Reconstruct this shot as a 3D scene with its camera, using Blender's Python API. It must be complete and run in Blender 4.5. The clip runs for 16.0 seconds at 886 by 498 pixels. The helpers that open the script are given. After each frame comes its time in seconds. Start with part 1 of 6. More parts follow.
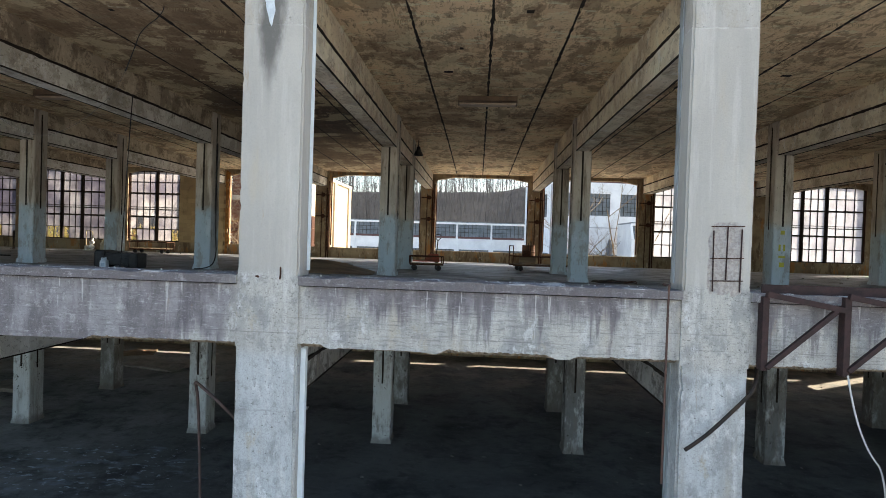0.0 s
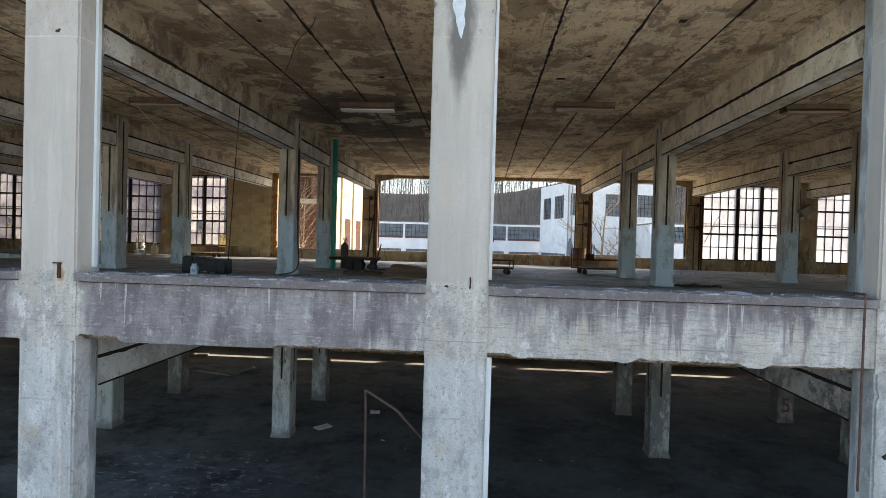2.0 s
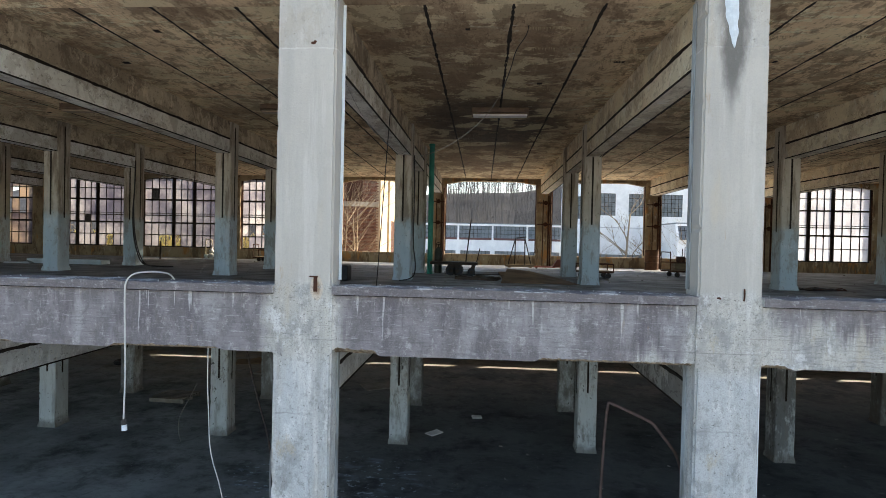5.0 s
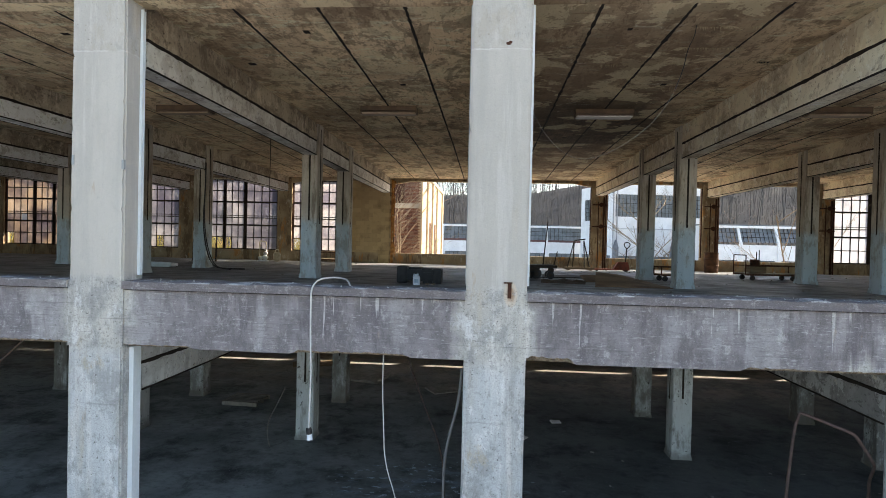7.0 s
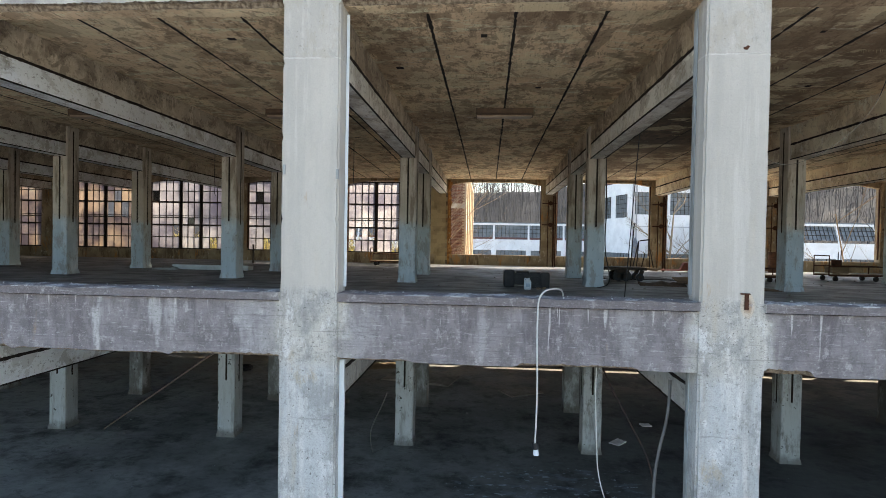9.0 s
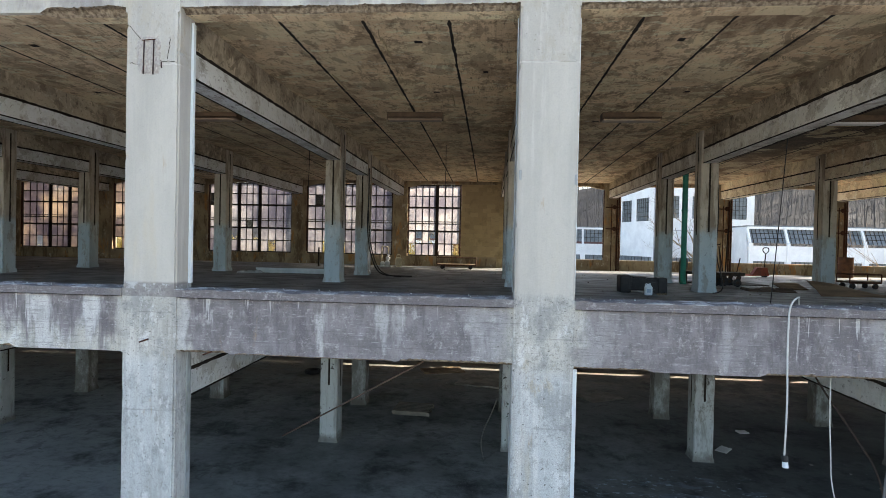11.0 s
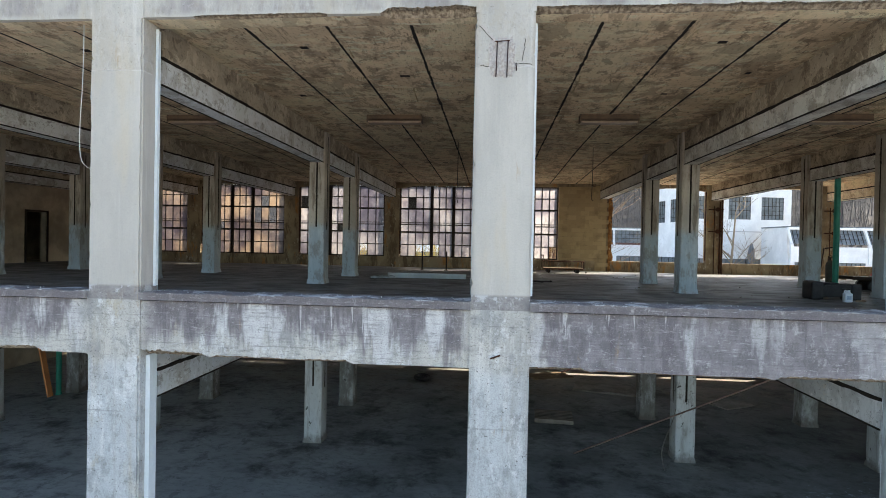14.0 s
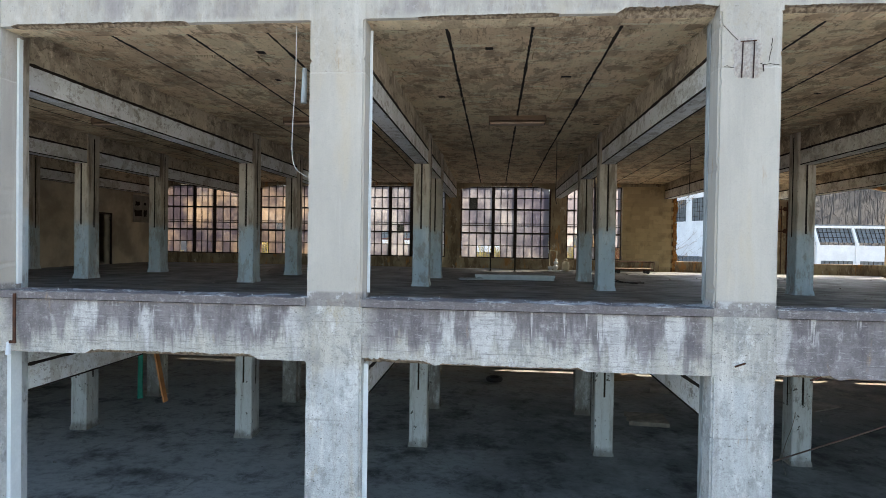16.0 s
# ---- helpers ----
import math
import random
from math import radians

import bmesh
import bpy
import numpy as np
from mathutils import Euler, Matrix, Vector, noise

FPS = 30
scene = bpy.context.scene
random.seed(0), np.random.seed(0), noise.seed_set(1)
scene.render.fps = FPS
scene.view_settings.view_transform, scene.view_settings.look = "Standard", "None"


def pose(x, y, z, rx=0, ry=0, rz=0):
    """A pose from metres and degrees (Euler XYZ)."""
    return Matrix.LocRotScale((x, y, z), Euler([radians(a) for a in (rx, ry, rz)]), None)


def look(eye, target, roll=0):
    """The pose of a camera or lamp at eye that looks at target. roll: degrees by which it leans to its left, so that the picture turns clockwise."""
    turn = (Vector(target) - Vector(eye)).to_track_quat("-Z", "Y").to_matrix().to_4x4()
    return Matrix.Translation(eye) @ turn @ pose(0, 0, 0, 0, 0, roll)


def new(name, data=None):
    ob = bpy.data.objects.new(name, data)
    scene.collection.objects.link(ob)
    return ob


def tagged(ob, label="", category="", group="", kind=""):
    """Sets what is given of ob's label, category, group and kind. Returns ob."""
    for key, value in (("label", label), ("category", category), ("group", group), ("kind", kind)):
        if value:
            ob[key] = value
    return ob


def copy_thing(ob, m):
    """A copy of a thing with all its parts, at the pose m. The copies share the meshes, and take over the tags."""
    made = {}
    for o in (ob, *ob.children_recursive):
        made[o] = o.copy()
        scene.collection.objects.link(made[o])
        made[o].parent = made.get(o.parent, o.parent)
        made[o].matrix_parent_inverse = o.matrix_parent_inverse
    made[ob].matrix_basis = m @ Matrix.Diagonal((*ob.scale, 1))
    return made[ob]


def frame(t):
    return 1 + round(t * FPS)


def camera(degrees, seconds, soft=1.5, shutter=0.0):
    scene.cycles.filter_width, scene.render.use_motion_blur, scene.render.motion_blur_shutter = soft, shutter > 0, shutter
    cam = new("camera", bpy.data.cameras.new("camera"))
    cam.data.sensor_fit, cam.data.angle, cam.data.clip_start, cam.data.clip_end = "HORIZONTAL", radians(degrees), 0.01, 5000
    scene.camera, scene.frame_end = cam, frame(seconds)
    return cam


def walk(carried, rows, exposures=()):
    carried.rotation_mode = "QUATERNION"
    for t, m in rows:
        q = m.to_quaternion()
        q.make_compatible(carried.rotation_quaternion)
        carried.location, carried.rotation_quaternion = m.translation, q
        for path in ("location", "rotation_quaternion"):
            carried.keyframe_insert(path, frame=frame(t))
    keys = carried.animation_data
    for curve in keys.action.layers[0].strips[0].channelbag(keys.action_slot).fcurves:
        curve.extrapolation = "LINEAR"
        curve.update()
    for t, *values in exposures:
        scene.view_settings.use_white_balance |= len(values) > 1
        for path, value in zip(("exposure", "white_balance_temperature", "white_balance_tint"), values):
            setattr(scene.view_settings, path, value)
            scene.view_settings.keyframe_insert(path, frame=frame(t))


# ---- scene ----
cam = camera(77.6, 16.0, 0.4)
PATH = [
    (0, (2.394, -6.258, 0.96), (2.267, -4.263, 0.93), 1.8),
    (0.5, (1.832, -6.291, 0.962), (1.699, -4.296, 0.935), 1.8),
    (1, (1.286, -6.334, 0.978), (1.149, -4.339, 0.949), 1.8),
    (1.5, (0.775, -6.409, 0.994), (0.635, -4.414, 0.965), 1.7),
    (2, (0.258, -6.456, 1.005), (0.122, -4.46, 0.977), 1.6),
    (2.5, (-0.246, -6.486, 1.028), (-0.379, -4.491, 1.0), 1.5),
    (3, (-0.747, -6.519, 1.055), (-0.881, -4.523, 1.026), 1.4),
    (3.5, (-1.269, -6.55, 1.058), (-1.403, -4.554, 1.029), 1.4),
    (6, (-3.921, -6.626, 1.08), (-4.076, -4.632, 1.052), 1.2),
    (6.5, (-4.488, -6.604, 1.062), (-4.65, -4.611, 1.039), 1.3),
    (7, (-5.112, -6.613, 1.078), (-5.274, -4.62, 1.052), 1.3),
    (7.5, (-5.763, -6.618, 1.109), (-5.923, -4.625, 1.078), 1.1),
    (8, (-6.426, -6.613, 1.144), (-6.588, -4.62, 1.111), 1.0),
    (8.5, (-7.104, -6.622, 1.157), (-7.268, -4.629, 1.125), 1.0),
    (9, (-7.815, -6.674, 1.175), (-7.978, -4.681, 1.141), 1.0),
    (11.5, (-11.405, -6.795, 1.172), (-11.575, -4.803, 1.149), 1.3),
    (12, (-12.147, -6.8, 1.191), (-12.316, -4.808, 1.169), 1.4),
    (12.5, (-12.869, -6.812, 1.209), (-13.042, -4.82, 1.185), 1.2),
    (13, (-13.621, -6.812, 1.213), (-13.797, -4.82, 1.189), 1.2),
    (13.5, (-14.354, -6.809, 1.215), (-14.533, -4.817, 1.19), 1.2),
    (14, (-15.102, -6.823, 1.215), (-15.283, -4.831, 1.191), 1.1),
    (14.5, (-15.838, -6.818, 1.22), (-16.022, -4.827, 1.196), 1.1),
    (15, (-16.564, -6.842, 1.22), (-16.748, -4.85, 1.196), 1.0),
    (15.5, (-17.27, -6.889, 1.225), (-17.454, -4.898, 1.202), 0.9),
    (16, (-17.973, -6.93, 1.243), (-18.16, -4.939, 1.216), 0.9),
]
LIGHT = [(0, 1.51, 6860, 10), (7, 1.59, 6900, 10), (12.5, 1.72, 6830, 9.5), (16, 1.72, 6800, 9.5)]
walk(cam, [(t, look(eye, target, roll)) for t, eye, target, roll in PATH], LIGHT)

# ---- light ----
SUN_EL, SUN_AZ = 33.0, 31.0          # elevation; angle of the sun's bearing from +x towards +y
world = bpy.data.worlds.new("daylight")
scene.world = world
world.use_nodes = True
wn = world.node_tree.nodes
sky = wn.new("ShaderNodeTexSky")
sky.sky_type, sky.sun_disc = "NISHITA", False
sky.sun_elevation, sky.sun_rotation = radians(SUN_EL), radians(90 - SUN_AZ)
sky.air_density, sky.dust_density, sky.ozone_density = 1.0, 1.5, 1.0
wn["Background"].inputs["Strength"].default_value = 0.15
world.node_tree.links.new(sky.outputs["Color"], wn["Background"].inputs["Color"])
sun = new("sun", bpy.data.lights.new("sun", "SUN"))
sun.data.energy, sun.data.angle, sun.data.color = 4.8, radians(0.55), (1.0, 0.9, 0.74)
_d = Vector((math.cos(radians(SUN_AZ)) * math.cos(radians(SUN_EL)), math.sin(radians(SUN_AZ)) * math.cos(radians(SUN_EL)), math.sin(radians(SUN_EL))))
sun.matrix_world = look(_d * 60, (0, 0, 0))


# ---- materials ----
class Nodes:
    """A small writer of node materials; positions are world metres."""

    def __init__(self, name, rough=0.9, metal=0.0):
        self.m = bpy.data.materials.new(name)
        self.m.use_nodes = True
        self.t = self.m.node_tree
        self.bsdf = self.t.nodes["Principled BSDF"]
        self.bsdf.inputs["Roughness"].default_value = rough
        self.bsdf.inputs["Metallic"].default_value = metal
        self.bsdf.inputs["Specular IOR Level"].default_value = 0.3
        self.pos = self.t.nodes.new("ShaderNodeNewGeometry").outputs["Position"]

    def link(self, a, b):
        self.t.links.new(a, b)

    def scaled(self, stretch, shift=(0, 0, 0)):
        n = self.t.nodes.new("ShaderNodeMapping")
        n.inputs["Scale"].default_value = stretch
        n.inputs["Location"].default_value = shift
        self.link(self.pos, n.inputs["Vector"])
        return n.outputs["Vector"]

    def noise(self, scale, stretch=(1, 1, 1), detail=5.0, rough=0.6, shift=(0, 0, 0), warp=0.0):
        n = self.t.nodes.new("ShaderNodeTexNoise")
        n.inputs["Scale"].default_value, n.inputs["Detail"].default_value = scale, detail
        n.inputs["Roughness"].default_value, n.inputs["Distortion"].default_value = rough, warp
        self.link(self.scaled(stretch, shift), n.inputs["Vector"])
        return n.outputs["Fac"]

    def step(self, value, lo, hi, a=0.0, b=1.0):
        n = self.t.nodes.new("ShaderNodeMapRange")
        n.interpolation_type = "SMOOTHSTEP"
        for key, v in (("From Min", lo), ("From Max", hi), ("To Min", a), ("To Max", b)):
            n.inputs[key].default_value = v
        self.link(value, n.inputs["Value"])
        return n.outputs["Result"]

    def math(self, op, a, b):
        n = self.t.nodes.new("ShaderNodeMath")
        n.operation = op
        for k, v in enumerate((a, b)):
            if isinstance(v, (int, float)):
                n.inputs[k].default_value = v
            else:
                self.link(v, n.inputs[k])
        return n.outputs["Value"]

    def axis(self, n):
        s = self.t.nodes.new("ShaderNodeSeparateXYZ")
        self.link(self.pos, s.inputs[0])
        return s.outputs[n]

    def mix(self, fac, a, b, kind="MIX"):
        n = self.t.nodes.new("ShaderNodeMix")
        n.data_type, n.blend_type = "RGBA", kind
        for socket, v in ((n.inputs["Factor"], fac), (n.inputs["A"], a), (n.inputs["B"], b)):
            if isinstance(v, tuple):
                socket.default_value = (*v, 1.0)[:4]
            elif isinstance(v, (int, float)):
                socket.default_value = v
            else:
                self.link(v, socket)
        return n.outputs["Result"]

    def random(self):
        return self.t.nodes.new("ShaderNodeObjectInfo").outputs["Random"]

    def island(self):
        return self.t.nodes.new("ShaderNodeNewGeometry").outputs["Random Per Island"]

    def done(self, colour, bump=None, strength=0.3, distance=0.01, rough=None):
        if isinstance(colour, tuple):
            self.bsdf.inputs["Base Color"].default_value = (*colour, 1.0)
        else:
            self.link(colour, self.bsdf.inputs["Base Color"])
        if bump is not None:
            b = self.t.nodes.new("ShaderNodeBump")
            b.inputs["Strength"].default_value, b.inputs["Distance"].default_value = strength, distance
            self.link(bump, b.inputs["Height"])
            self.link(b.outputs["Normal"], self.bsdf.inputs["Normal"])
        if rough is not None:
            self.link(rough, self.bsdf.inputs["Roughness"])
        return self.m


def plain(name, a, b, scale=6.0, rough=0.8, metal=0.0, bump=0.15, stretch=(1, 1, 1), vary=0.0):
    """Two tones of one surface mixed by noise, with finer grain."""
    n = Nodes(name, rough, metal)
    c = n.mix(n.step(n.noise(scale, stretch), 0.35, 0.65), a, b)
    c = n.mix(n.math("MULTIPLY", n.noise(scale * 9, stretch), 0.5), c, tuple(v * 0.6 for v in a))
    if vary:
        c = n.mix(n.math("MULTIPLY", n.random(), vary), c, (0.0, 0.0, 0.0))
    return n.done(c, n.noise(scale * 12, stretch), bump, 0.01)


def facade_concrete():
    """Pale weathered concrete. Run-off has left plum-grey grime on the beams between the columns, with uneven streaks,
    lime drips, board seams, pinholes and horizontal board grain; the column faces are mottled and streaked."""
    n = Nodes("weathered_concrete", 0.92)
    x, z = n.axis(0), n.axis(2)
    local = n.math("SUBTRACT", n.math("PINGPONG", n.math("ADD", x, 500.0), 2.5), 0.0)
    edge_noise = n.math("MULTIPLY", n.math("SUBTRACT", n.noise(3.0, (1, 1, 1.4), 5.0, 0.7), 0.5), 0.5)
    between = n.step(n.math("ADD", local, edge_noise), 0.30, 0.62)
    low = n.step(z, -0.28, -0.5)
    # ground tone and broad patches
    c = n.mix(n.step(n.noise(0.9, (1, 1, 0.6)), 0.35, 0.65), (0.54, 0.522, 0.468), (0.455, 0.44, 0.402))
    c = n.mix(n.step(z, 0.50, 0.60), c, n.mix(n.step(n.noise(1.2, (1, 1, 0.4), 5.0, 0.6, (5, 0, 3)), 0.35, 0.65), (0.505, 0.48, 0.43), (0.435, 0.412, 0.37)))
    c = n.mix(n.math("MULTIPLY", low, 0.75), c, (0.50, 0.53, 0.54))
    # vertical streaks: broad, fine, pale
    calm = n.math("MAXIMUM", n.step(z, 0.62, 0.50, 0.40, 1.0), n.step(z, 3.34, 3.38, 0.0, 0.5))
    c = n.mix(n.math("MULTIPLY", calm, n.step(n.noise(2.6, (1, 1, 0.10), 6.0, 0.68, (4, 0, 2)), 0.50, 0.66, 0, 0.62)), c, (0.335, 0.325, 0.30))
    c = n.mix(n.math("MULTIPLY", calm, n.step(n.noise(9.0, (1, 1, 0.06), 5.0, 0.65, (8, 0, 1)), 0.52, 0.68, 0, 0.45)), c, (0.33, 0.32, 0.30))
    c = n.mix(n.math("MULTIPLY", calm, n.step(n.noise(7.0, (1, 1, 0.07), 5.0, 0.65, (3, 0, 5)), 0.54, 0.68, 0, 0.55)), c, (0.70, 0.69, 0.655))
    c = n.mix(n.step(n.noise(1.7, (1.4, 1.4, 0.25), 5.0, 0.6, (9, 0, 6)), 0.55, 0.70, 0, 0.55), c, (0.50, 0.435, 0.33))
    # mottling of the lower shafts and the joints of column and beam
    mott = n.math("MAXIMUM", low, n.math("MULTIPLY", n.step(z, 0.56, 0.48), n.step(z, -0.5, -0.3)))
    c = n.mix(n.math("MULTIPLY", mott, n.step(n.noise(2.3, (1, 1, 0.7), 8.0, 0.74, (3, 3, 3)), 0.50, 0.60, 0, 0.62)), c, (0.255, 0.26, 0.255))
    c = n.mix(n.math("MULTIPLY", mott, n.step(n.noise(3.4, (1, 1, 0.55), 8.0, 0.76, (7, 0, 1)), 0.55, 0.63, 0, 0.7)), c, (0.70, 0.705, 0.69))
    c = n.mix(n.math("MULTIPLY", mott, n.step(n.noise(2.0, (1, 1, 0.6), 7.0, 0.7, (1, 0, 8)), 0.60, 0.68, 0, 0.6)), c, (0.44, 0.37, 0.26))
    # column heads rough and yellowed, with an uneven white joint below
    head = n.step(z, 3.345, 3.37)
    c = n.mix(n.math("MULTIPLY", head, n.step(n.noise(4.5, (1, 1, 0.6), 8.0, 0.74, (0, 0, 4)), 0.48, 0.58, 0, 0.40)), c, (0.40, 0.355, 0.285))
    wavy = n.math("ADD", z, n.math("MULTIPLY", n.math("SUBTRACT", n.noise(9.0, (1, 1, 1), 5.0, 0.7), 0.5), 0.05))
    for level, tone, amount in ((3.357, (0.70, 0.69, 0.66), 0.45), (-1.06, (0.26, 0.26, 0.255), 0.55), (-2.42, (0.26, 0.26, 0.255), 0.45)):
        line = n.step(n.math("ABSOLUTE", n.math("SUBTRACT", wavy, level), 0), 0.014, 0.003)
        c = n.mix(n.math("MULTIPLY", line, n.step(n.noise(3.0, shift=(0, level, 0)), 0.40, 0.56, 0, amount)), c, tone)
    # run-off grime on the beam faces; its reach differs from bay to bay
    face = n.math("MULTIPLY", n.math("MULTIPLY", n.step(z, -0.42, -0.36), n.step(z, 0.53, 0.49)), between)
    fall = n.math("SUBTRACT", 0.40, z)
    reach = n.step(x, 1.2, -2.5, 0.34, 1.05)
    reach = n.math("SUBTRACT", reach, n.step(x, -13.6, -15.6, 0.05, 0.55))
    length = n.math("ADD", n.math("MULTIPLY", n.step(n.noise(1.0, (1, 1, 0.05), 4.0, 0.6, (2, 0, 0)), 0.30, 0.70), 0.45), n.math("MULTIPLY", n.step(n.noise(4.2, (1, 1, 0.05), 5.0, 0.7, (5, 0, 0)), 0.30, 0.70), 0.50))
    plum = n.mix(n.step(n.noise(5.0, (1, 1, 0.6), 8.0, 0.76), 0.40, 0.60), (0.128, 0.112, 0.122), (0.225, 0.205, 0.216))
    wet = n.step(n.math("SUBTRACT", n.math("ADD", n.math("MULTIPLY", length, 0.75), n.math("SUBTRACT", reach, 0.40)), fall), -0.16, 0.14)
    c = n.mix(n.math("MULTIPLY", n.math("MULTIPLY", wet, face), 0.92), c, plum)
    run = n.step(n.math("SUBTRACT", n.math("MULTIPLY", n.step(n.noise(3.2, (1, 1, 0.07), 5.0, 0.66, (1, 0, 0)), 0.46, 0.68), 0.9), fall), -0.10, 0.25)
    c = n.mix(n.math("MULTIPLY", n.math("MULTIPLY", run, face), 0.72), c, (0.125, 0.108, 0.120))
    west = n.step(x, -9.0, -15.5, 0.25, 1.0)
    drip = n.step(n.math("SUBTRACT", n.math("MULTIPLY", n.step(n.noise(1.5, (1, 1, 0.18), 6.0, 0.62, (3, 0, 0)), 0.46, 0.68), 1.25), n.math("ABSOLUTE", n.math("SUBTRACT", fall, 0.20), 0)), 0.0, 0.5)
    drip = n.math("MULTIPLY", n.math("MULTIPLY", drip, face), n.math("MULTIPLY", n.step(z, 0.40, 0.36), west))
    c = n.mix(n.math("MULTIPLY", drip, n.step(n.noise(6.0, (1, 1, 0.5), 6.0, 0.7), 0.30, 0.55, 0.5, 0.9)), c, (0.62, 0.615, 0.605))
    tick = n.step(n.math("SUBTRACT", n.math("MULTIPLY", n.step(n.noise(11.0, (1, 1, 0.05), 3.0, 0.6, (6, 0, 0)), 0.60, 0.72), 0.6), fall), 0.0, 0.2)
    c = n.mix(n.math("MULTIPLY", n.math("MULTIPLY", tick, face), n.math("MULTIPLY", n.step(z, 0.41, 0.38), 0.6)), c, (0.66, 0.65, 0.63))
    upper = n.math("MULTIPLY", n.step(z, 4.03, 4.12), n.step(n.noise(1.3, (1, 1, 0.35), 7.0, 0.7, (0, 3, 3)), 0.40, 0.60, 0, 0.62))
    c = n.mix(n.math("MULTIPLY", upper, between), c, plum)
    # sill band: plum, gritty, with white crust along its top edge
    sill = n.math("MULTIPLY", n.math("MULTIPLY", n.step(z, 0.395, 0.40), n.step(z, 0.60, 0.56)), n.math("MAXIMUM", n.step(local, 0.360, 0.367), n.step(x, -12.0, -13.2, 0.0, 0.75)))
    c = n.mix(n.math("MULTIPLY", sill, n.step(n.noise(6.0, (1, 1, 1.6), 7.0, 0.74), 0.32, 0.66, 0.6, 0.95)), c, (0.142, 0.124, 0.127))
    crust = n.math("MULTIPLY", sill, n.math("MULTIPLY", n.step(z, 0.485, 0.50), n.step(n.noise(2.6, (1, 1, 1), 7.0, 0.75, (0, 4, 0)), 0.515, 0.57)))
    c = n.mix(n.math("MULTIPLY", crust, 0.8), c, (0.62, 0.63, 0.63))
    # wet mark under the lime run
    mark = n.math("ADD", x, n.math("MULTIPLY", n.math("SUBTRACT", n.noise(5.0, (1, 1, 0.4), 5.0, 0.7), 0.5), 0.22))
    mark = n.math("ABSOLUTE", n.math("ADD", mark, 0.035), 0)
    mark = n.math("MULTIPLY", n.step(n.math("ADD", mark, n.step(z, 3.4, 2.5, 0.0, 0.12)), 0.20, 0.07), n.math("MULTIPLY", n.step(z, 2.3, 3.1), n.step(z, 4.06, 4.0)))
    c = n.mix(n.math("MULTIPLY", mark, 0.85), c, (0.105, 0.10, 0.09))
    px = n.math("DIVIDE", n.math("ADD", x, 4.83), 0.085)
    pz = n.math("DIVIDE", n.math("SUBTRACT", z, 0.47), 0.16)
    bleed = n.math("ADD", n.math("ADD", n.math("MULTIPLY", px, px), n.math("MULTIPLY", pz, pz)), n.noise(14.0, (1, 1, 0.5), 6.0, 0.75))
    c = n.mix(n.step(bleed, 1.6, 1.1, 0, 0.75), c, (0.60, 0.50, 0.38))
    c = n.mix(n.step(bleed, 1.0, 0.5, 0, 0.7), c, (0.30, 0.16, 0.075))
    # rust bleeding, grain of the boards, pinholes, grit
    c = n.mix(n.step(n.noise(4.0, (1, 1, 0.22), 5.0, 0.65, (0, 0, 11)), 0.655, 0.74, 0, 0.55), c, (0.37, 0.25, 0.14))
    c = n.mix(n.math("MULTIPLY", face, n.step(n.noise(7.0, (0.6, 0.6, 5.5), 7.0, 0.75), 0.50, 0.64, 0, 0.50)), c, (0.14, 0.13, 0.135))
    c = n.mix(n.math("MULTIPLY", face, n.step(n.noise(9.0, (0.6, 0.6, 4.5), 7.0, 0.76, (5, 0, 5)), 0.56, 0.66, 0, 0.36)), c, (0.66, 0.65, 0.635))
    coarse = n.math("MAXIMUM", n.step(z, 0.60, 0.45, 0.14, 1.0), n.math("MULTIPLY", head, 0.5))
    coarse = n.math("MULTIPLY", coarse, n.math("SUBTRACT", 1.0, n.math("MULTIPLY", face, 0.35)))
    c = n.mix(n.math("MULTIPLY", coarse, n.step(n.noise(13.0, (1, 1, 0.55), 8.0, 0.78, (2, 7, 0)), 0.53, 0.62, 0, 0.55)), c, (0.25, 0.24, 0.225))
    c = n.mix(n.math("MULTIPLY", coarse, n.step(n.noise(9.0, (1, 1, 0.6), 8.0, 0.78, (6, 2, 0)), 0.55, 0.66, 0, 0.5)), c, (0.70, 0.69, 0.66))
    c = n.mix(n.math("MULTIPLY", coarse, n.step(n.noise(31.0, (0.8, 0.8, 1.0), 3.0, 0.6, (4, 1, 1)), 0.655, 0.70, 0, 0.85)), c, (0.11, 0.105, 0.095))
    c = n.mix(n.math("MULTIPLY", calm, n.step(n.noise(70.0, (1, 1, 1), 3.0, 0.7), 0.42, 0.64, 0, 0.30)), c, (0.24, 0.235, 0.225))
    fleck = n.math("MULTIPLY", n.step(z, 0.60, 0.48, 0.05, 1.0), n.step(n.noise(46.0, (0.6, 0.6, 1.4), 4.0, 0.62, (9, 2, 4)), 0.585, 0.64, 0, 0.5))
    fleck = n.math("MULTIPLY", fleck, n.step(z, -0.45, -0.30, 0.5, 1.0))
    c = n.mix(fleck, c, (0.135, 0.128, 0.125))
    chalk = n.math("MULTIPLY", n.step(z, 0.60, 0.48, 0.05, 1.0), n.step(n.noise(42.0, (0.6, 0.6, 1.5), 4.0, 0.62, (1, 5, 8)), 0.62, 0.68, 0, 0.30))
    c = n.mix(chalk, c, (0.60, 0.595, 0.58))
    wave = n.math("ADD", z, n.math("MULTIPLY", n.noise(0.8), 0.03))
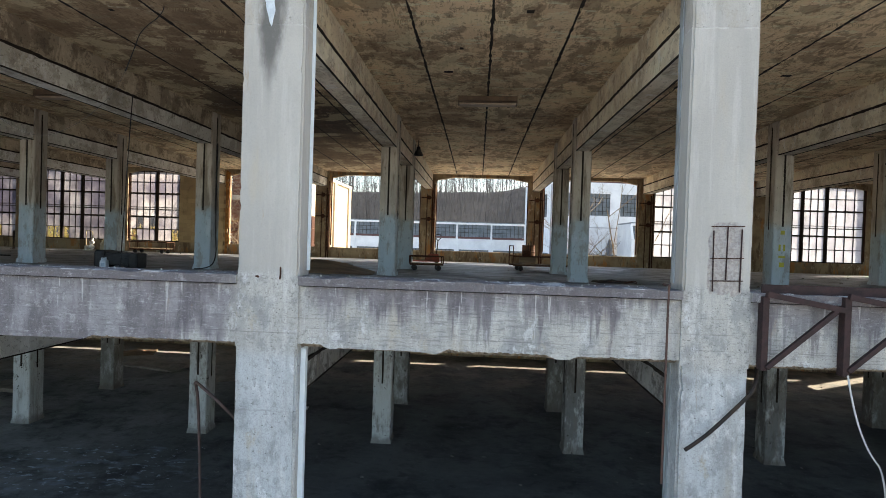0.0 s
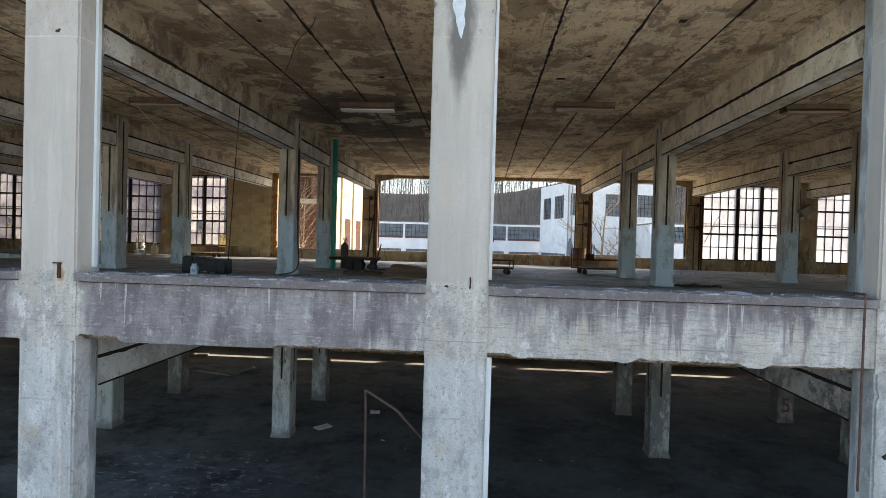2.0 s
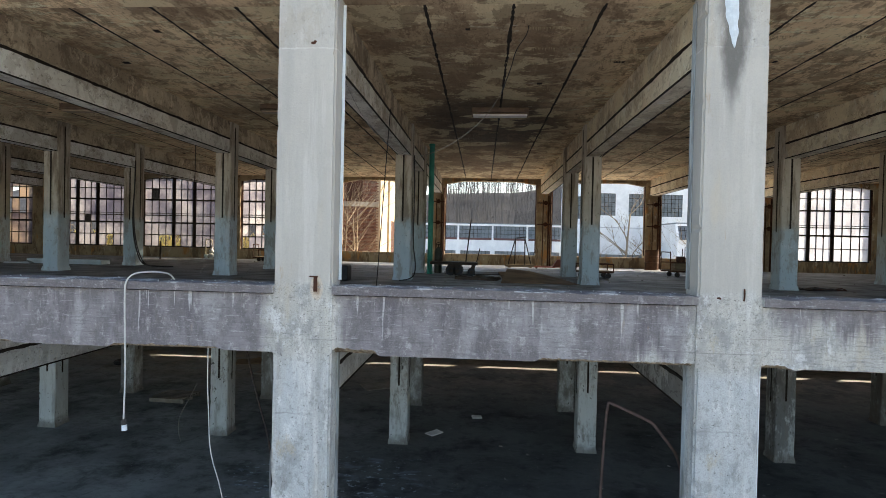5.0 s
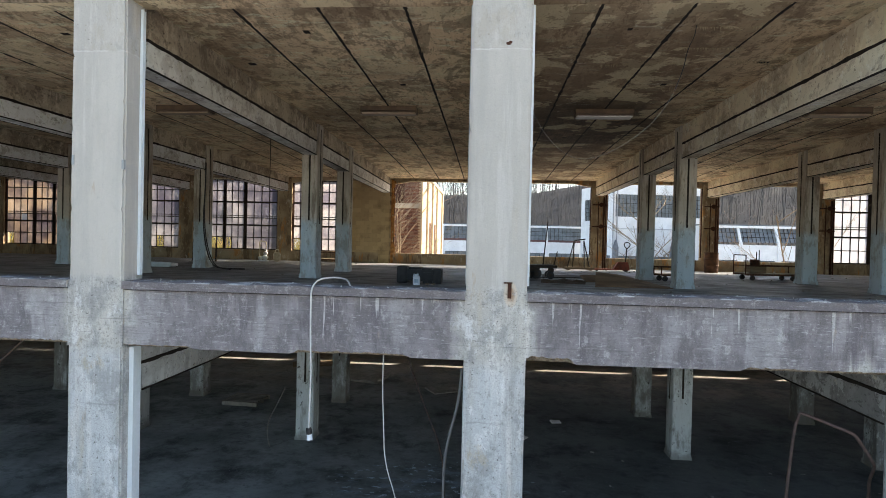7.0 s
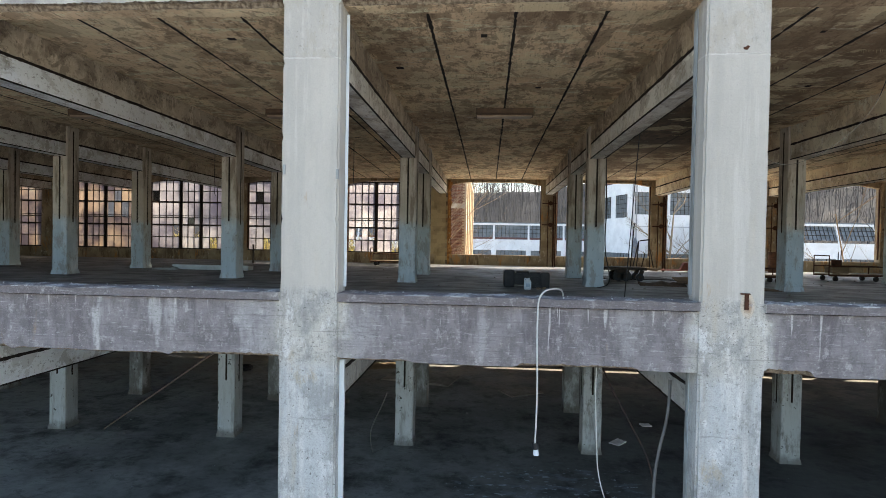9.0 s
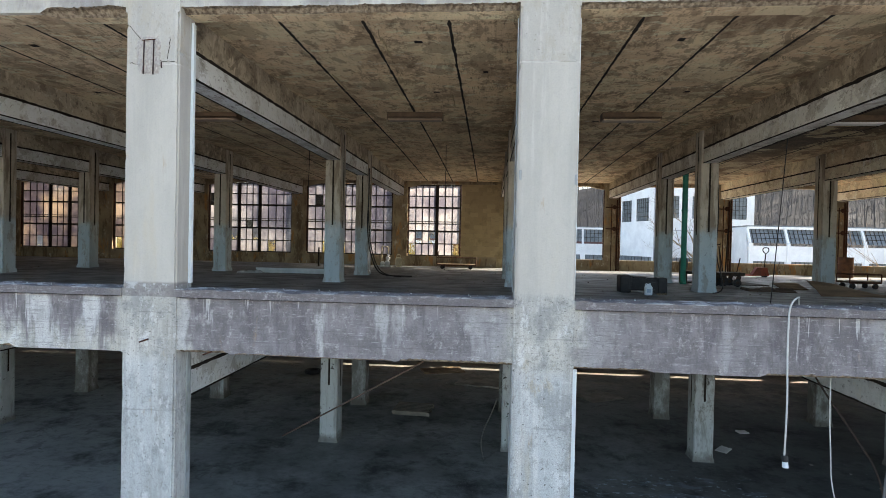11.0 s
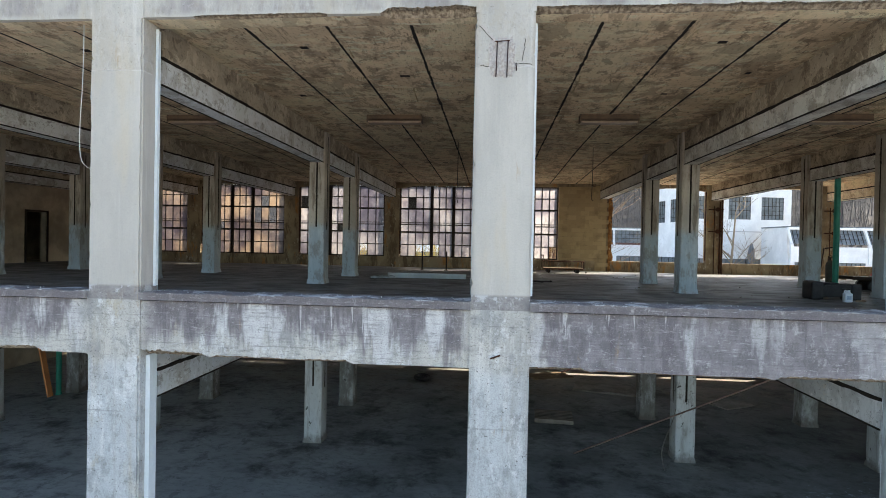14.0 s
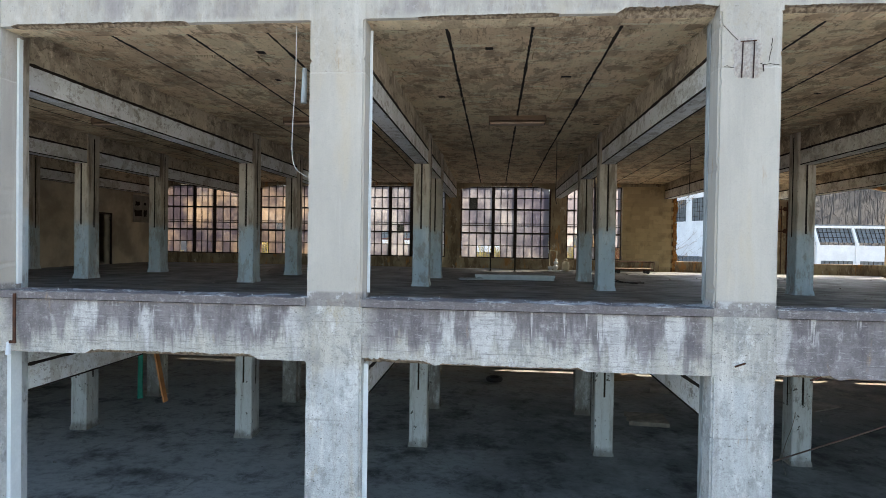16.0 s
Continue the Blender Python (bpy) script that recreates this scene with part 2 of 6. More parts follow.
    for level in (0.20, 0.025, -0.15):
        line = n.step(n.math("ABSOLUTE", n.math("SUBTRACT", wave, level + 0.015), 0), 0.008, 0.002)
        c = n.mix(n.math("MULTIPLY", line, n.step(n.noise(1.1, shift=(0, level * 40, 0)), 0.42, 0.62, 0.0, 0.42)), c, (0.13, 0.12, 0.12))
    relief = n.math("ADD", n.noise(34.0, (0.8, 0.8, 1.6), 6.0, 0.75), n.math("ADD", n.math("MULTIPLY", face, n.noise(7.0, (0.7, 0.7, 4.0))), n.noise(4.0, (1, 1, 0.6), 6.0, 0.7)))
    return n.done(c, n.math("MULTIPLY", relief, calm), 0.7, 0.013)


def inner_concrete():
    """Column concrete, bare and yellowed above, painted pale blue-grey below 1.6 m on the upper floor, chipped and stained."""
    n = Nodes("column_concrete", 0.85)
    z = n.axis(2)
    c = n.mix(n.step(n.noise(1.6), 0.3, 0.7), (0.52, 0.475, 0.40), (0.40, 0.36, 0.305))
    c = n.mix(n.step(n.noise(4.0, (1, 1, 0.14), 6.0, 0.7), 0.48, 0.62, 0, 0.75), c, (0.16, 0.12, 0.085))
    c = n.mix(n.step(n.noise(3.4, (1, 1, 0.2), 7.0, 0.72, (3, 0, 0)), 0.55, 0.64, 0, 0.55), c, (0.53, 0.49, 0.42))
    paint = n.mix(n.step(n.noise(3.6, (1, 1, 0.4), 8.0, 0.76), 0.50, 0.58, 0, 0.75), (0.41, 0.505, 0.56), (0.27, 0.27, 0.255))
    paint = n.mix(n.step(n.noise(2.8, (1, 1, 0.35), 8.0, 0.76, (6, 0, 0)), 0.53, 0.62, 0, 0.7), paint, (0.54, 0.625, 0.665))
    edge = n.math("ADD", z, n.math("MULTIPLY", n.math("SUBTRACT", n.noise(6.0, (1, 1, 1), 5.0, 0.7), 0.5), 0.30))
    low = n.math("MULTIPLY", n.step(edge, 1.74, 1.46), n.step(edge, -0.25, -0.15))
    c = n.mix(n.math("MULTIPLY", low, 0.86), c, paint)
    # the lower floor: grey, pitted, chalky towards the foot
    cellar = n.step(z, -0.3, -0.4)
    bare = n.mix(n.step(n.noise(2.5, (1, 1, 0.5), 8.0, 0.75, (2, 2, 0)), 0.46, 0.58), (0.36, 0.36, 0.345), (0.235, 0.23, 0.22))
    chalk = n.math("ADD", n.math("ADD", n.step(z, -1.0, -3.6, 0.0, 0.13), n.step(n.axis(0), -7.0, -14.0, 0.0, 0.10)), n.noise(3.4, (1, 1, 0.45), 8.0, 0.76, (5, 1, 0)))
    bare = n.mix(n.step(chalk, 0.49, 0.61, 0, 0.88), bare, (0.60, 0.645, 0.655))
    peel = n.step(n.noise(9.0, (1, 1, 0.3), 8.0, 0.78, (4, 4, 0)), 0.52, 0.62, 0, 0.32)
    bare = n.mix(n.math("MULTIPLY", peel, n.step(n.axis(0), -12.0, -5.0, 0.45, 1.0)), bare, (0.085, 0.078, 0.070))
    # patchy dark tone, growing towards the east
    east_tone = n.math("MULTIPLY", n.step(n.axis(0), -0.5, 4.5), n.step(n.noise(2.2, (1, 1, 0.4), 8.0, 0.74, (3, 8, 0)), 0.42, 0.54, 0.15, 0.8))
    bare = n.mix(east_tone, bare, (0.070, 0.066, 0.064))
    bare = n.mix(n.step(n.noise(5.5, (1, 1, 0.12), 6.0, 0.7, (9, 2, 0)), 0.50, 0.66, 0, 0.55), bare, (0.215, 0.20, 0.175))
    # brown-grey tone, weak on the first row, strong on the second
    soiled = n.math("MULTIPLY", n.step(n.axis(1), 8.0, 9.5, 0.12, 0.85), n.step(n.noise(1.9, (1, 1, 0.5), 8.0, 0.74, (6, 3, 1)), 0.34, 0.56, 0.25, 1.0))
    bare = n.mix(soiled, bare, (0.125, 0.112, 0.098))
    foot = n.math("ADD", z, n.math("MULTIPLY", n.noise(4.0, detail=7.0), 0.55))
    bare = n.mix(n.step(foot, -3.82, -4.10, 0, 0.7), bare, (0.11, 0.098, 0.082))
    chip = n.step(n.noise(7.0, (1, 1, 0.8), 6.0, 0.66, (1, 7, 0), 0.3), 0.635, 0.655, 0, 0.9)
    bare = n.mix(chip, bare, (0.055, 0.052, 0.048))
    c = n.mix(cellar, c, bare)
    pits = n.math("MULTIPLY", n.step(n.noise(15.0, (1, 1, 0.7), 7.0, 0.74), 0.60, 0.67, 0, 0.6), n.math("SUBTRACT", 1.0, n.math("MULTIPLY", cellar, 0.6)))
    c = n.mix(pits, c, (0.075, 0.07, 0.065))
    return n.done(c, n.math("ADD", n.noise(40.0), n.noise(9.0, (1, 1, 1), 6.0, 0.7)), 0.7, 0.016)


def ceiling_concrete(name, light, dark, soot, dirt=1.0):
    """Board-marked concrete overhead, sooty, flaking and water-stained; paler and cooler to the west."""
    n = Nodes(name, 0.95)
    c = n.mix(n.step(n.noise(0.7), 0.3, 0.7), light, dark)
    # Soot thins to the west, which also paints in brighter light there.
    paler = n.step(n.axis(0), -7.0, -14.0, dirt, 0.72 * dirt)
    c = n.mix(n.math("MULTIPLY", paler, n.step(n.noise(1.3, (1.7, 0.8, 1), 9.0, 0.76), 0.50, 0.57, 0, 0.72)), c, soot)
    c = n.mix(n.step(n.noise(2.2, (0.8, 1.9, 1), 9.0, 0.78, (4, 2, 0)), 0.54, 0.60, 0, 0.62), c, tuple(min(0.8, v * 1.4) for v in light))
    c = n.mix(n.math("MULTIPLY", paler, n.step(n.noise(0.33, (1, 1, 1), 4.0, 0.6, (9, 3, 0)), 0.50, 0.66, 0, 0.55)), c, tuple(v * 0.85 for v in soot))
    c = n.mix(n.step(n.noise(6.0, (2.4, 0.5, 1), 7.0, 0.75), 0.56, 0.65, 0, 0.7 * dirt), c, tuple(v * 0.5 for v in soot))
    c = n.mix(n.step(n.noise(12.0, (0.6, 2.2, 1), 6.0, 0.75, (3, 3, 0)), 0.58, 0.66, 0, 0.45 * dirt), c, tuple(v * 0.45 for v in soot))
    c = n.mix(n.step(n.noise(1.1, (1, 1, 1), 5.0, 0.7, (0, 8, 0)), 0.62, 0.70, 0, 0.25), c, (0.24, 0.23, 0.09))
    ex = n.math("DIVIDE", n.math("ADD", n.axis(0), 2.6), 2.4)
    ey = n.math("DIVIDE", n.math("SUBTRACT", n.axis(1), 8.6), 3.8)
    burn = n.math("ADD", n.math("ADD", n.math("MULTIPLY", ex, ex), n.math("MULTIPLY", ey, ey)), n.noise(1.6, detail=6.0))
    bay = n.math("MULTIPLY", n.step(n.math("ADD", n.axis(0), n.math("MULTIPLY", n.noise(0.9, detail=6.0), 1.2)), -1.4, 0.4, 1.0, 0.0), n.step(n.axis(0), -5.2, -4.4))
    c = n.mix(n.math("MULTIPLY", bay, n.step(n.noise(0.8, (1, 0.6, 1), 8.0, 0.74, (6, 6, 0)), 0.34, 0.56, 0.35 * dirt, 0.82 * dirt)), c, tuple(v * 0.8 for v in soot))
    c = n.mix(n.step(burn, 1.7, 0.6, 0, 0.85 * dirt), c, (0.045, 0.036, 0.028))
    vein = n.math("ABSOLUTE", n.math("SUBTRACT", n.noise(0.55, (0.5, 1.5, 1), 6.0, 0.62, (1, 6, 0)), 0.5), 0)
    vein = n.math("MULTIPLY", n.step(vein, 0.006, 0.002), n.step(n.noise(0.9, shift=(4, 4, 0)), 0.50, 0.58, 0, 0.7))
    c = n.mix(vein, c, (0.62, 0.56, 0.44))
    c = n.mix(n.step(n.noise(0.75, (1.0, 1.3, 1), 9.0, 0.66, (7, 2, 0), 0.5), 0.515, 0.535, 0, 0.50), c, tuple(min(0.8, v * 1.12) for v in light))
    c = n.mix(n.math("MULTIPLY", paler, n.step(n.noise(1.1, (1.5, 0.9, 1), 9.0, 0.68, (2, 9, 0), 0.6), 0.545, 0.565, 0, 0.55)), c, tuple(v * 0.9 for v in soot))
    c = n.mix(n.step(n.noise(2.7, (1.2, 1.0, 1), 8.0, 0.68, (5, 5, 0), 0.4), 0.575, 0.59, 0, 0.55 * dirt), c, tuple(v * 0.8 for v in soot))
    c = n.mix(n.step(n.noise(15.0, (1.5, 0.8, 1), 5.0, 0.7, (2, 7, 0)), 0.59, 0.64, 0, 0.5), c, tuple(v * 0.35 for v in soot))
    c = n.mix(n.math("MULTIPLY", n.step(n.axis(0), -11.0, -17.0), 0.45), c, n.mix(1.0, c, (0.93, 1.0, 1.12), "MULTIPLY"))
    boards = n.noise(1.0, (18.0, 0.5, 1.0), 2.0)
    return n.done(c, n.math("ADD", n.math("MULTIPLY", boards, 0.6), n.noise(11.0, (1, 1, 1), 8.0, 0.75)), 0.8, 0.025)


def floor_concrete():
    n = Nodes("floor_concrete", 0.75)
    c = n.mix(n.step(n.noise(0.6), 0.3, 0.7), (0.245, 0.255, 0.262), (0.160, 0.166, 0.172))
    c = n.mix(n.step(n.noise(1.5, (0.35, 1.7, 1), 8.0, 0.75), 0.48, 0.58, 0, 0.75), c, (0.085, 0.085, 0.088))
    c = n.mix(n.step(n.noise(5.0, (1, 1, 1), 6.0, 0.7, (5, 1, 0)), 0.60, 0.72, 0, 0.6), c, (0.33, 0.33, 0.325))
    c = n.mix(n.step(n.noise(30.0), 0.66, 0.74, 0, 0.5), c, (0.38, 0.37, 0.35))
    return n.done(c, n.math("ADD", n.noise(24.0), n.noise(3.0)), 0.3, 0.01, n.step(n.noise(1.3, shift=(2, 2, 0)), 0.4, 0.6, 0.55, 0.9))


def ground_dark():
    """Dark cellar slab with chalky splashes, passing into a pale gritty yard that reflects light inside."""
    n = Nodes("dark_slab", 0.85)
    n.bsdf.inputs["Specular IOR Level"].default_value = 0.15
    # Slab tone rises westward, partly painting in sky light on the floor.
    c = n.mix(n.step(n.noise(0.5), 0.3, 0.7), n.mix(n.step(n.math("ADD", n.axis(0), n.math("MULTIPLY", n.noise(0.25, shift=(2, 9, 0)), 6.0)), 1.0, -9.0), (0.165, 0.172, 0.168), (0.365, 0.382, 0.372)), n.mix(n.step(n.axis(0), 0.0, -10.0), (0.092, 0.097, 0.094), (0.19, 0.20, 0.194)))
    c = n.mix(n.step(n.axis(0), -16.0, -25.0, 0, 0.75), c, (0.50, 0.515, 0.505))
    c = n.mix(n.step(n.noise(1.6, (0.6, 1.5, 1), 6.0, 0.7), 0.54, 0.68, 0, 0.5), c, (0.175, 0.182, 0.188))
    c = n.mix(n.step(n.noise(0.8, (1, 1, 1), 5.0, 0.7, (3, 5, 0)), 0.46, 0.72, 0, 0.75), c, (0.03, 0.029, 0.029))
    ex = n.math("DIVIDE", n.math("ADD", n.axis(0), 6.2), 3.0)
    ey = n.math("DIVIDE", n.math("SUBTRACT", n.axis(1), 5.7), 1.9)
    patch = n.step(n.math("ADD", n.math("MULTIPLY", ex, ex), n.math("MULTIPLY", ey, ey)), 1.2, 0.2, 0.0, 0.115)
    splash = n.step(n.math("ADD", n.noise(6.5, (0.8, 1.3, 1), 6.0, 0.64, (1, 3, 0)), patch), 0.715, 0.735)
    smear = n.step(n.math("ADD", n.noise(1.8, (0.7, 1.6, 1), 7.0, 0.68, (5, 2, 0)), n.math("MULTIPLY", patch, 1.1)), 0.64, 0.74, 0, 0.45)
    c = n.mix(smear, c, (0.30, 0.36, 0.42))
    # Paler patches towards the back paint in light from the rear openings.
    back_glow = n.math("MULTIPLY", n.step(n.axis(1), 11.0, 17.0), n.step(n.noise(0.7, (1, 1, 1), 7.0, 0.7, (2, 6, 0)), 0.40, 0.60, 0.15, 0.75))
    c = n.mix(back_glow, c, (0.36, 0.325, 0.275))
    c = n.mix(n.math("MULTIPLY", splash, 0.95), c, (0.50, 0.58, 0.64))
    c = n.mix(n.step(n.noise(11.0, shift=(6, 0, 0)), 0.70, 0.76, 0, 0.6), c, (0.18, 0.19, 0.195))
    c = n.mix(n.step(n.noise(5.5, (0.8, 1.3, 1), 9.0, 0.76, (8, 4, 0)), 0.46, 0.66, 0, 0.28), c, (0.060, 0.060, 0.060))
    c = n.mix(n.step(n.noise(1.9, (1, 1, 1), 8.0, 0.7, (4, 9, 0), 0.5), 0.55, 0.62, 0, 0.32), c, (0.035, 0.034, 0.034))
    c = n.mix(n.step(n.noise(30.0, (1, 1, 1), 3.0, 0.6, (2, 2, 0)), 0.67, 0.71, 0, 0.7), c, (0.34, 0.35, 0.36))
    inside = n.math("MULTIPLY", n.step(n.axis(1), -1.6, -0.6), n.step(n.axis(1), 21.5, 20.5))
    # Yard out of view, made pale to bounce sun onto facade and ceilings.
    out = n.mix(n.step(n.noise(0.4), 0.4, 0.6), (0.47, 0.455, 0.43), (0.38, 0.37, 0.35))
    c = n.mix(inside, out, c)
    return n.done(c, n.noise(18.0), 0.35, 0.012)


def wall_stained():
    """Brown concrete of the back wall with orange rust runs and pale lime patches."""
    n = Nodes("sill_concrete", 0.9)
    c = n.mix(n.step(n.noise(1.4), 0.35, 0.65), (0.44, 0.355, 0.235), (0.27, 0.205, 0.135))
    c = n.mix(n.step(n.noise(3.0, (1, 1, 0.25), 7.0, 0.72, (2, 0, 0)), 0.50, 0.60, 0, 0.75), c, (0.14, 0.09, 0.055))
    c = n.mix(n.step(n.noise(2.4, (1, 1, 0.3), 7.0, 0.72, (7, 0, 0)), 0.55, 0.63, 0, 0.8), c, (0.50, 0.235, 0.075))
    c = n.mix(n.step(n.noise(5.0, (1, 1, 0.5), 7.0, 0.72, (0, 5, 0)), 0.58, 0.66, 0, 0.7), c, (0.62, 0.57, 0.47))
    return n.done(c, n.math("ADD", n.noise(30.0), n.noise(7.0, detail=7.0)), 0.7, 0.02)


FACADE = facade_concrete()
COLUMN = inner_concrete()
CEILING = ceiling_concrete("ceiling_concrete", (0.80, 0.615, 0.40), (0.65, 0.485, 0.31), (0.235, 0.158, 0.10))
BEAM = ceiling_concrete("beam_concrete", (0.76, 0.69, 0.565), (0.64, 0.565, 0.44), (0.30, 0.235, 0.165), 0.6)
# UPBEAM and BROWNBEAM also carry glow and shade of the upper beam sides.
UPBEAM = ceiling_concrete("upper_beam_concrete", (0.76, 0.655, 0.49), (0.62, 0.52, 0.38), (0.25, 0.185, 0.13), 0.5)
GREYBEAM = ceiling_concrete("grey_beam_concrete", (0.74, 0.715, 0.66), (0.61, 0.585, 0.53), (0.28, 0.235, 0.18), 0.7)
BROWNBEAM = ceiling_concrete("brown_beam_concrete", (0.54, 0.455, 0.335), (0.40, 0.33, 0.24), (0.16, 0.12, 0.085), 0.9)
LOWBEAM = ceiling_concrete("lower_beam_concrete", (0.60, 0.61, 0.60), (0.50, 0.51, 0.50), (0.30, 0.285, 0.26), 0.4)
# Pale west beams: lighter paint, with front sky light put into the colour.
WHITEBEAM = ceiling_concrete("pale_beam_concrete", (0.80, 0.80, 0.77), (0.70, 0.70, 0.66), (0.40, 0.36, 0.30))
SOILBEAM = ceiling_concrete("soiled_lower_beam", (0.40, 0.395, 0.38), (0.27, 0.265, 0.255), (0.11, 0.10, 0.092))
FLOOR = floor_concrete()
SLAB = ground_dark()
SPALL = plain("broken_concrete", (0.42, 0.345, 0.255), (0.10, 0.068, 0.046), 19.0, 0.95, bump=1.0)
GAP = plain("dark_gap", (0.018, 0.014, 0.011), (0.03, 0.022, 0.016), 8.0, 0.95)
RUST = plain("rusty_steel", (0.105, 0.042, 0.024), (0.055, 0.028, 0.02), 12.0, 0.85, 0.3, 0.4)
STEEL = plain("dark_steel", (0.028, 0.024, 0.022), (0.06, 0.04, 0.028), 10.0, 0.7, 0.3)
STRIP = plain("jamb_paint", (0.86, 0.92, 0.94), (0.78, 0.85, 0.87), 3.0, 0.5)
WHITE = plain("white_wall_paint", (0.90, 0.90, 0.89), (0.76, 0.76, 0.755), 0.6, 0.8)
PLASTER = plain("soiled_plaster", (0.60, 0.53, 0.41), (0.34, 0.295, 0.225), 0.9, 0.9)
SILLWALL = wall_stained()
LAMP = plain("lamp_enamel", (0.46, 0.36, 0.27), (0.34, 0.25, 0.18), 5.0, 0.5)
DARKGLASS = plain("far_glass", (0.21, 0.235, 0.25), (0.12, 0.135, 0.145), 1.2, 0.3)


def block_paint():
    n = Nodes("block_wall_paint", 0.9)
    c = n.mix(n.random(), (0.54, 0.42, 0.245), (0.44, 0.335, 0.195))
    c = n.mix(n.step(n.noise(2.0), 0.5, 0.7, 0, 0.5), c, (0.17, 0.125, 0.07))
    return n.done(c, n.noise(45.0), 0.4, 0.008)


def brick_red():
    n = Nodes("red_brick", 0.9)
    c = n.mix(n.island(), (0.21, 0.09, 0.055), (0.115, 0.058, 0.042))
    c = n.mix(n.step(n.noise(3.0), 0.5, 0.7, 0, 0.5), c, (0.36, 0.27, 0.2))
    return n.done(c, n.noise(60.0), 0.4, 0.006)


def pane_glass(name, dull, paler, lo, hi, black=0.0):
    """Grimy wired glass: part clear, mostly a milky film that glows when lit from behind."""
    n = Nodes(name, 0.4)
    t = n.t
    r = n.random()
    # Broad noise paints uneven sunlight and tree shade onto the film.
    tone = n.math("ADD", n.math("MULTIPLY", n.math("MULTIPLY", r, r), 0.30), n.step(n.noise(0.55, (1, 1, 1.2), 4.0, 0.6, (2, 0, 1)), 0.38, 0.66, 0, 0.8))
    film = n.mix(tone, dull, paler)
    film = n.mix(n.step(n.noise(2.2, (1, 1, 0.5)), 0.5, 0.75, 0, 0.45), film, tuple(v * 0.6 for v in dull))
    if black:
        film = n.mix(n.step(r, black, black * 0.9), film, (0.02, 0.02, 0.02))
    trans = t.nodes.new("ShaderNodeBsdfTranslucent")
    clear = t.nodes.new("ShaderNodeBsdfTransparent")
    gloss = t.nodes.new("ShaderNodeBsdfGlossy")
    gloss.inputs["Roughness"].default_value = 0.15
    a, b = t.nodes.new("ShaderNodeMixShader"), t.nodes.new("ShaderNodeMixShader")
    n.link(film, trans.inputs["Color"])
    clear.inputs["Color"].default_value = (0.85, 0.85, 0.85, 1)
    n.link(n.step(n.noise(1.4, shift=(3, 0, 5)), 0.45, 0.75, lo, hi), a.inputs[0])
    n.link(trans.outputs[0], a.inputs[1])
    n.link(clear.outputs[0], a.inputs[2])
    b.inputs[0].default_value = 0.05
    n.link(a.outputs[0], b.inputs[1])
    n.link(gloss.outputs[0], b.inputs[2])
    n.link(b.outputs[0], t.nodes["Material Output"].inputs["Surface"])
    return n.m


BLOCK, BRICK = block_paint(), brick_red()
PANE = pane_glass("grimy_glass", (0.17, 0.16, 0.20), (0.47, 0.45, 0.45), 0.08, 0.36, 0.03)
DULLPANE = pane_glass("dull_glass", (0.13, 0.115, 0.14), (0.46, 0.38, 0.30), 0.05, 0.28, 0.015)
# Whiter film, holding the brightness of the white wall behind these windows.
PALEPANE = pane_glass("pale_glass", (0.50, 0.50, 0.53), (0.70, 0.70, 0.71), 0.15, 0.45)


# ---- mesh helpers ----
def box(bm, x0, x1, y0, y1, z0, z1):
    v = [bm.verts.new(p) for p in ((x0, y0, z0), (x1, y0, z0), (x1, y1, z0), (x0, y1, z0), (x0, y0, z1), (x1, y0, z1), (x1, y1, z1), (x0, y1, z1))]
    for f in ((3, 2, 1, 0), (4, 5, 6, 7), (0, 1, 5, 4), (1, 2, 6, 5), (2, 3, 7, 6), (3, 0, 4, 7)):
        bm.faces.new([v[i] for i in f])


def boxed(*dims, bevel=0.0):
    bm = bmesh.new()
    box(bm, *dims)
    if bevel:
        bmesh.ops.bevel(bm, geom=bm.edges[:], offset=bevel, segments=2, affect="EDGES", profile=0.6)
    return bm


def bar(bm, a, b, r=0.02, sides=8, r2=None):
    """A round bar from a to b."""
    a, b = Vector(a), Vector(b)
    q = (b - a).to_track_quat("Z", "Y")
    ra, rb = r, r if r2 is None else r2
    rings = [[bm.verts.new(p + q @ Vector((rr * math.cos(2 * math.pi * i / sides), rr * math.sin(2 * math.pi * i / sides), 0))) for i in range(sides)] for p, rr in ((a, ra), (b, rb))]
    for i in range(sides):
        bm.faces.new((rings[0][i], rings[0][(i + 1) % sides], rings[1][(i + 1) % sides], rings[1][i]))
    bm.faces.new(rings[0][::-1]), bm.faces.new(rings[1])


def beamlet(bm, a, b, w, h):
    """A square-edged member from a to b, w across and h deep."""
    a, b = Vector(a), Vector(b)
    q = (b - a).to_track_quat("Z", "Y")
    r = [[bm.verts.new(p + q @ Vector((sx * w / 2, sy * h / 2, 0))) for sx, sy in ((-1, -1), (1, -1), (1, 1), (-1, 1))] for p in (a, b)]
    for i in range(4):
        bm.faces.new((r[0][i], r[0][(i + 1) % 4], r[1][(i + 1) % 4], r[1][i]))
    bm.faces.new(r[0][::-1]), bm.faces.new(r[1])


def mesh_of(name, bm, material):
    me = bpy.data.meshes.new(name)
    bmesh.ops.recalc_face_normals(bm, faces=bm.faces[:])
    bm.to_mesh(me)
    bm.free()
    for m in material if isinstance(material, (list, tuple)) else (material,):
        me.materials.append(m)
    return me


def part(name, bm, material, parent=None, label=""):
    ob = new(name, mesh_of(name, bm, material))
    ob.parent = parent
    return tagged(ob, label) if label else ob


def thing(name, label, category, group="", at=(0, 0, 0), kind=""):
    ob = new(name)
    ob.empty_display_size = 0.2
    ob.matrix_basis = Matrix.Translation(at)
    return tagged(ob, label, category, group, kind)


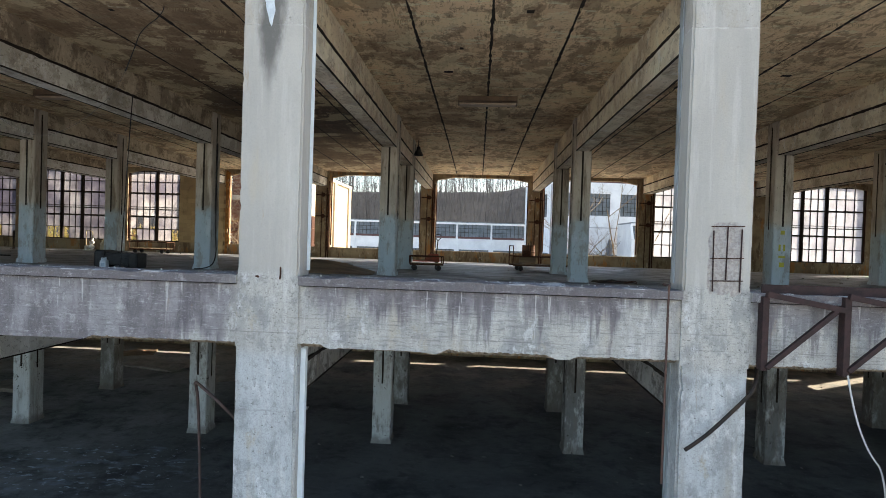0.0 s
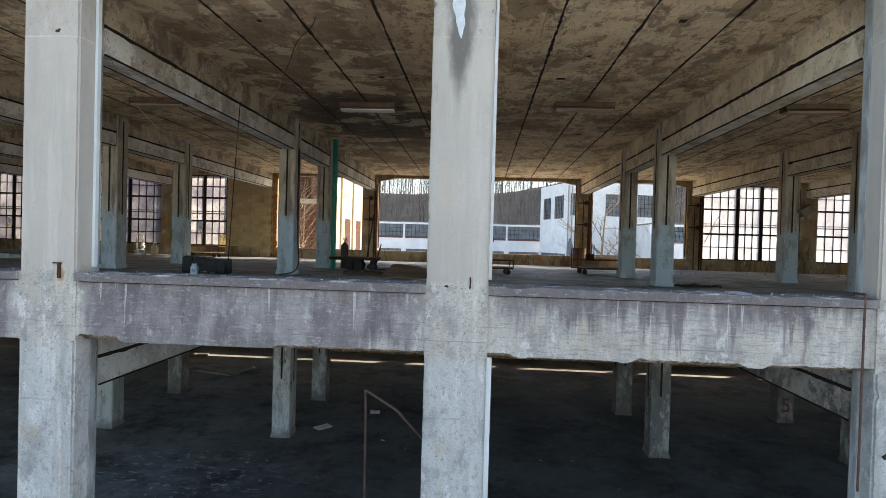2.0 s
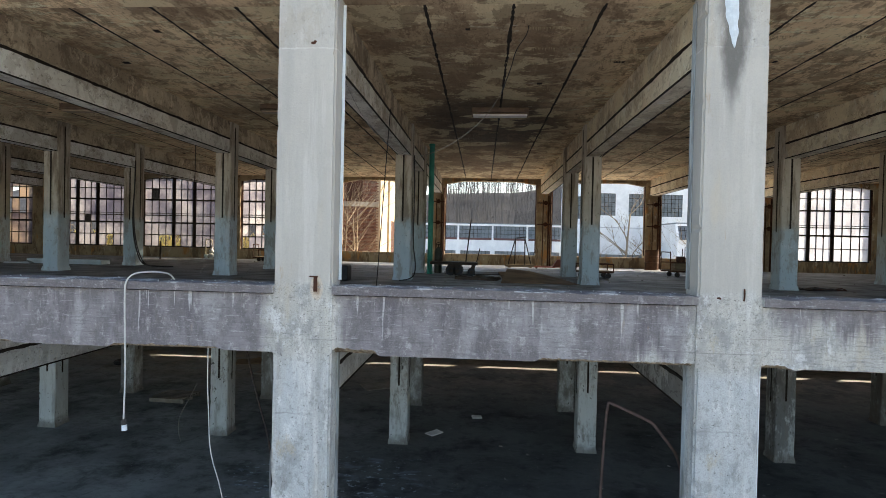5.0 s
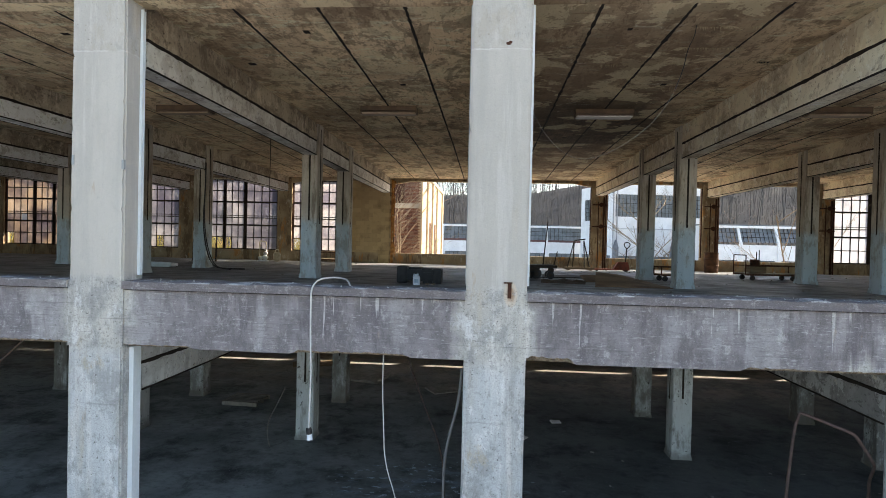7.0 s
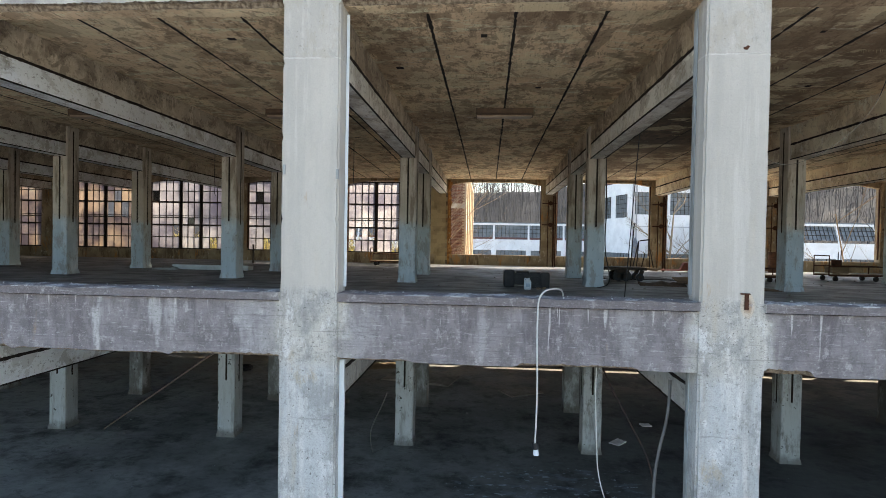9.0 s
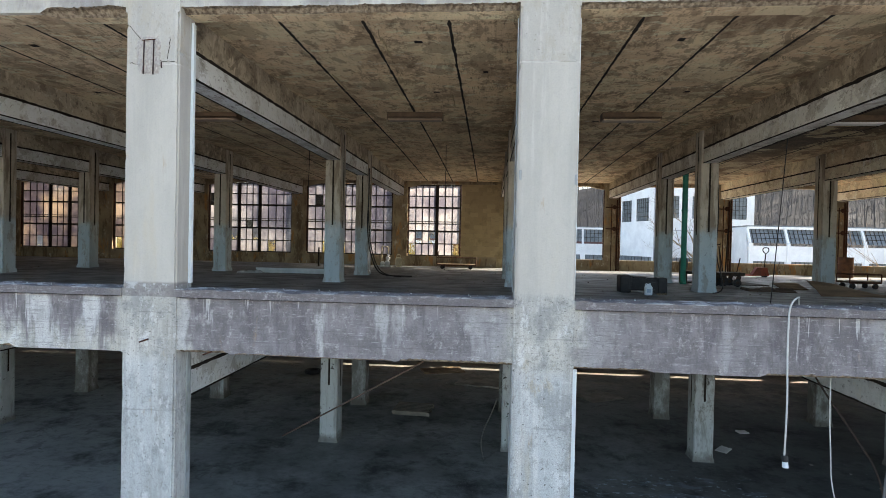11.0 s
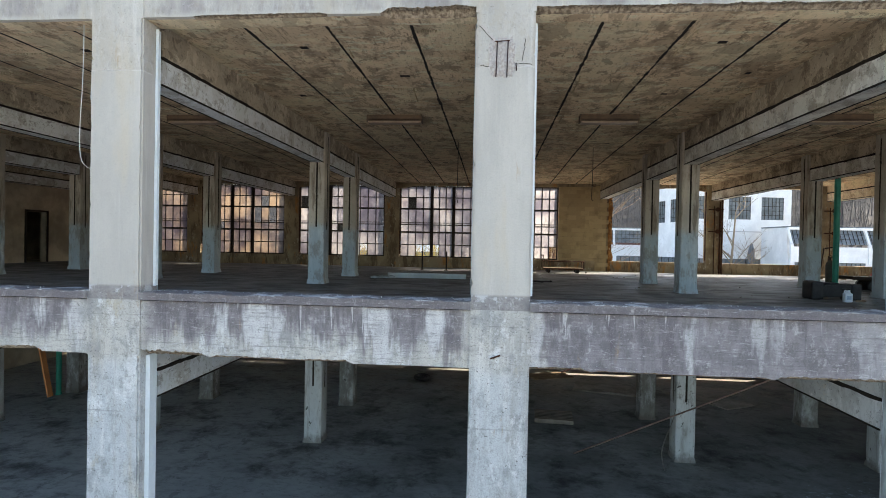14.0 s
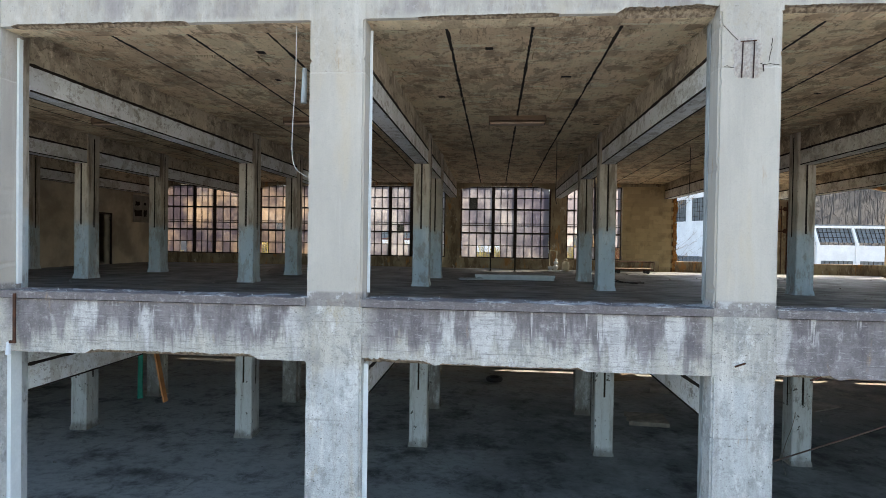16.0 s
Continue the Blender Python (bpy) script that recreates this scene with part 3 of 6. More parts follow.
def setting(name, bm, material, label="", category=""):
    return tagged(part(name, bm, material), label, category, kind="structure")


def cable(name, points, r, material, parent=None, label=""):
    cu = bpy.data.curves.new(name, "CURVE")
    cu.dimensions, cu.bevel_depth, cu.bevel_resolution = "3D", r, 2
    sp = cu.splines.new("NURBS")
    sp.points.add(len(points) - 1)
    for p, c in zip(sp.points, points):
        p.co = (*c, 1)
    sp.use_endpoint_u, sp.order_u = True, 3
    cu.materials.append(material)
    tmp = bpy.data.objects.new(name, cu)
    me = bpy.data.meshes.new_from_object(tmp)
    bpy.data.objects.remove(tmp)
    ob = new(name, me)
    ob.parent = parent
    return tagged(ob, label) if label else ob

# ---- plan ----
BAY, ROW1, ROW2, BACK = 5.0, 8.09, 11.58, 19.47
CEIL, LOW = 4.22, -4.42
KS = range(-7, 5)                     # column lines x = BAY * k
XL, XR = -35.2, 22.0
CURB, SOFFIT = 0.50, -0.33

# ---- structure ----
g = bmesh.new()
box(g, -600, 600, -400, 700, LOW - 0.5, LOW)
setting("ground", g, SLAB, "dark concrete slab with damp patches, and ground around the building", "ground")

g = bmesh.new()
box(g, XL, XR, 0.30, BACK, -0.22, 0.0)
setting("floor", g, FLOOR, "grey dusty concrete upper floor with stains", "floor")

# ceiling: one slab soffit with ragged dark joints from front to back and small pockets
JOINTS = (1.31, 2.50, 3.70)
g = bmesh.new()
DROP = 0.15                           # the soffit falls a little towards the back wall


def soffit(y):
    return CEIL - DROP * max(0.0, (y - 11.0) / (BACK - 11.0))


sec = [(0.28, CEIL), (11.0, CEIL), (BACK + 0.35, soffit(BACK + 0.35)), (BACK + 0.35, CEIL + 0.3), (0.28, CEIL + 0.3)]
ends = [[g.verts.new((x, y, z)) for y, z in sec] for x in (XL, XR)]
g.faces.new(ends[0]), g.faces.new(ends[1][::-1])
for i in range(5):
    g.faces.new((ends[0][i], ends[1][i], ends[1][(i + 1) % 5], ends[0][(i + 1) % 5]))


def dark_strip(x, y0, y1, w, seed):
    """A ragged dark strip on the soffit, 3 mm proud of it."""
    n, prev = int((y1 - y0) / 0.06), None
    for i in range(n + 1):
        y = y0 + (y1 - y0) * i / n
        ww = w * max(0.25, 0.8 + 0.6 * noise.noise((y * 1.3, seed, 0)) + 0.7 * noise.noise((y * 6.0, seed, 3)) + 0.6 * noise.noise((y * 17.0, seed, 6)))
        dx = 0.012 * noise.noise((y * 2.0, seed, 9)) + 0.008 * noise.noise((y * 11.0, seed, 4))
        ring = [g.verts.new((x + dx + q * ww, y, z)) for q, z in ((-1, soffit(y)), (-0.8, soffit(y) - 0.004), (0.8, soffit(y) - 0.004), (1, soffit(y)))]
        if prev:
            for j in range(3):
                g.faces.new((prev[j], ring[j], ring[j + 1], prev[j + 1])).material_index = 1
        prev = ring


for k in range(-7, 4):
    for q, j in enumerate(JOINTS):
        dark_strip(BAY * k + j, 0.32, BACK, 0.027, k * 5 + q)
rnd = random.Random(31)
for k in range(-7, 4):
    for y in (1.6, 3.1, 4.4, 7.1, 9.8, 13.5, 16.2):
        x = BAY * k + rnd.choice((0.75, 1.9, 3.1, 4.3)) + rnd.uniform(-0.2, 0.2)
        w, d = rnd.uniform(0.03, 0.09), rnd.uniform(0.03, 0.06)
        n = len(g.faces)
        box(g, x - w, x + w, y - d, y + d, soffit(y + d) - 0.004, CEIL + 0.02)
        g.faces.ensure_lookup_table()
        for f in g.faces[n:]:
            f.material_index = 1
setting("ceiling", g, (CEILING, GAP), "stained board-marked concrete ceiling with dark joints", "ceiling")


# stretches of broken lower edge: from, to, depth
SPALLS = ((-27.0, -25.5, 0.05), (-23.4, -21.0, 0.075), (-19.64, -18.7, 0.085), (-18.7, -16.83, 0.045), (-14.64, -13.9, 0.05),
          (-13.9, -11.8, 0.03), (-11.8, -10.36, 0.055), (-9.64, -8.7, 0.04), (-7.5, -6.0, 0.05), (-4.64, -4.05, 0.085), (-2.2, -0.36, 0.05),
          (0.36, 0.75, 0.06), (0.75, 1.9, 0.022), (1.96, 3.3, 0.06), (3.45, 4.64, 0.05), (5.4, 7.2, 0.05), (8.0, 9.4, 0.06))
TOP_SPALLS = ((-24.5, -22.0, 0.03), (-19.0, -17.2, 0.02), (-16.55, -15.3, 0.085), (-14.64, -10.36, 0.05), (-9.64, -5.36, 0.035), (-4.64, -0.36, 0.04), (0.36, 4.64, 0.03))


def ragged(x0, x1, y0, y1, top, bottom, seed, spalls, steps=420):
    """A beam along x whose lower front edge is broken away in places."""
    bm = bmesh.new()
    prev = None
    for i in range(steps + 1):
        x = x0 + (x1 - x0) * i / steps
        n = noise.noise((x * 5.0, seed * 3.1, 0)) * 0.5 + noise.noise((x * 17.0, seed, 2)) * 0.45 + noise.noise((x * 43.0, seed, 5)) * 0.35
        d = 0.0
        for a, b, w in spalls:
            end = 0.10 + 0.05 * noise.noise((a, b, seed))
            f = min((x - a + (0.2 if abs(a - x0) < 0.1 else 0)) / end, (b + (0.2 if abs(b - x1) < 0.1 else 0) - x) / end, 1.0)
            if f > 0:
                d = max(d, w * (f * (0.85 + 0.45 * n)))
        up = max(0.0, d) + 0.006 * (1 + n)
        sag = 0.012 * noise.noise((x * 0.6, seed, 7))
        back = 0.05 + up * 1.5 + (0.03 * abs(n) if d > 0 else 0)
        low = bottom + sag
        ring = [(x, y0, top), (x, y0, low + up), (x, y0 + back * 0.55, low + up * (0.92 + 0.2 * n)), (x, y0 + back * 0.75, low + up * (0.40 - 0.35 * n)), (x, y0 + back, low), (x, y1, low), (x, y1, top)]
        ring = [bm.verts.new(p) for p in ring]
        if prev:
            for j in range(7):
                f = bm.faces.new((prev[j], prev[(j + 1) % 7], ring[(j + 1) % 7], ring[j]))
                f.material_index = (1 if d > 0.004 else 0) if j in (1, 2, 3) else 2 if j == 4 else 0
        else:
            bm.faces.new(ring[::-1])
        prev = ring
    bm.faces.new(prev)
    return bm


# ---- front frame ----
OLDSTRIP = plain("old_jamb_paint", (0.44, 0.48, 0.49), (0.20, 0.20, 0.19), 7.0, 0.7, stretch=(1, 1, 0.3))


def front_column(k):
    x = BAY * k
    col = thing("front_column", "weathered grey concrete front column with chipped edges", "column", "front columns", (x, 0, LOW))
    for nm, z0, z1, w in (("upper_shaft", CURB, 3.356, 0.361), ("column_cap", 3.358, 4.02, 0.358), ("node_block", SOFFIT, CURB, 0.365), ("lower_shaft", LOW, SOFFIT, 0.363)):
        bm = bmesh.new()
        box(bm, -w, w, -0.09, 0.27, z0 - LOW, z1 - LOW)
        if nm != "node_block":
            bmesh.ops.bevel(bm, geom=[e for e in bm.edges if abs(e.verts[0].co.z - e.verts[1].co.z) > 0.5 and e.verts[0].co.y < 0.0], offset=0.025, segments=2, affect="EDGES")
            cuts = bmesh.ops.subdivide_edges(bm, edges=[e for e in bm.edges if abs(e.verts[0].co.z - e.verts[1].co.z) > 0.5], cuts=50)
            for v in bm.verts:
                if v.co.y < 0.1 and z0 - LOW + 0.02 < v.co.z < z1 - LOW - 0.02:
                    q = noise.noise((v.co.x * 3 + x, v.co.z * 4.0, 1.0))
                    q2 = max(0.0, noise.noise((x + v.co.x * 9, v.co.z * 9.0, 5.0)) - 0.35)
                    v.co.x -= math.copysign(0.008 * q + 0.09 * q2, v.co.x)
        part(nm, bm, FACADE, col)
    part("inner_rib", boxed(-0.15, 0.15, 0.27, 0.62, 0, CEIL - LOW - 0.02), COLUMN, col)
    for nm, z0, z1 in (("jamb_strip", 0.56, 3.98), ("jamb_strip", LOW + 0.02, SOFFIT - 0.02)):
        bright = z0 > 0 or k % 2 == 0 or k < -4
        part(nm, boxed(0.366, 0.381, 0.19 if z0 > 0 else 0.06 if bright else 0.17, 0.265, z0 - LOW, z1 - LOW), STRIP if bright else OLDSTRIP, col, "pale blue painted jamb strip" if bright else "dull grey-blue jamb strip")
        # Front-facing strip added so the bright jamb catches more sky.
        if bright:
            part("flange", boxed(0.366, 0.402 if z0 > 0 else 0.425, 0.045 if z0 < 0 else 0.175, 0.058 if z0 < 0 else 0.188, z0 - LOW, z1 - LOW), STRIP, col, "pale blue front-facing strip added to brighten the jamb")
        part(nm, boxed(-0.378, -0.366, 0.16, 0.26, z0 - LOW, z1 - LOW), OLDSTRIP, col, "dull grey-blue jamb strip")
    return col


for k in KS:
    front_column(k)

for k in range(-8, 4):
    a, b = BAY * k + 0.362, BAY * (k + 1) - 0.362
    a = max(a, XL)
    beam = thing("front_beam", "stained concrete spandrel beam with a broken lower edge", "beam", "front beams", (0, 0, 0))
    part("beam_web", ragged(a, b, -0.070, 0.30, 0.386, SOFFIT, k + 20, SPALLS), (FACADE, SPALL, LOWBEAM), beam)
    # Dark slit added to draw the shadow line below the sill band.
    part("joint", boxed(a, b, -0.03, 0.29, 0.386, 0.40), GAP, beam, "dark open slit")
    bm = bmesh.new()
    box(bm, a, b, -0.125, 0.32, 0.40, CURB)
    bmesh.ops.subdivide_edges(bm, edges=[e for e in bm.edges if abs(e.verts[0].co.x - e.verts[1].co.x) > 1], cuts=70)
    for v in bm.verts:
        if v.co.z > 0.45:
            v.co.z += 0.016 * noise.noise((v.co.x * 7, v.co.y * 5, 3)) - 0.02 * max(0, noise.noise((v.co.x * 2.1, 0, 9)))
        if v.co.y < 0:
            v.co.y +=  0.006 * noise.noise((v.co.x * 11, v.co.z * 20, 1))
    part("sill_band", bm, FACADE, beam, "chipped projecting concrete sill band")
    top = thing("top_beam", "pale concrete beam over the open bay, lower edge spalled", "beam", "top beams", (0, 0, 0))
    part("beam_web", ragged(a, b, -0.075, 0.30, 5.6, 4.03, k + 60, TOP_SPALLS), (FACADE, SPALL, CEILING), top)
for k in KS:
    part("column_head", boxed(-0.362, 0.362, -0.09, 0.27, 4.02, 5.6), FACADE, tagged(thing("top_node", "concrete beam and column joint over the front column", "beam", "top joints", (BAY * k, 0, 0))))


# ---- cross beams ----
def rough_box(x0, x1, y0, y1, z0, z1, seed):
    """A box along y with chipped lower edges."""
    bm = bmesh.new()
    n, prev = max(8, int((y1 - y0) / 0.12)), None
    for i in range(n + 1):
        y = y0 + (y1 - y0) * i / n
        c = [0.012 + 0.06 * max(0.0, noise.noise((y * 2.3, seed, s * 5.0)) - 0.25) for s in (1, 2)]
        ring = [bm.verts.new(p) for p in ((x0, y, z1), (x0, y, z0 + c[0]), (x0 + c[0], y, z0), (x1 - c[1], y, z0), (x1, y, z0 + c[1]), (x1, y, z1))]
        if prev:
            for j in range(6):
                bm.faces.new((prev[j], prev[(j + 1) % 6], ring[(j + 1) % 6], ring[j]))
        else:
            bm.faces.new(ring[::-1])
        prev = ring
    bm.faces.new(prev)
    return bm


def cross_beam(x, y0, y1, bottom, top, low_mat=BEAM, up_mat=UPBEAM):
    """A beam from front to back: a wide upper part, a dark open joint and a narrower lower part."""
    b = thing("cross_beam", "stained concrete ceiling beam with a dark crack along it", "beam", "cross beams", (x, 0, 0))
    mid = bottom + 0.36
    part("lower_beam", rough_box(-0.17, 0.17, y0, y1, bottom, mid, x), low_mat, b)
    for q in (-1, 1):
        g = bmesh.new()
        beamlet(g, (q * 0.172, y0, bottom + 0.004), (q * 0.172, y1, bottom + 0.004), 0.022, 0.022)
        part("edge_bar", g, GAP, b)
    part("joint", boxed(-0.162, 0.162, y0, y1, mid, mid + 0.045), GAP, b, "dark open slit")
    part("upper_beam", rough_box(-0.175, 0.175, y0, y1, mid + 0.045, top, x + 3), up_mat, b)
    for q in (-1, 1):
        g, prev = bmesh.new(), None
        n = int((y1 - y0) / 0.07)
        for i in range(n + 1):
            y = y0 + (y1 - y0) * i / n
            w = 0.026 + 0.020 * noise.noise((y * 1.7, x, q)) + 0.016 * noise.noise((y * 8.0, x, q + 4)) + 0.010 * noise.noise((y * 21.0, x, q + 7))
            c = mid + 0.022 + 0.014 * noise.noise((y * 3.0, x + 2, q))
            ring = [g.verts.new((q * xx, y, c + e * max(0.010, w))) for xx, e in ((0.160, -1), (0.181, -0.8), (0.181, 0.8), (0.160, 1))]
            if prev:
                for j in range(3):
                    g.faces.new((prev[j], ring[j], ring[j + 1], prev[j + 1]))
            prev = ring
        part("crack", g, GAP, b, "ragged dark crack")
    return b


for k in KS:
    for y0, y1 in ((0.62, ROW1), (ROW1 + 0.46, ROW2), (ROW2 + 0.46, BACK)):
        cross_beam(BAY * k, y0, y1, 3.37, CEIL - 0.002, WHITEBEAM if k < -2 else GREYBEAM if k < 0 else BEAM, BROWNBEAM if k < 0 else UPBEAM)
    for y0, y1 in ((0.62, ROW1), (ROW1 + 0.46, ROW2), (ROW2 + 0.46, BACK)):
        low = WHITEBEAM if k < -2 else LOWBEAM if k < 0 else SOILBEAM
        cross_beam(BAY * k, y0, y1, -1.06, -0.225, low, low)


# ---- inner columns ----
def inner_column(name, label, group, flare=0.024):
    col = thing(name, label, "column", group)
    w = 0.225
    bm = boxed(-w, w, 0, 0.46, 0, CEIL - 0.004)
    bmesh.ops.bevel(bm, geom=[e for e in bm.edges if abs(e.verts[0].co.z - e.verts[1].co.z) > 0.5], offset=0.02, segments=1, affect="EDGES")
    bmesh.ops.subdivide_edges(bm, edges=[e for e in bm.edges if abs(e.verts[0].co.z - e.verts[1].co.z) > 0.5], cuts=40)
    for v in bm.verts:
        if 0.05 < v.co.z < 4.1:
            q = max(0.0, noise.noise((v.co.x * 9, v.co.y * 9, v.co.z * 7)) - 0.3)
            v.co.x -= math.copysign(0.05 * q, v.co.x)
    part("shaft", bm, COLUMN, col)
    bm = boxed(-w - flare, w + flare, -flare, 0.46 + flare, 0, 0.12, bevel=0.0)
    for v in bm.verts:
        if v.co.z > 0.08:
            v.co.x *= (w + 0.005) / (w + flare)
            v.co.y = 0.23 + (v.co.y - 0.23) * 0.235 / (0.23 + flare)
    part("base", bm, COLUMN, col)
    part("slot", boxed(-0.022, 0.022, -0.006, 0.02, 1.58, 3.40), GAP, col, "dark vertical groove")
    part("slot", boxed(-w - 0.006, -w + 0.02, 0.21, 0.25, 1.5, 4.1), GAP, col, "dark vertical groove")
    part("slot", boxed(w - 0.02, w + 0.006, 0.21, 0.25, 1.5, 4.1), GAP, col, "dark vertical groove")
    return col


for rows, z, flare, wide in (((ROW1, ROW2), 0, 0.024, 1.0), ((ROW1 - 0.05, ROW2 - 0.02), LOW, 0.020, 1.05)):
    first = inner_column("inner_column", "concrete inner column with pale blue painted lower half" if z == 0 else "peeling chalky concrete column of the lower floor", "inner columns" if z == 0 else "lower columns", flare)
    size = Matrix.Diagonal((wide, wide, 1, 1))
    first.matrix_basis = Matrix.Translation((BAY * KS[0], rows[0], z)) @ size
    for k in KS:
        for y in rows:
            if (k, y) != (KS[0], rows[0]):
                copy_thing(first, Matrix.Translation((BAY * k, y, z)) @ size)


# ---- back wall ----
def back_pier(x):
    p = thing("back_pier", "rust-stained concrete pier of the back wall", "pier", "back piers", (x, BACK, LOW))
    part("pier_shaft", boxed(-0.36, 0.36, 0.16 if x == -10.0 else 0.0, 0.36, 0, CEIL - LOW - 0.003), SILLWALL, p)
    part("corner_angle", boxed(-0.40, -0.36, 0.08, 0.14, 0.6 - LOW, 3.85 - LOW), RUST, p, "rusty steel jamb angle")
    part("corner_angle", boxed(0.36, 0.40, 0.08, 0.14, 0.6 - LOW, 3.85 - LOW), RUST, p, "rusty steel jamb angle")
    return p


for k in range(-7, 5):
    back_pier(BAY * k)
SILL = 0.49
for k in range(-8, 4):
    a, b = max(BAY * k + 0.36, XL), BAY * (k + 1) - 0.36
    if b - a < 0.5:
        continue
    g = bmesh.new()
    box(g, a, b, BACK + 0.02, BACK + 0.30, -1.48, SILL)
    setting("sill_wall", g, SILLWALL, "low brown concrete sill wall under the back openings", "wall")
    g = bmesh.new()
    box(g, a, b, BACK + 0.02, BACK + 0.30, 3.93, CEIL)
    for e, q in ((a, 1), (b, -1)):
        v = [g.verts.new(w) for yy in (BACK + 0.04, BACK + 0.28) for w in ((e, yy, 3.93), (e + q * 0.8, yy, 3.93), (e, yy, 3.78))]
        for f in ((0, 1, 2), (5, 4, 3), (0, 3, 4, 1), (1, 4, 5, 2), (2, 5, 3, 0)):
            g.faces.new([v[i] for i in f])
    # Lower wall out of view; its height trims the sun strips on the slab.
    box(g, a, b, BACK + 0.02, BACK + 0.30, LOW, LOW + 2.2)
    setting("back_lintel", g, SILLWALL, "concrete lintel over the back openings, with the unseen lower wall", "wall")


def steel_window(x0, x1, posts, cols, name="window_1", label="tall rusty steel factory window with grimy panes", pane_mat=PANE):
    """Steel sash: heavy posts between lights, two heavy rails, thin bars; some panes missing."""
    z0, z1, y = SILL, 3.91, BACK + 0.16
    w = tagged(thing(name, label, "window", "back windows", (0, 0, 0)), kind="structure")
    bm = bmesh.new()
    for z in (z0 + 0.025, z1 - 0.025):
        box(bm, x0, x1, y - 0.03, y + 0.03, z - 0.025, z + 0.025)
    for x in (x0 + 0.025, x1 - 0.025):
        box(bm, x - 0.025, x + 0.025, y - 0.03, y + 0.03, z0 + 0.05, z1 - 0.05)
    part("window_frame", bm, STEEL, w)
    for x in posts:
        part("post", boxed(x - 0.075, x + 0.075, y - 0.05, y + 0.05, z0 + 0.05, z1 - 0.05), STEEL, w)
    rails = [z0 + (z1 - z0) * f for f in (0.0, 0.175, 0.35, 0.455, 0.68, 0.84, 1.0)]
    heavy = (2, 4)
    stops = [x0] + list(posts) + [x1]
    rnd = random.Random(int(x0 * 10))
    for (a, b), n in zip(zip(stops, stops[1:]), cols):
        a, b = a + 0.05, b - 0.05
        for i in range(1, n):
            x = a + (b - a) * i / n
            part("glazing_bar", boxed(x - 0.016, x + 0.016, y - 0.02, y + 0.02, z0 + 0.05, z1 - 0.05), STEEL, w)
        for j, z in enumerate(rails[1:-1], 1):
            t = 0.036 if j in heavy else 0.016
            part("rail", boxed(a, b, y - 0.021 - t / 3, y + 0.021, z - t, z + t), STEEL, w)
        part("rail", boxed(a, b, y - 0.02, y + 0.02, rails[3] + 0.09, rails[3] + 0.11), STEEL, w)
        for i in range(n):
            for j in range(6):
                if pane_mat is not PALEPANE and rnd.random() < (0.18 if j == 0 else 0.08 if j == 1 else 0.02):
                    continue
                xa, xb = a + (b - a) * i / n + 0.011, a + (b - a) * (i + 1) / n - 0.011
                part("pane", boxed(xa, xb, y - 0.003, y + 0.003, rails[j] + 0.012, rails[j + 1] - 0.012), pane_mat, w)
    return w


for k in (-7, -6, -5, -4, 2, 3):
    x = BAY * k
    steel_window(x + 0.38, x + 4.62, (x + 1.93, x + 2.98), (4, 3, 4), "window_%d" % (k + 8), *(("tall steel factory window with pale panes", PALEPANE) if k > 0 else ("tall rusty steel factory window with dark grimy panes", DULLPANE) if k < -5 else ()))
half = steel_window(-14.62, -12.08, (-13.22,), (4, 3), "window_half")
for pane in half.children:
    if pane.name.startswith("pane"):
        pane.visible_shadow = False

# block infill beside the half window, carried across the pier to a broken, rusted edge
infill = setting("wall_block", boxed(-12.05, -10.36, BACK + 0.12, BACK + 0.28, 0.0, soffit(BACK) - 0.01), SILLWALL, "ochre painted concrete block infill wall", "wall")
bmesh_block = mesh_of("block", boxed(-0.197, 0.197, 0, 0.1, 0.003, 0.197, bevel=0.004), BLOCK)
half_block = mesh_of("half_block", boxed(-0.097, 0.097, 0, 0.1, 0.003, 0.197, bevel=0.004), BLOCK)
for row in range(20):
    x = -12.05 + (0.2 if row % 2 else 0.0)
    if row % 2:
        o = new("block", half_block)
        o.parent, o.location = infill, (-11.955, BACK + 0.025, row * 0.2)
    while x < -9.80:
        full = x + 0.4 <= -9.68
        o = new("block", bmesh_block if full else half_block)
        o.parent, o.location = infill, (x + (0.2 if full else 0.1), BACK + 0.025, row * 0.2)
        x += 0.4
g = bmesh.new()
prev = None
for i in range(101):
    z = 0.02 + 3.98 * i / 100
    e = -9.60 + 0.10 * noise.noise((z * 2.2, 4, 1)) + 0.07 * noise.noise((z * 8.0, 2, 6)) + 0.03 * noise.noise((z * 23.0, 1, 3))
    ring = [g.verts.new(p) for p in ((-9.76, BACK + 0.015, z), (e, BACK + 0.03 + 0.03 * noise.noise((z * 9, 0, 5)), z), (e - 0.03, BACK + 0.13, z), (-9.76, BACK + 0.14, z))]
    if prev:
        for j in range(4):
            g.faces.new((prev[j], prev[(j + 1) % 4], ring[(j + 1) % 4], ring[j]))
    else:
        g.faces.new(ring[::-1])
    prev = ring
g.faces.new(prev)
part("broken_edge", g, plain("rusted_mortar", (0.52, 0.25, 0.075), (0.24, 0.105, 0.04), 9.0, 0.95, bump=0.8), infill, "jagged rust-orange broken edge")

# end walls
g = bmesh.new()
box(g, XL - 0.3, XL, 0.0, 15.25, LOW, CEIL + 0.3)
box(g, XL - 0.3, XL, 16.35, BACK + 0.36, LOW, CEIL + 0.3)
box(g, XL - 0.3, XL, 15.25, 16.35, 2.22, CEIL + 0.3)
box(g, XL - 0.3, XL, 15.25, 16.35, LOW, 0.0)
# Unseen room added behind the doorway, deep enough to keep the opening black.
box(g, XL - 9.0, XL - 8.8, 12.0, 19.0, -0.2, 3.0)
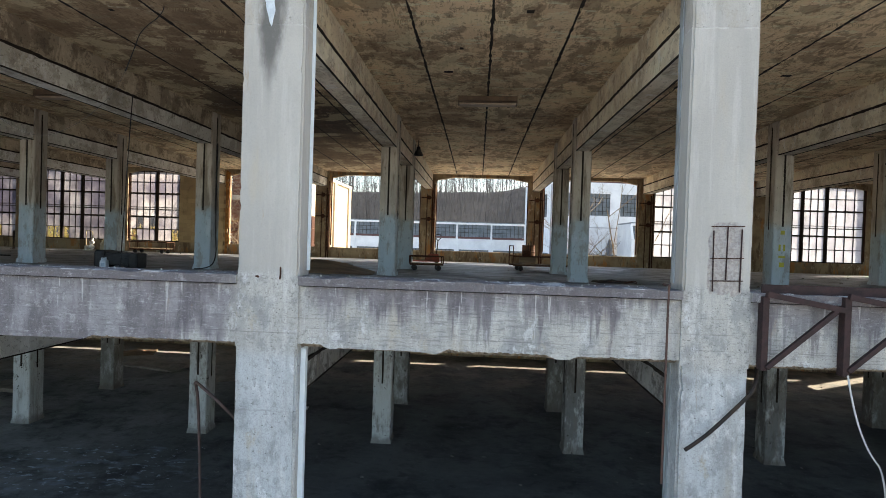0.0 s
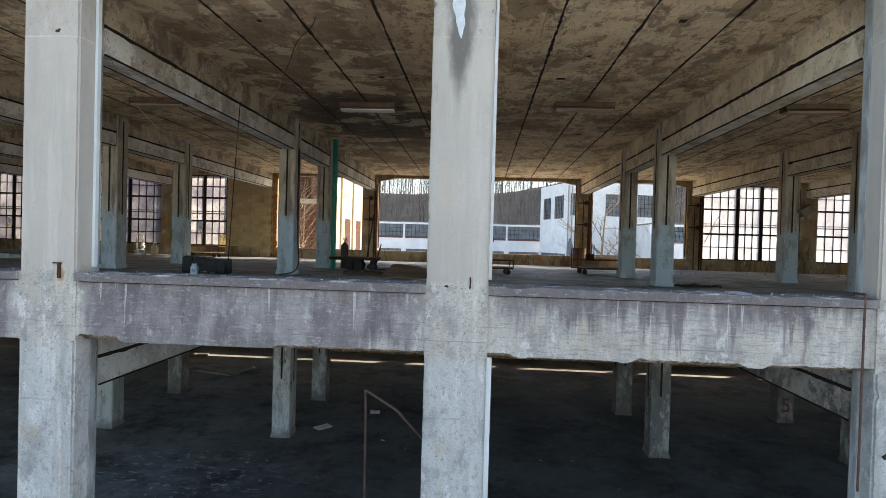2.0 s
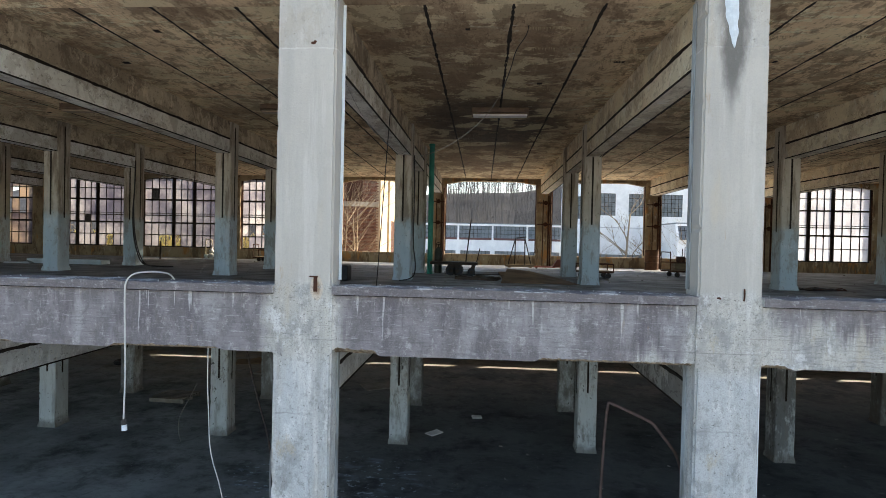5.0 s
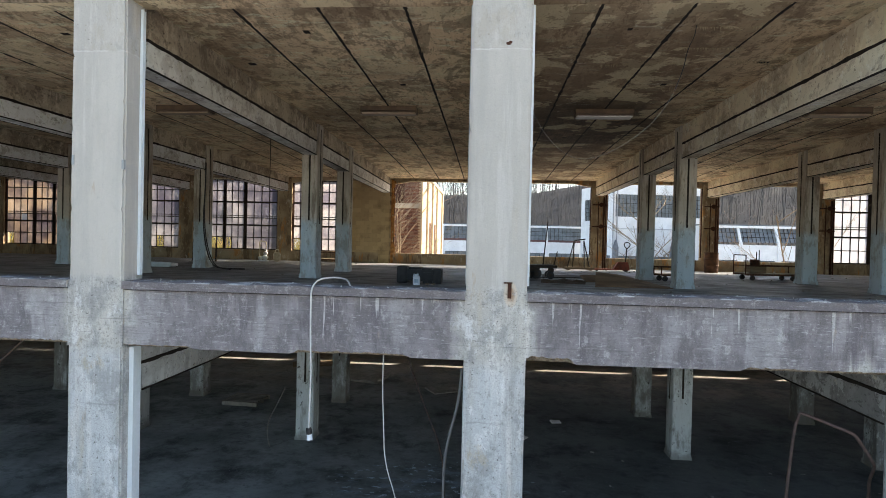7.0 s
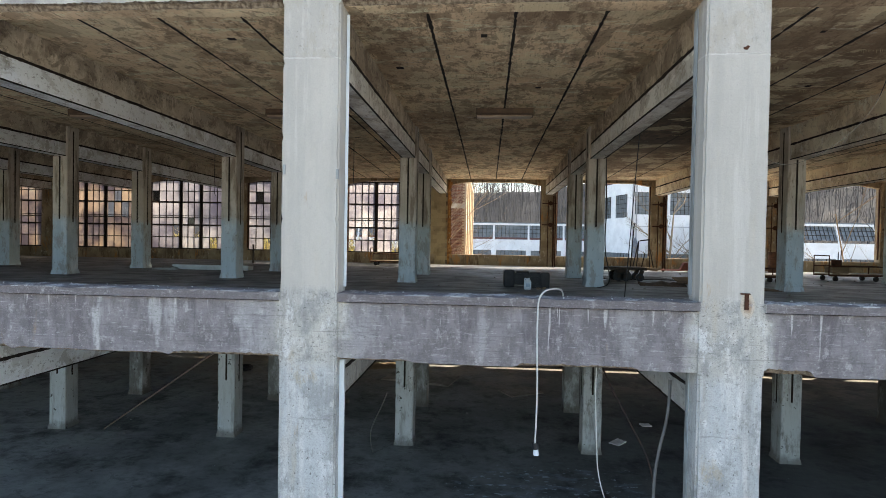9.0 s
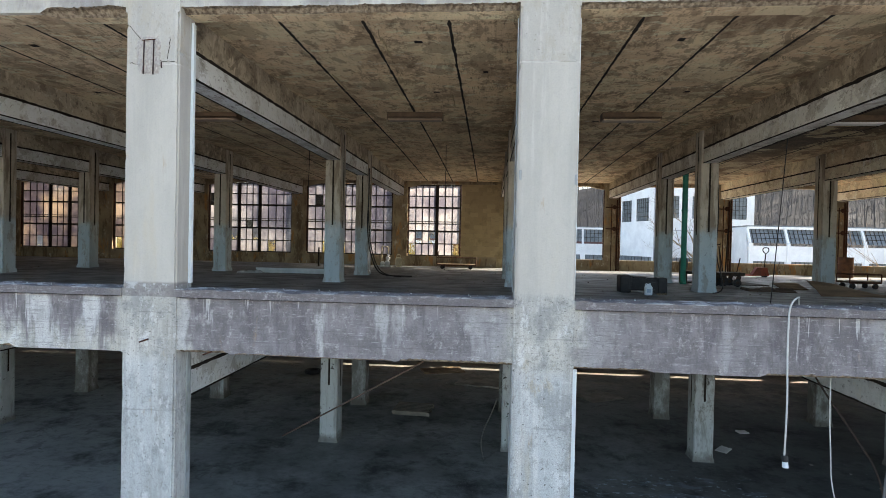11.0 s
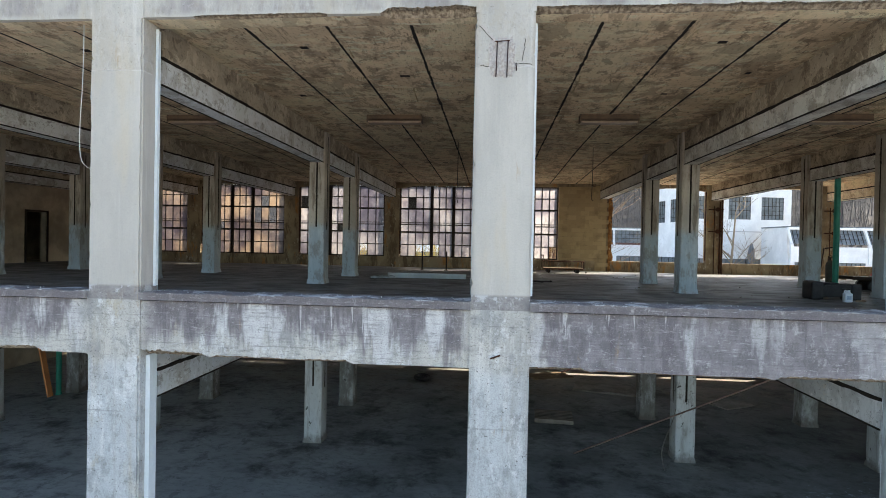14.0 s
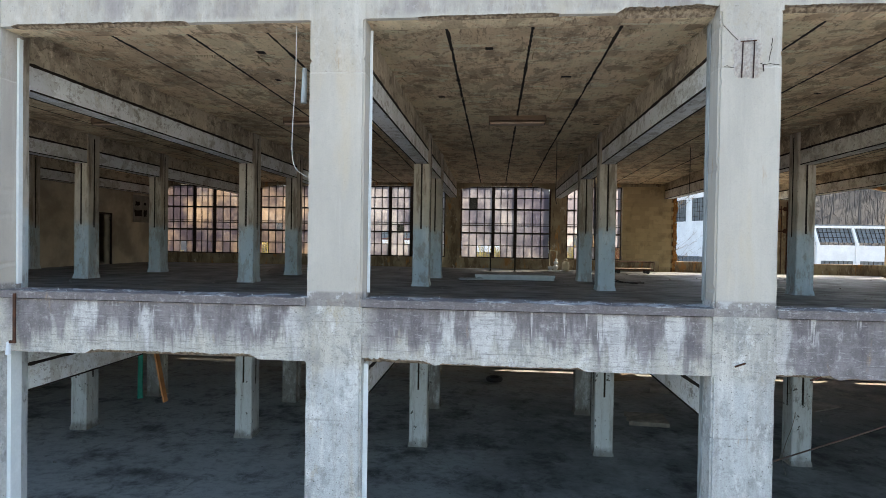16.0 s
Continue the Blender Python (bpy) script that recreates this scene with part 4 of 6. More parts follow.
box(g, XL - 8.8, XL - 0.3, 12.0, 12.2, -0.2, 3.0)
box(g, XL - 8.8, XL - 0.3, 18.8, 19.0, -0.2, 3.0)
box(g, XL - 8.8, XL - 0.3, 12.2, 18.8, -0.2, 0.0)
box(g, XL - 8.8, XL - 0.3, 12.2, 18.8, 2.8, 3.0)
setting("wall_west", g, PLASTER, "soiled cream plaster end wall", "wall")
# Closing wall added at the model's edge; the building runs on further east.
g = bmesh.new()
box(g, XR, XR + 0.3, 0.0, BACK + 0.36, LOW, CEIL + 0.3)
setting("wall_east_closing", g, PLASTER, "soiled cream plaster end wall", "wall")

g = bmesh.new()
for y in (15.17, 16.35):
    box(g, XL - 0.05, XL + 0.03, y, y + 0.08, 0.0, 2.30)
box(g, XL - 0.05, XL + 0.03, 15.25, 16.35, 2.22, 2.30)
setting("door_frame", g, STEEL, "dark steel frame of an open doorway", "door frame")

vent = thing("boarded_window", "small boarded end-wall window with black holes broken through", "window", "", (XL, 18.45, 0.35))
part("board", boxed(0.002, 0.03, -0.62, 0.62, 1.60, 2.90), plain("grey_sheet", (0.30, 0.285, 0.25), (0.20, 0.19, 0.165), 4.0), vent)
for y0, y1, z0, z1 in ((-0.42, -0.1, 2.4, 2.6), (-0.48, 0.05, 1.9, 2.18), (0.2, 0.45, 1.88, 2.2), (0.22, 0.36, 2.42, 2.56)):
    bm = boxed(0.03, 0.036, y0, y1, z0, z1)
    bmesh.ops.subdivide_edges(bm, edges=[e for e in bm.edges if abs(e.verts[0].co.x - e.verts[1].co.x) < 0.001], cuts=5)
    for v in bm.verts:
        v.co.y += 0.06 * noise.noise((v.co.y * 9, v.co.z * 9, y0))
        v.co.z += 0.06 * noise.noise((v.co.y * 9, v.co.z * 9, y0 + 4))
    part("hole", bm, GAP, vent, "black broken hole")
for y in (-0.65, 0.62):
    part("window_frame", boxed(0.002, 0.05, y, y + 0.03, 1.57, 2.93), PLASTER, vent)

# ---- ceiling lamps ----
LAMPSIDE = plain("lamp_side", (0.17, 0.115, 0.075), (0.10, 0.07, 0.05), 5.0, 0.6)


def ceiling_lamp(x, y, face, label):
    lamp = thing("ceiling_lamp", label, "lamp", "ceiling lamps", (x, y, CEIL))
    part("housing", boxed(-0.66, 0.66, -0.15, 0.15, -0.11, 0.0, bevel=0.006), LAMPSIDE, lamp)
    tray = bmesh.new()
    for s in (-1, 1):
        beamlet(tray, (-0.64, s * 0.135, -0.14), (0.64, s * 0.135, -0.14), 0.06, 0.02)
        box(tray, *sorted((s * 0.66, s * 0.64)), -0.15, 0.15, -0.16, -0.11)
    part("reflector", tray, LAMPSIDE, lamp)
    part("tray", boxed(-0.63, 0.63, -0.125, 0.125, -0.185, -0.150, bevel=0.006), face, lamp, "dusty enamelled tray")


for k in range(-7, 4):
    if k == -1:
        ceiling_lamp(BAY * k + 2.5, 6.5, WHITE, "dusty fluorescent batten with a pale tray on the ceiling")
    else:
        ceiling_lamp(BAY * k + 2.5, 6.25, LAMP, "dusty brown fluorescent batten on the ceiling")

# lime fringes along cracks of the ceiling
rnd = random.Random(77)
g = bmesh.new()
for k in range(-7, 4):
    for _ in range(12):
        x, y = BAY * k + rnd.uniform(0.4, 4.2), rnd.uniform(0.7, 10.0)
        L = rnd.uniform(0.25, 1.2)
        along = rnd.random() < 0.65
        for i in range(int(L / 0.028)):
            s = i * 0.028 + rnd.uniform(-0.01, 0.01)
            px, py = (x + s, y + 0.03 * noise.noise((s * 4, k, x))) if along else (x + 0.03 * noise.noise((s * 4, k, x)), y + s)
            if py < BACK - 0.3:
                bar(g, (px, py, soffit(py) + 0.004), (px, py, soffit(py) - rnd.uniform(0.010, 0.06)), 0.008, 4, 0.002)
tagged(part("lime_fringe", g, plain("lime_spikes", (0.52, 0.42, 0.26), (0.36, 0.29, 0.18), 9.0)), "pale lime spikes hanging along ceiling cracks", "lime spikes", kind="stuff")

# ---- far things ----
# Hill, bark and brush colours are cooled to paint in distance haze.
LITTER = plain("leaf_litter", (0.060, 0.059, 0.060), (0.036, 0.037, 0.040), 0.15, 0.95, bump=0.5)
BARK = plain("grey_bark", (0.090, 0.092, 0.096), (0.036, 0.037, 0.039), 0.35, 0.95, stretch=(1, 1, 0.2))
BRUSH = plain("brush_twig", (0.095, 0.090, 0.086), (0.046, 0.045, 0.045), 0.12, 0.95)
TWIG = plain("pale_twig", (0.42, 0.33, 0.22), (0.28, 0.21, 0.14), 4.0, 0.9)
REDBAND = plain("red_flashing", (0.17, 0.085, 0.08), (0.13, 0.075, 0.07), 2.0, 0.8)
GREEN = plain("green_pipe_paint", (0.03, 0.30, 0.22), (0.02, 0.22, 0.17), 4.0, 0.45)
BLACKPL = plain("black_plastic", (0.016, 0.016, 0.018), (0.03, 0.03, 0.032), 6.0, 0.5)
WHITEPL = plain("white_plastic", (0.68, 0.74, 0.80), (0.60, 0.66, 0.72), 5.0, 0.4)
WOOD = plain("weathered_wood", (0.27, 0.20, 0.13), (0.15, 0.11, 0.075), 3.0, 0.85, stretch=(0.4, 2, 6))
ORANGEW = plain("orange_timber", (0.46, 0.20, 0.07), (0.34, 0.14, 0.05), 3.0, 0.7)
CREAM = plain("cream_enamel", (0.62, 0.55, 0.40), (0.48, 0.40, 0.28), 5.0, 0.5)
CABLEW = plain("grey_white_cable", (0.60, 0.60, 0.58), (0.48, 0.48, 0.46), 8.0, 0.6)
REDP = plain("faded_red_paint", (0.32, 0.075, 0.045), (0.20, 0.06, 0.04), 6.0, 0.6)
YELLOW = plain("yellow_spray_paint", (0.55, 0.50, 0.06), (0.42, 0.40, 0.09), 9.0, 0.7)
LIME = plain("lime_crust", (0.74, 0.80, 0.84), (0.60, 0.66, 0.70), 14.0, 0.7, bump=0.6)


def hill_height(x, y):
    rise = max(0.0, min(1.0, (y - 86) / 62))
    crest = 15.0 + 7.0 * max(0.0, min(1.0, (x - 5) / 60)) + 5.0 * noise.noise((x * 0.015, 3, 0))
    return LOW - 0.5 + (crest + 5) * rise ** 1.15 + 0.8 * noise.noise((x * 0.08, y * 0.08, 1)) * min(1, rise * 6)


g = bmesh.new()
NX, NY = 70, 24
grid = [[g.verts.new((-170 + 340 * i / NX, 86 + 130 * j / NY, hill_height(-170 + 340 * i / NX, 86 + 130 * j / NY))) for j in range(NY + 1)] for i in range(NX + 1)]
for i in range(NX):
    for j in range(NY):
        g.faces.new((grid[i][j], grid[i + 1][j], grid[i + 1][j + 1], grid[i][j + 1]))
setting("backdrop_hill", g, LITTER, "brown wooded hillside covered in fallen leaves", "hillside")


def bare_branches(bm, base, tip, r, level, rnd, spread=0.5):
    """A tapered limb with forked bare branches."""
    axis = tip - base
    bend = Vector((rnd.uniform(-1, 1), rnd.uniform(-1, 1), rnd.uniform(-0.3, 0.8))) * axis.length * 0.10
    mid = base + axis * 0.5 + bend
    bar(bm, base, mid, r, 5 if level > 1 else 3, r * 0.72)
    bar(bm, mid, tip, r * 0.72, 5 if level > 1 else 3, r * 0.42)
    if level <= 0:
        return
    for _ in range(rnd.choice((3, 4)) if level > 1 else 3):
        f = rnd.uniform(0.35, 0.95)
        p = base.lerp(mid, f * 2) if f < 0.5 else mid.lerp(tip, f * 2 - 1)
        d = (axis.normalized() + Vector((rnd.uniform(-1, 1), rnd.uniform(-1, 1), rnd.uniform(-0.1, 0.7))) * spread * 1.5).normalized()
        bare_branches(bm, p, p + d * axis.length * rnd.uniform(0.35, 0.6), r * 0.42 * (1.15 - 0.5 * f), level - 1, rnd, spread)


rnd = random.Random(5)
verts, faces = [], []


def stick(p, q, r, r2):
    """A three-sided tapered stick added to the shared lists."""
    n = len(verts)
    for c, rr in ((p, r), (q, r2)):
        for a in (0.3, 2.4, 4.5):
            verts.append((c[0] + rr * math.cos(a), c[1] + rr * math.sin(a), c[2]))
    faces.extend(((n, n + 1, n + 4, n + 3), (n + 1, n + 2, n + 5, n + 4), (n + 2, n, n + 3, n + 5)))


def sticks(name, material, label, category):
    me = bpy.data.meshes.new(name)
    me.from_pydata(verts, [], faces)
    me.materials.append(material)
    tagged(new(name, me), label, category, kind="stuff")
    verts.clear(), faces.clear()


for i in range(3000):
    x, y = rnd.uniform(-95, 150), 92 + 83 * rnd.random() ** 0.8
    z = hill_height(x, y)
    h = rnd.uniform(6, 15)
    r = rnd.choice((0.03, 0.04, 0.05, 0.07, 0.10, 0.14))
    pts = [Vector((x, y, z - 0.3))]
    dx, dy = rnd.uniform(-0.09, 0.09), rnd.uniform(-0.05, 0.05)
    for j in range(3):
        dx, dy = dx + rnd.uniform(-0.06, 0.06), dy + rnd.uniform(-0.04, 0.04)
        pts.append(pts[-1] + Vector((dx * h / 3, dy * h / 3, h / 3)))
        stick(pts[-2], pts[-1], r * (1 - j * 0.28), r * (0.72 - j * 0.28))
    for _ in range(9):
        f = rnd.uniform(0.8, 2.95)
        j = int(f)
        p = pts[j].lerp(pts[j + 1], f - j)
        q = p + Vector((rnd.uniform(-1.5, 1.5), rnd.uniform(-1, 1), rnd.uniform(0.5, 2.2)))
        stick(p, q, r * 0.4, r * 0.1)
        for _ in range(2):
            m = p.lerp(q, rnd.uniform(0.3, 0.9))
            stick(m, m + Vector((rnd.uniform(-0.8, 0.8), rnd.uniform(-0.5, 0.5), rnd.uniform(0.2, 1.0))), r * 0.2, r * 0.06)
sticks("bare_woods", BARK, "dense grey leafless trees on the hillside", "woods")
for i in range(9000):
    x, y = rnd.uniform(-80, 130), 86 + 60 * rnd.random() ** 1.3
    z = hill_height(x, y)
    p = Vector((x, y, z - 0.1))
    for _ in range(3):
        stick(p, p + Vector((rnd.uniform(-1.1, 1.1), rnd.uniform(-0.5, 0.5), rnd.uniform(0.6, 2.4))), 0.025, 0.006)
sticks("bare_brush", BRUSH, "tangled leafless undergrowth on the slope", "brush")


def tree(x, y, z, h, seed, name="bare_tree", label="small leafless tree with many fine branches", mat=TWIG, tilt=(0.1, 0.0), r=0.09, fork=2):
    rn = random.Random(seed)
    t = thing(name, label, "tree", "", (x, y, z))
    bm = bmesh.new()
    top = Vector((tilt[0] * h, tilt[1] * h, h * 0.75))
    bar(bm, (0, 0, 0), top, r, 7, r * 0.5)
    part("trunk", bm, mat, t)
    bm = bmesh.new()
    for i in range(9):
        p = top * rn.uniform(0.25, 1.0)
        a = rn.uniform(0, 2 * math.pi)
        d = Vector((math.cos(a), math.sin(a) * 0.7, rn.uniform(0.4, 1.3))).normalized()
        bare_branches(bm, p, p + d * h * rn.uniform(0.3, 0.5), r * 0.4, fork, rn, 0.45)
    part("crown", bm, mat, t)
    return t


PALETWIG = plain("sunlit_twig", (0.33, 0.255, 0.17), (0.20, 0.15, 0.10), 4.0, 0.9)
tree(16.5, 70.3, LOW, 13.0, 3, tilt=(0.05, 0), mat=PALETWIG, r=0.19, fork=4)
tree(18.2, 69.5, LOW, 6.5, 9, tilt=(0.15, 0), mat=PALETWIG, r=0.11, fork=4)
tree(13.8, 70.0, LOW, 6.0, 17, tilt=(-0.1, 0), mat=PALETWIG, r=0.06, fork=3)
tree(40.0, 64.0, LOW, 13.0, 4, tilt=(-0.12, 0), mat=BRUSH, r=0.10, fork=3)
tree(9.9, 20.9, LOW, 9.5, 21, "bare_shrub", "pale leafless shrub outside the back openings", TWIG, (-0.14, 0), 0.05, 4)
tree(-10.9, 24.6, LOW, 9.5, 12, "bare_shrub", "pale leafless shrub beside the brick building", TWIG, (0.03, 0), 0.05)
tree(-12.1, 25.4, LOW, 8.6, 14, "bare_shrub", "pale leafless shrub beside the brick building", TWIG, (0.05, 0), 0.05)
for i, (x, y) in enumerate(((-12.9, 26.2), (-11.6, 26.0), (-10.3, 25.8), (-12.4, 24.2), (-10.0, 24.9), (-11.2, 23.8))):
    tree(x, y, LOW, 9.0 + 0.4 * (i % 3), 50 + i, "bare_shrub", "pale leafless shrub beside the brick building", TWIG, (0.04 - 0.02 * i, 0), 0.045, 3)
for i, x in enumerate((-13.9, -15.6, -17.2, -21.5, -24.0, -28.3)):
    tree(x, 22.2, LOW, 6.6, 30 + i, "bare_shrub", "straw-coloured dead weeds and twigs outside the windows", TWIG, (0.02, 0), 0.03)

STRAW = plain("straw_weeds", (0.34, 0.32, 0.09), (0.42, 0.30, 0.13), 2.0, 0.9)
for i in range(1100):
    x, y = rnd.uniform(-34, -12.5), rnd.uniform(20.1, 21.8)
    top = Vector((x + rnd.uniform(-0.3, 0.3), y, rnd.uniform(0.3, 1.25)))
    stick((x, y, LOW), top, 0.014, 0.008)
    for _ in range(7):
        m = Vector((x, y, LOW)).lerp(top, rnd.uniform(0.85, 1.0))
        stick(m, m + Vector((rnd.uniform(-0.28, 0.28), rnd.uniform(-0.2, 0.2), rnd.uniform(0.0, 0.35))), 0.014, 0.004)
sticks("tall_weeds", STRAW, "tall yellow-green weeds outside the windows", "weeds")

# white two-storey building
white = thing("white_building", "white-painted flat-roofed industrial building with dark windows", "building", "", (0, 0, 0))
TOPW = 10.1
A, B, C = Vector((9.8, 84.0, 0)), Vector((12.7, 74.5, 0)), Vector((27.1, 75.9, 0))


def wall_along(p, q, z0, z1, holes, parent, mat, thick=0.35):
    """A wall from p to q with oblong holes (along0, along1, z0, z1); returns the frame of its face."""
    d = (q - p).normalized()
    nrm = Vector((d.y, -d.x, 0))
    L = (q - p).length
    xs = sorted({0.0, L, *[h[0] for h in holes], *[h[1] for h in holes]})
    zs = sorted({z0, z1, *[h[2] for h in holes], *[h[3] for h in holes]})
    bm = bmesh.new()
    for a, b in zip(xs, xs[1:]):
        for c, e in zip(zs, zs[1:]):
            if any(h[0] <= a < h[1] and h[2] <= c < h[3] for h in holes):
                continue
            v = [bm.verts.new((p + d * s - nrm * t) + Vector((0, 0, zz))) for t in (0, thick) for s, zz in ((a, c), (b, c), (b, e), (a, e))]
            for f in ((0, 1, 2, 3), (7, 6, 5, 4), (0, 4, 5, 1), (1, 5, 6, 2), (2, 6, 7, 3), (3, 7, 4, 0)):
                bm.faces.new([v[i] for i in f])
    bmesh.ops.remove_doubles(bm, verts=bm.verts[:], dist=0.001)
    part("wall", bm, mat, parent)
    return d, nrm


def far_window(p, d, nrm, a, b, z0, z1, parent, nx, nz, frame=STEEL, glass=DARKGLASS, bw=0.05):
    o = lambda s, zz, t: tuple(p + d * s - nrm * t + Vector((0, 0, zz)))
    gl = bmesh.new()
    v = [gl.verts.new(o(s, zz, t)) for t in (0.17, 0.20) for s, zz in ((a, z0), (b, z0), (b, z1), (a, z1))]
    for f in ((0, 1, 2, 3), (7, 6, 5, 4), (0, 4, 5, 1), (1, 5, 6, 2), (2, 6, 7, 3), (3, 7, 4, 0)):
        gl.faces.new([v[i] for i in f])
    win = part("window", gl, glass, parent)
    for i in range(nx + 1):
        s = a + (b - a) * i / nx
        w = bmesh.new()
        beamlet(w, o(s, z0, 0.12), o(s, z1, 0.12), bw, bw)
        part("glazing_bar", w, frame, win)
    for j in range(nz + 1):
        zz = z0 + (z1 - z0) * j / nz
        w = bmesh.new()
        beamlet(w, o(a, zz, 0.12), o(b, zz, 0.12), bw, bw)
        part("rail", w, frame, win)


la = (B - A).length
holes_l = [(1.2, 4.0, 4.9, 8.2), (5.3, 8.6, 4.9, 8.3), (0.4, la - 0.4, -2.6, -0.35)]
d, nrm = wall_along(A, B, LOW, TOPW, holes_l, white, WHITE)
for h in holes_l:
    far_window(A, d, nrm, *h, white, 6 if h[1] - h[0] < 5 else 10, 5 if h[2] > 0 else 2)
holes_f = [(0.4, 3.6, 5.3, 8.5), (5.5, 8.7, 5.3, 8.5), (10.2, 13.4, 5.3, 8.5), (0.6, 13.9, -2.6, -0.35)]
d, nrm = wall_along(B, C, LOW, TOPW, holes_f, white, WHITE)
for h in holes_f:
    far_window(B, d, nrm, *h, white, 6 if h[1] - h[0] < 5 else 14, 5 if h[2] > 0 else 2)
D2 = C + Vector((-1.0, 14, 0))
wall_along(C, D2, LOW, TOPW, [], white, WHITE)
wall_along(D2, A, LOW, TOPW, [], white, WHITE)
g = bmesh.new()
lo = [g.verts.new(v + Vector((0, 0, TOPW + 0.004))) for v in (A, B, C, D2)]
hi = [g.verts.new(v.co + Vector((0, 0, 0.15))) for v in lo]
g.faces.new(lo[::-1]), g.faces.new(hi)
for i in range(4):
    g.faces.new((lo[i], lo[(i + 1) % 4], hi[(i + 1) % 4], hi[i]))
part("roof", g, REDBAND, white)
g = bmesh.new()
p = B - nrm * 0
for s in (0.05, 0.6):
    bar(g, (p + d * s + nrm * 0.12 + Vector((0, 0, LOW))), (p + d * s + nrm * 0.12 + Vector((0, 0, TOPW - 0.5))), 0.09)
part("downpipe", g, plain("stained_pipe", (0.30, 0.30, 0.31), (0.45, 0.45, 0.46), 2.0), white, "grey stained downpipe")
g = bmesh.new()
beamlet(g, p + d * 0.02 + nrm * 0.03 + Vector((0, 0, 3.55)), p + d * 14.3 + nrm * 0.03 + Vector((0, 0, 3.55)), 0.12, 0.12)
part("ledge", g, plain("stained_ledge", (0.62, 0.62, 0.62), (0.40, 0.40, 0.40), 0.8), white, "stained ledge along the wall")
HOOD = plain("hood_grey", (0.22, 0.23, 0.25), (0.12, 0.125, 0.135), 3.0, 0.6)
for s in (0.35, 8.6):
    q = p + d * s + nrm * 0.55
    g = bmesh.new()
    bar(g, q + Vector((0, 0, LOW)), q + Vector((0, 0, 0.9)), 0.42, 10)
    bar(g, q + Vector((0, 0, 0.9)), q + Vector((0, 0, 1.75)), 0.42, 10, 0.16)
    bar(g, q + Vector((0, 0, 1.75)), q + Vector((0, 0, 1.95)), 0.24, 10, 0.05)
    part("vent_hood", g, HOOD, white, "grey metal vent hood")


# low white wing with a ribbon of sloping glazing
def low_wing(p, q, ztop, lean, label, step, red, glass, deep):
    w = thing("low_wing", label, "building", "low wings", (0, 0, 0))
    d = (q - p).normalized()
    nrm = Vector((d.y, -d.x, 0))
    L = (q - p).length
    zg = ztop - glass
    o = lambda s, zz, t: tuple(p + d * s - nrm * t + Vector((0, 0, zz)))
    n = max(1, round(L / step))
    for i in range(n):
        a, b = L * i / n, L * (i + 1) / n
        gl = bmesh.new()
        v = [gl.verts.new(o(s, zz, t)) for dt in (0.0, 0.04) for s, zz, t in ((a, zg, 0.25 + dt), (b, zg, 0.25 + dt), (b, ztop, 0.25 + lean + dt), (a, ztop, 0.25 + lean + dt))]
        for f in ((0, 1, 2, 3), (7, 6, 5, 4), (0, 4, 5, 1), (1, 5, 6, 2), (2, 6, 7, 3), (3, 7, 4, 0)):
            gl.faces.new([v[i] for i in f])
        win = part("window", gl, DARKGLASS, w)
        for j in range(1, 9):
            s = a + (b - a) * j / 9
            w1 = bmesh.new()
            beamlet(w1, o(s, zg, 0.2), o(s, ztop, 0.2 + lean), 0.05, 0.05)
            part("glazing_bar", w1, STEEL, win)
        for j in (1, 2):
            f = j / 3
            w1 = bmesh.new()
            beamlet(w1, o(a, zg + (ztop - zg) * f, 0.2 + lean * f), o(b, zg + (ztop - zg) * f, 0.2 + lean * f), 0.06, 0.05)
            part("rail", w1, STEEL, win)
    for i in range(n + 1):
        s = L * i / n
        ps = bmesh.new()
        beamlet(ps, o(s, zg, 0.1), o(s, ztop, 0.1 + lean), 0.28, 0.25)
        beamlet(ps, o(s, LOW, 0.0), o(s, zg, 0.0), 0.34, 0.3)
        part("post", ps, WHITE, w)
    g = bmesh.new()
    beamlet(g, o(0, ztop + 0.1, 0.1 + lean), o(L, ztop + 0.1, 0.1 + lean), 0.4, 0.3)
    part("top_rail", g, WHITE, w)
    if red:
        g = bmesh.new()
        beamlet(g, o(0, zg - 0.18, 0.12), o(L, zg - 0.18, 0.12), 0.35, 0.32)
        part("flashing", g, REDBAND, w, "dull red flashing strip")
    holes = [(L * i / n + 0.4, L * (i + 1) / n - 0.4, LOW + 1.4, -0.4) for i in range(n)]
    dd, nn = wall_along(p, q, LOW, zg - 0.35, holes, w, WHITE)
    for h in holes:
        far_window(p, dd, nn, *h, w, 7, 2)
    g = bmesh.new()
    v = [g.verts.new(o(s, zz, t)) for zz in (ztop + 0.25, ztop + 0.4) for s, t in ((0, 0.1 + lean), (L, 0.1 + lean), (L, deep), (0, deep))]
    for f in ((3, 2, 1, 0), (4, 5, 6, 7), (0, 1, 5, 4), (1, 2, 6, 5), (2, 3, 7, 6), (3, 0, 4, 7)):
        g.faces.new([v[i] for i in f])
    part("roof", g, DARKGLASS, w, "dark flat roof")
    for s in (0.0, L - 0.3):
        g = bmesh.new()
        v = [g.verts.new(o(s + e, zz, t)) for e in (0, 0.3) for zz, t in ((LOW, 0.4), (ztop + 0.2, 0.4 + lean), (ztop + 0.2, deep), (LOW, deep))]
        for f in ((0, 1, 2, 3), (7, 6, 5, 4), (0, 4, 5, 1), (1, 5, 6, 2), (2, 6, 7, 3), (3, 7, 4, 0)):
            g.faces.new([v[i] for i in f])
        part("end_wall", g, WHITE, w)
    return w


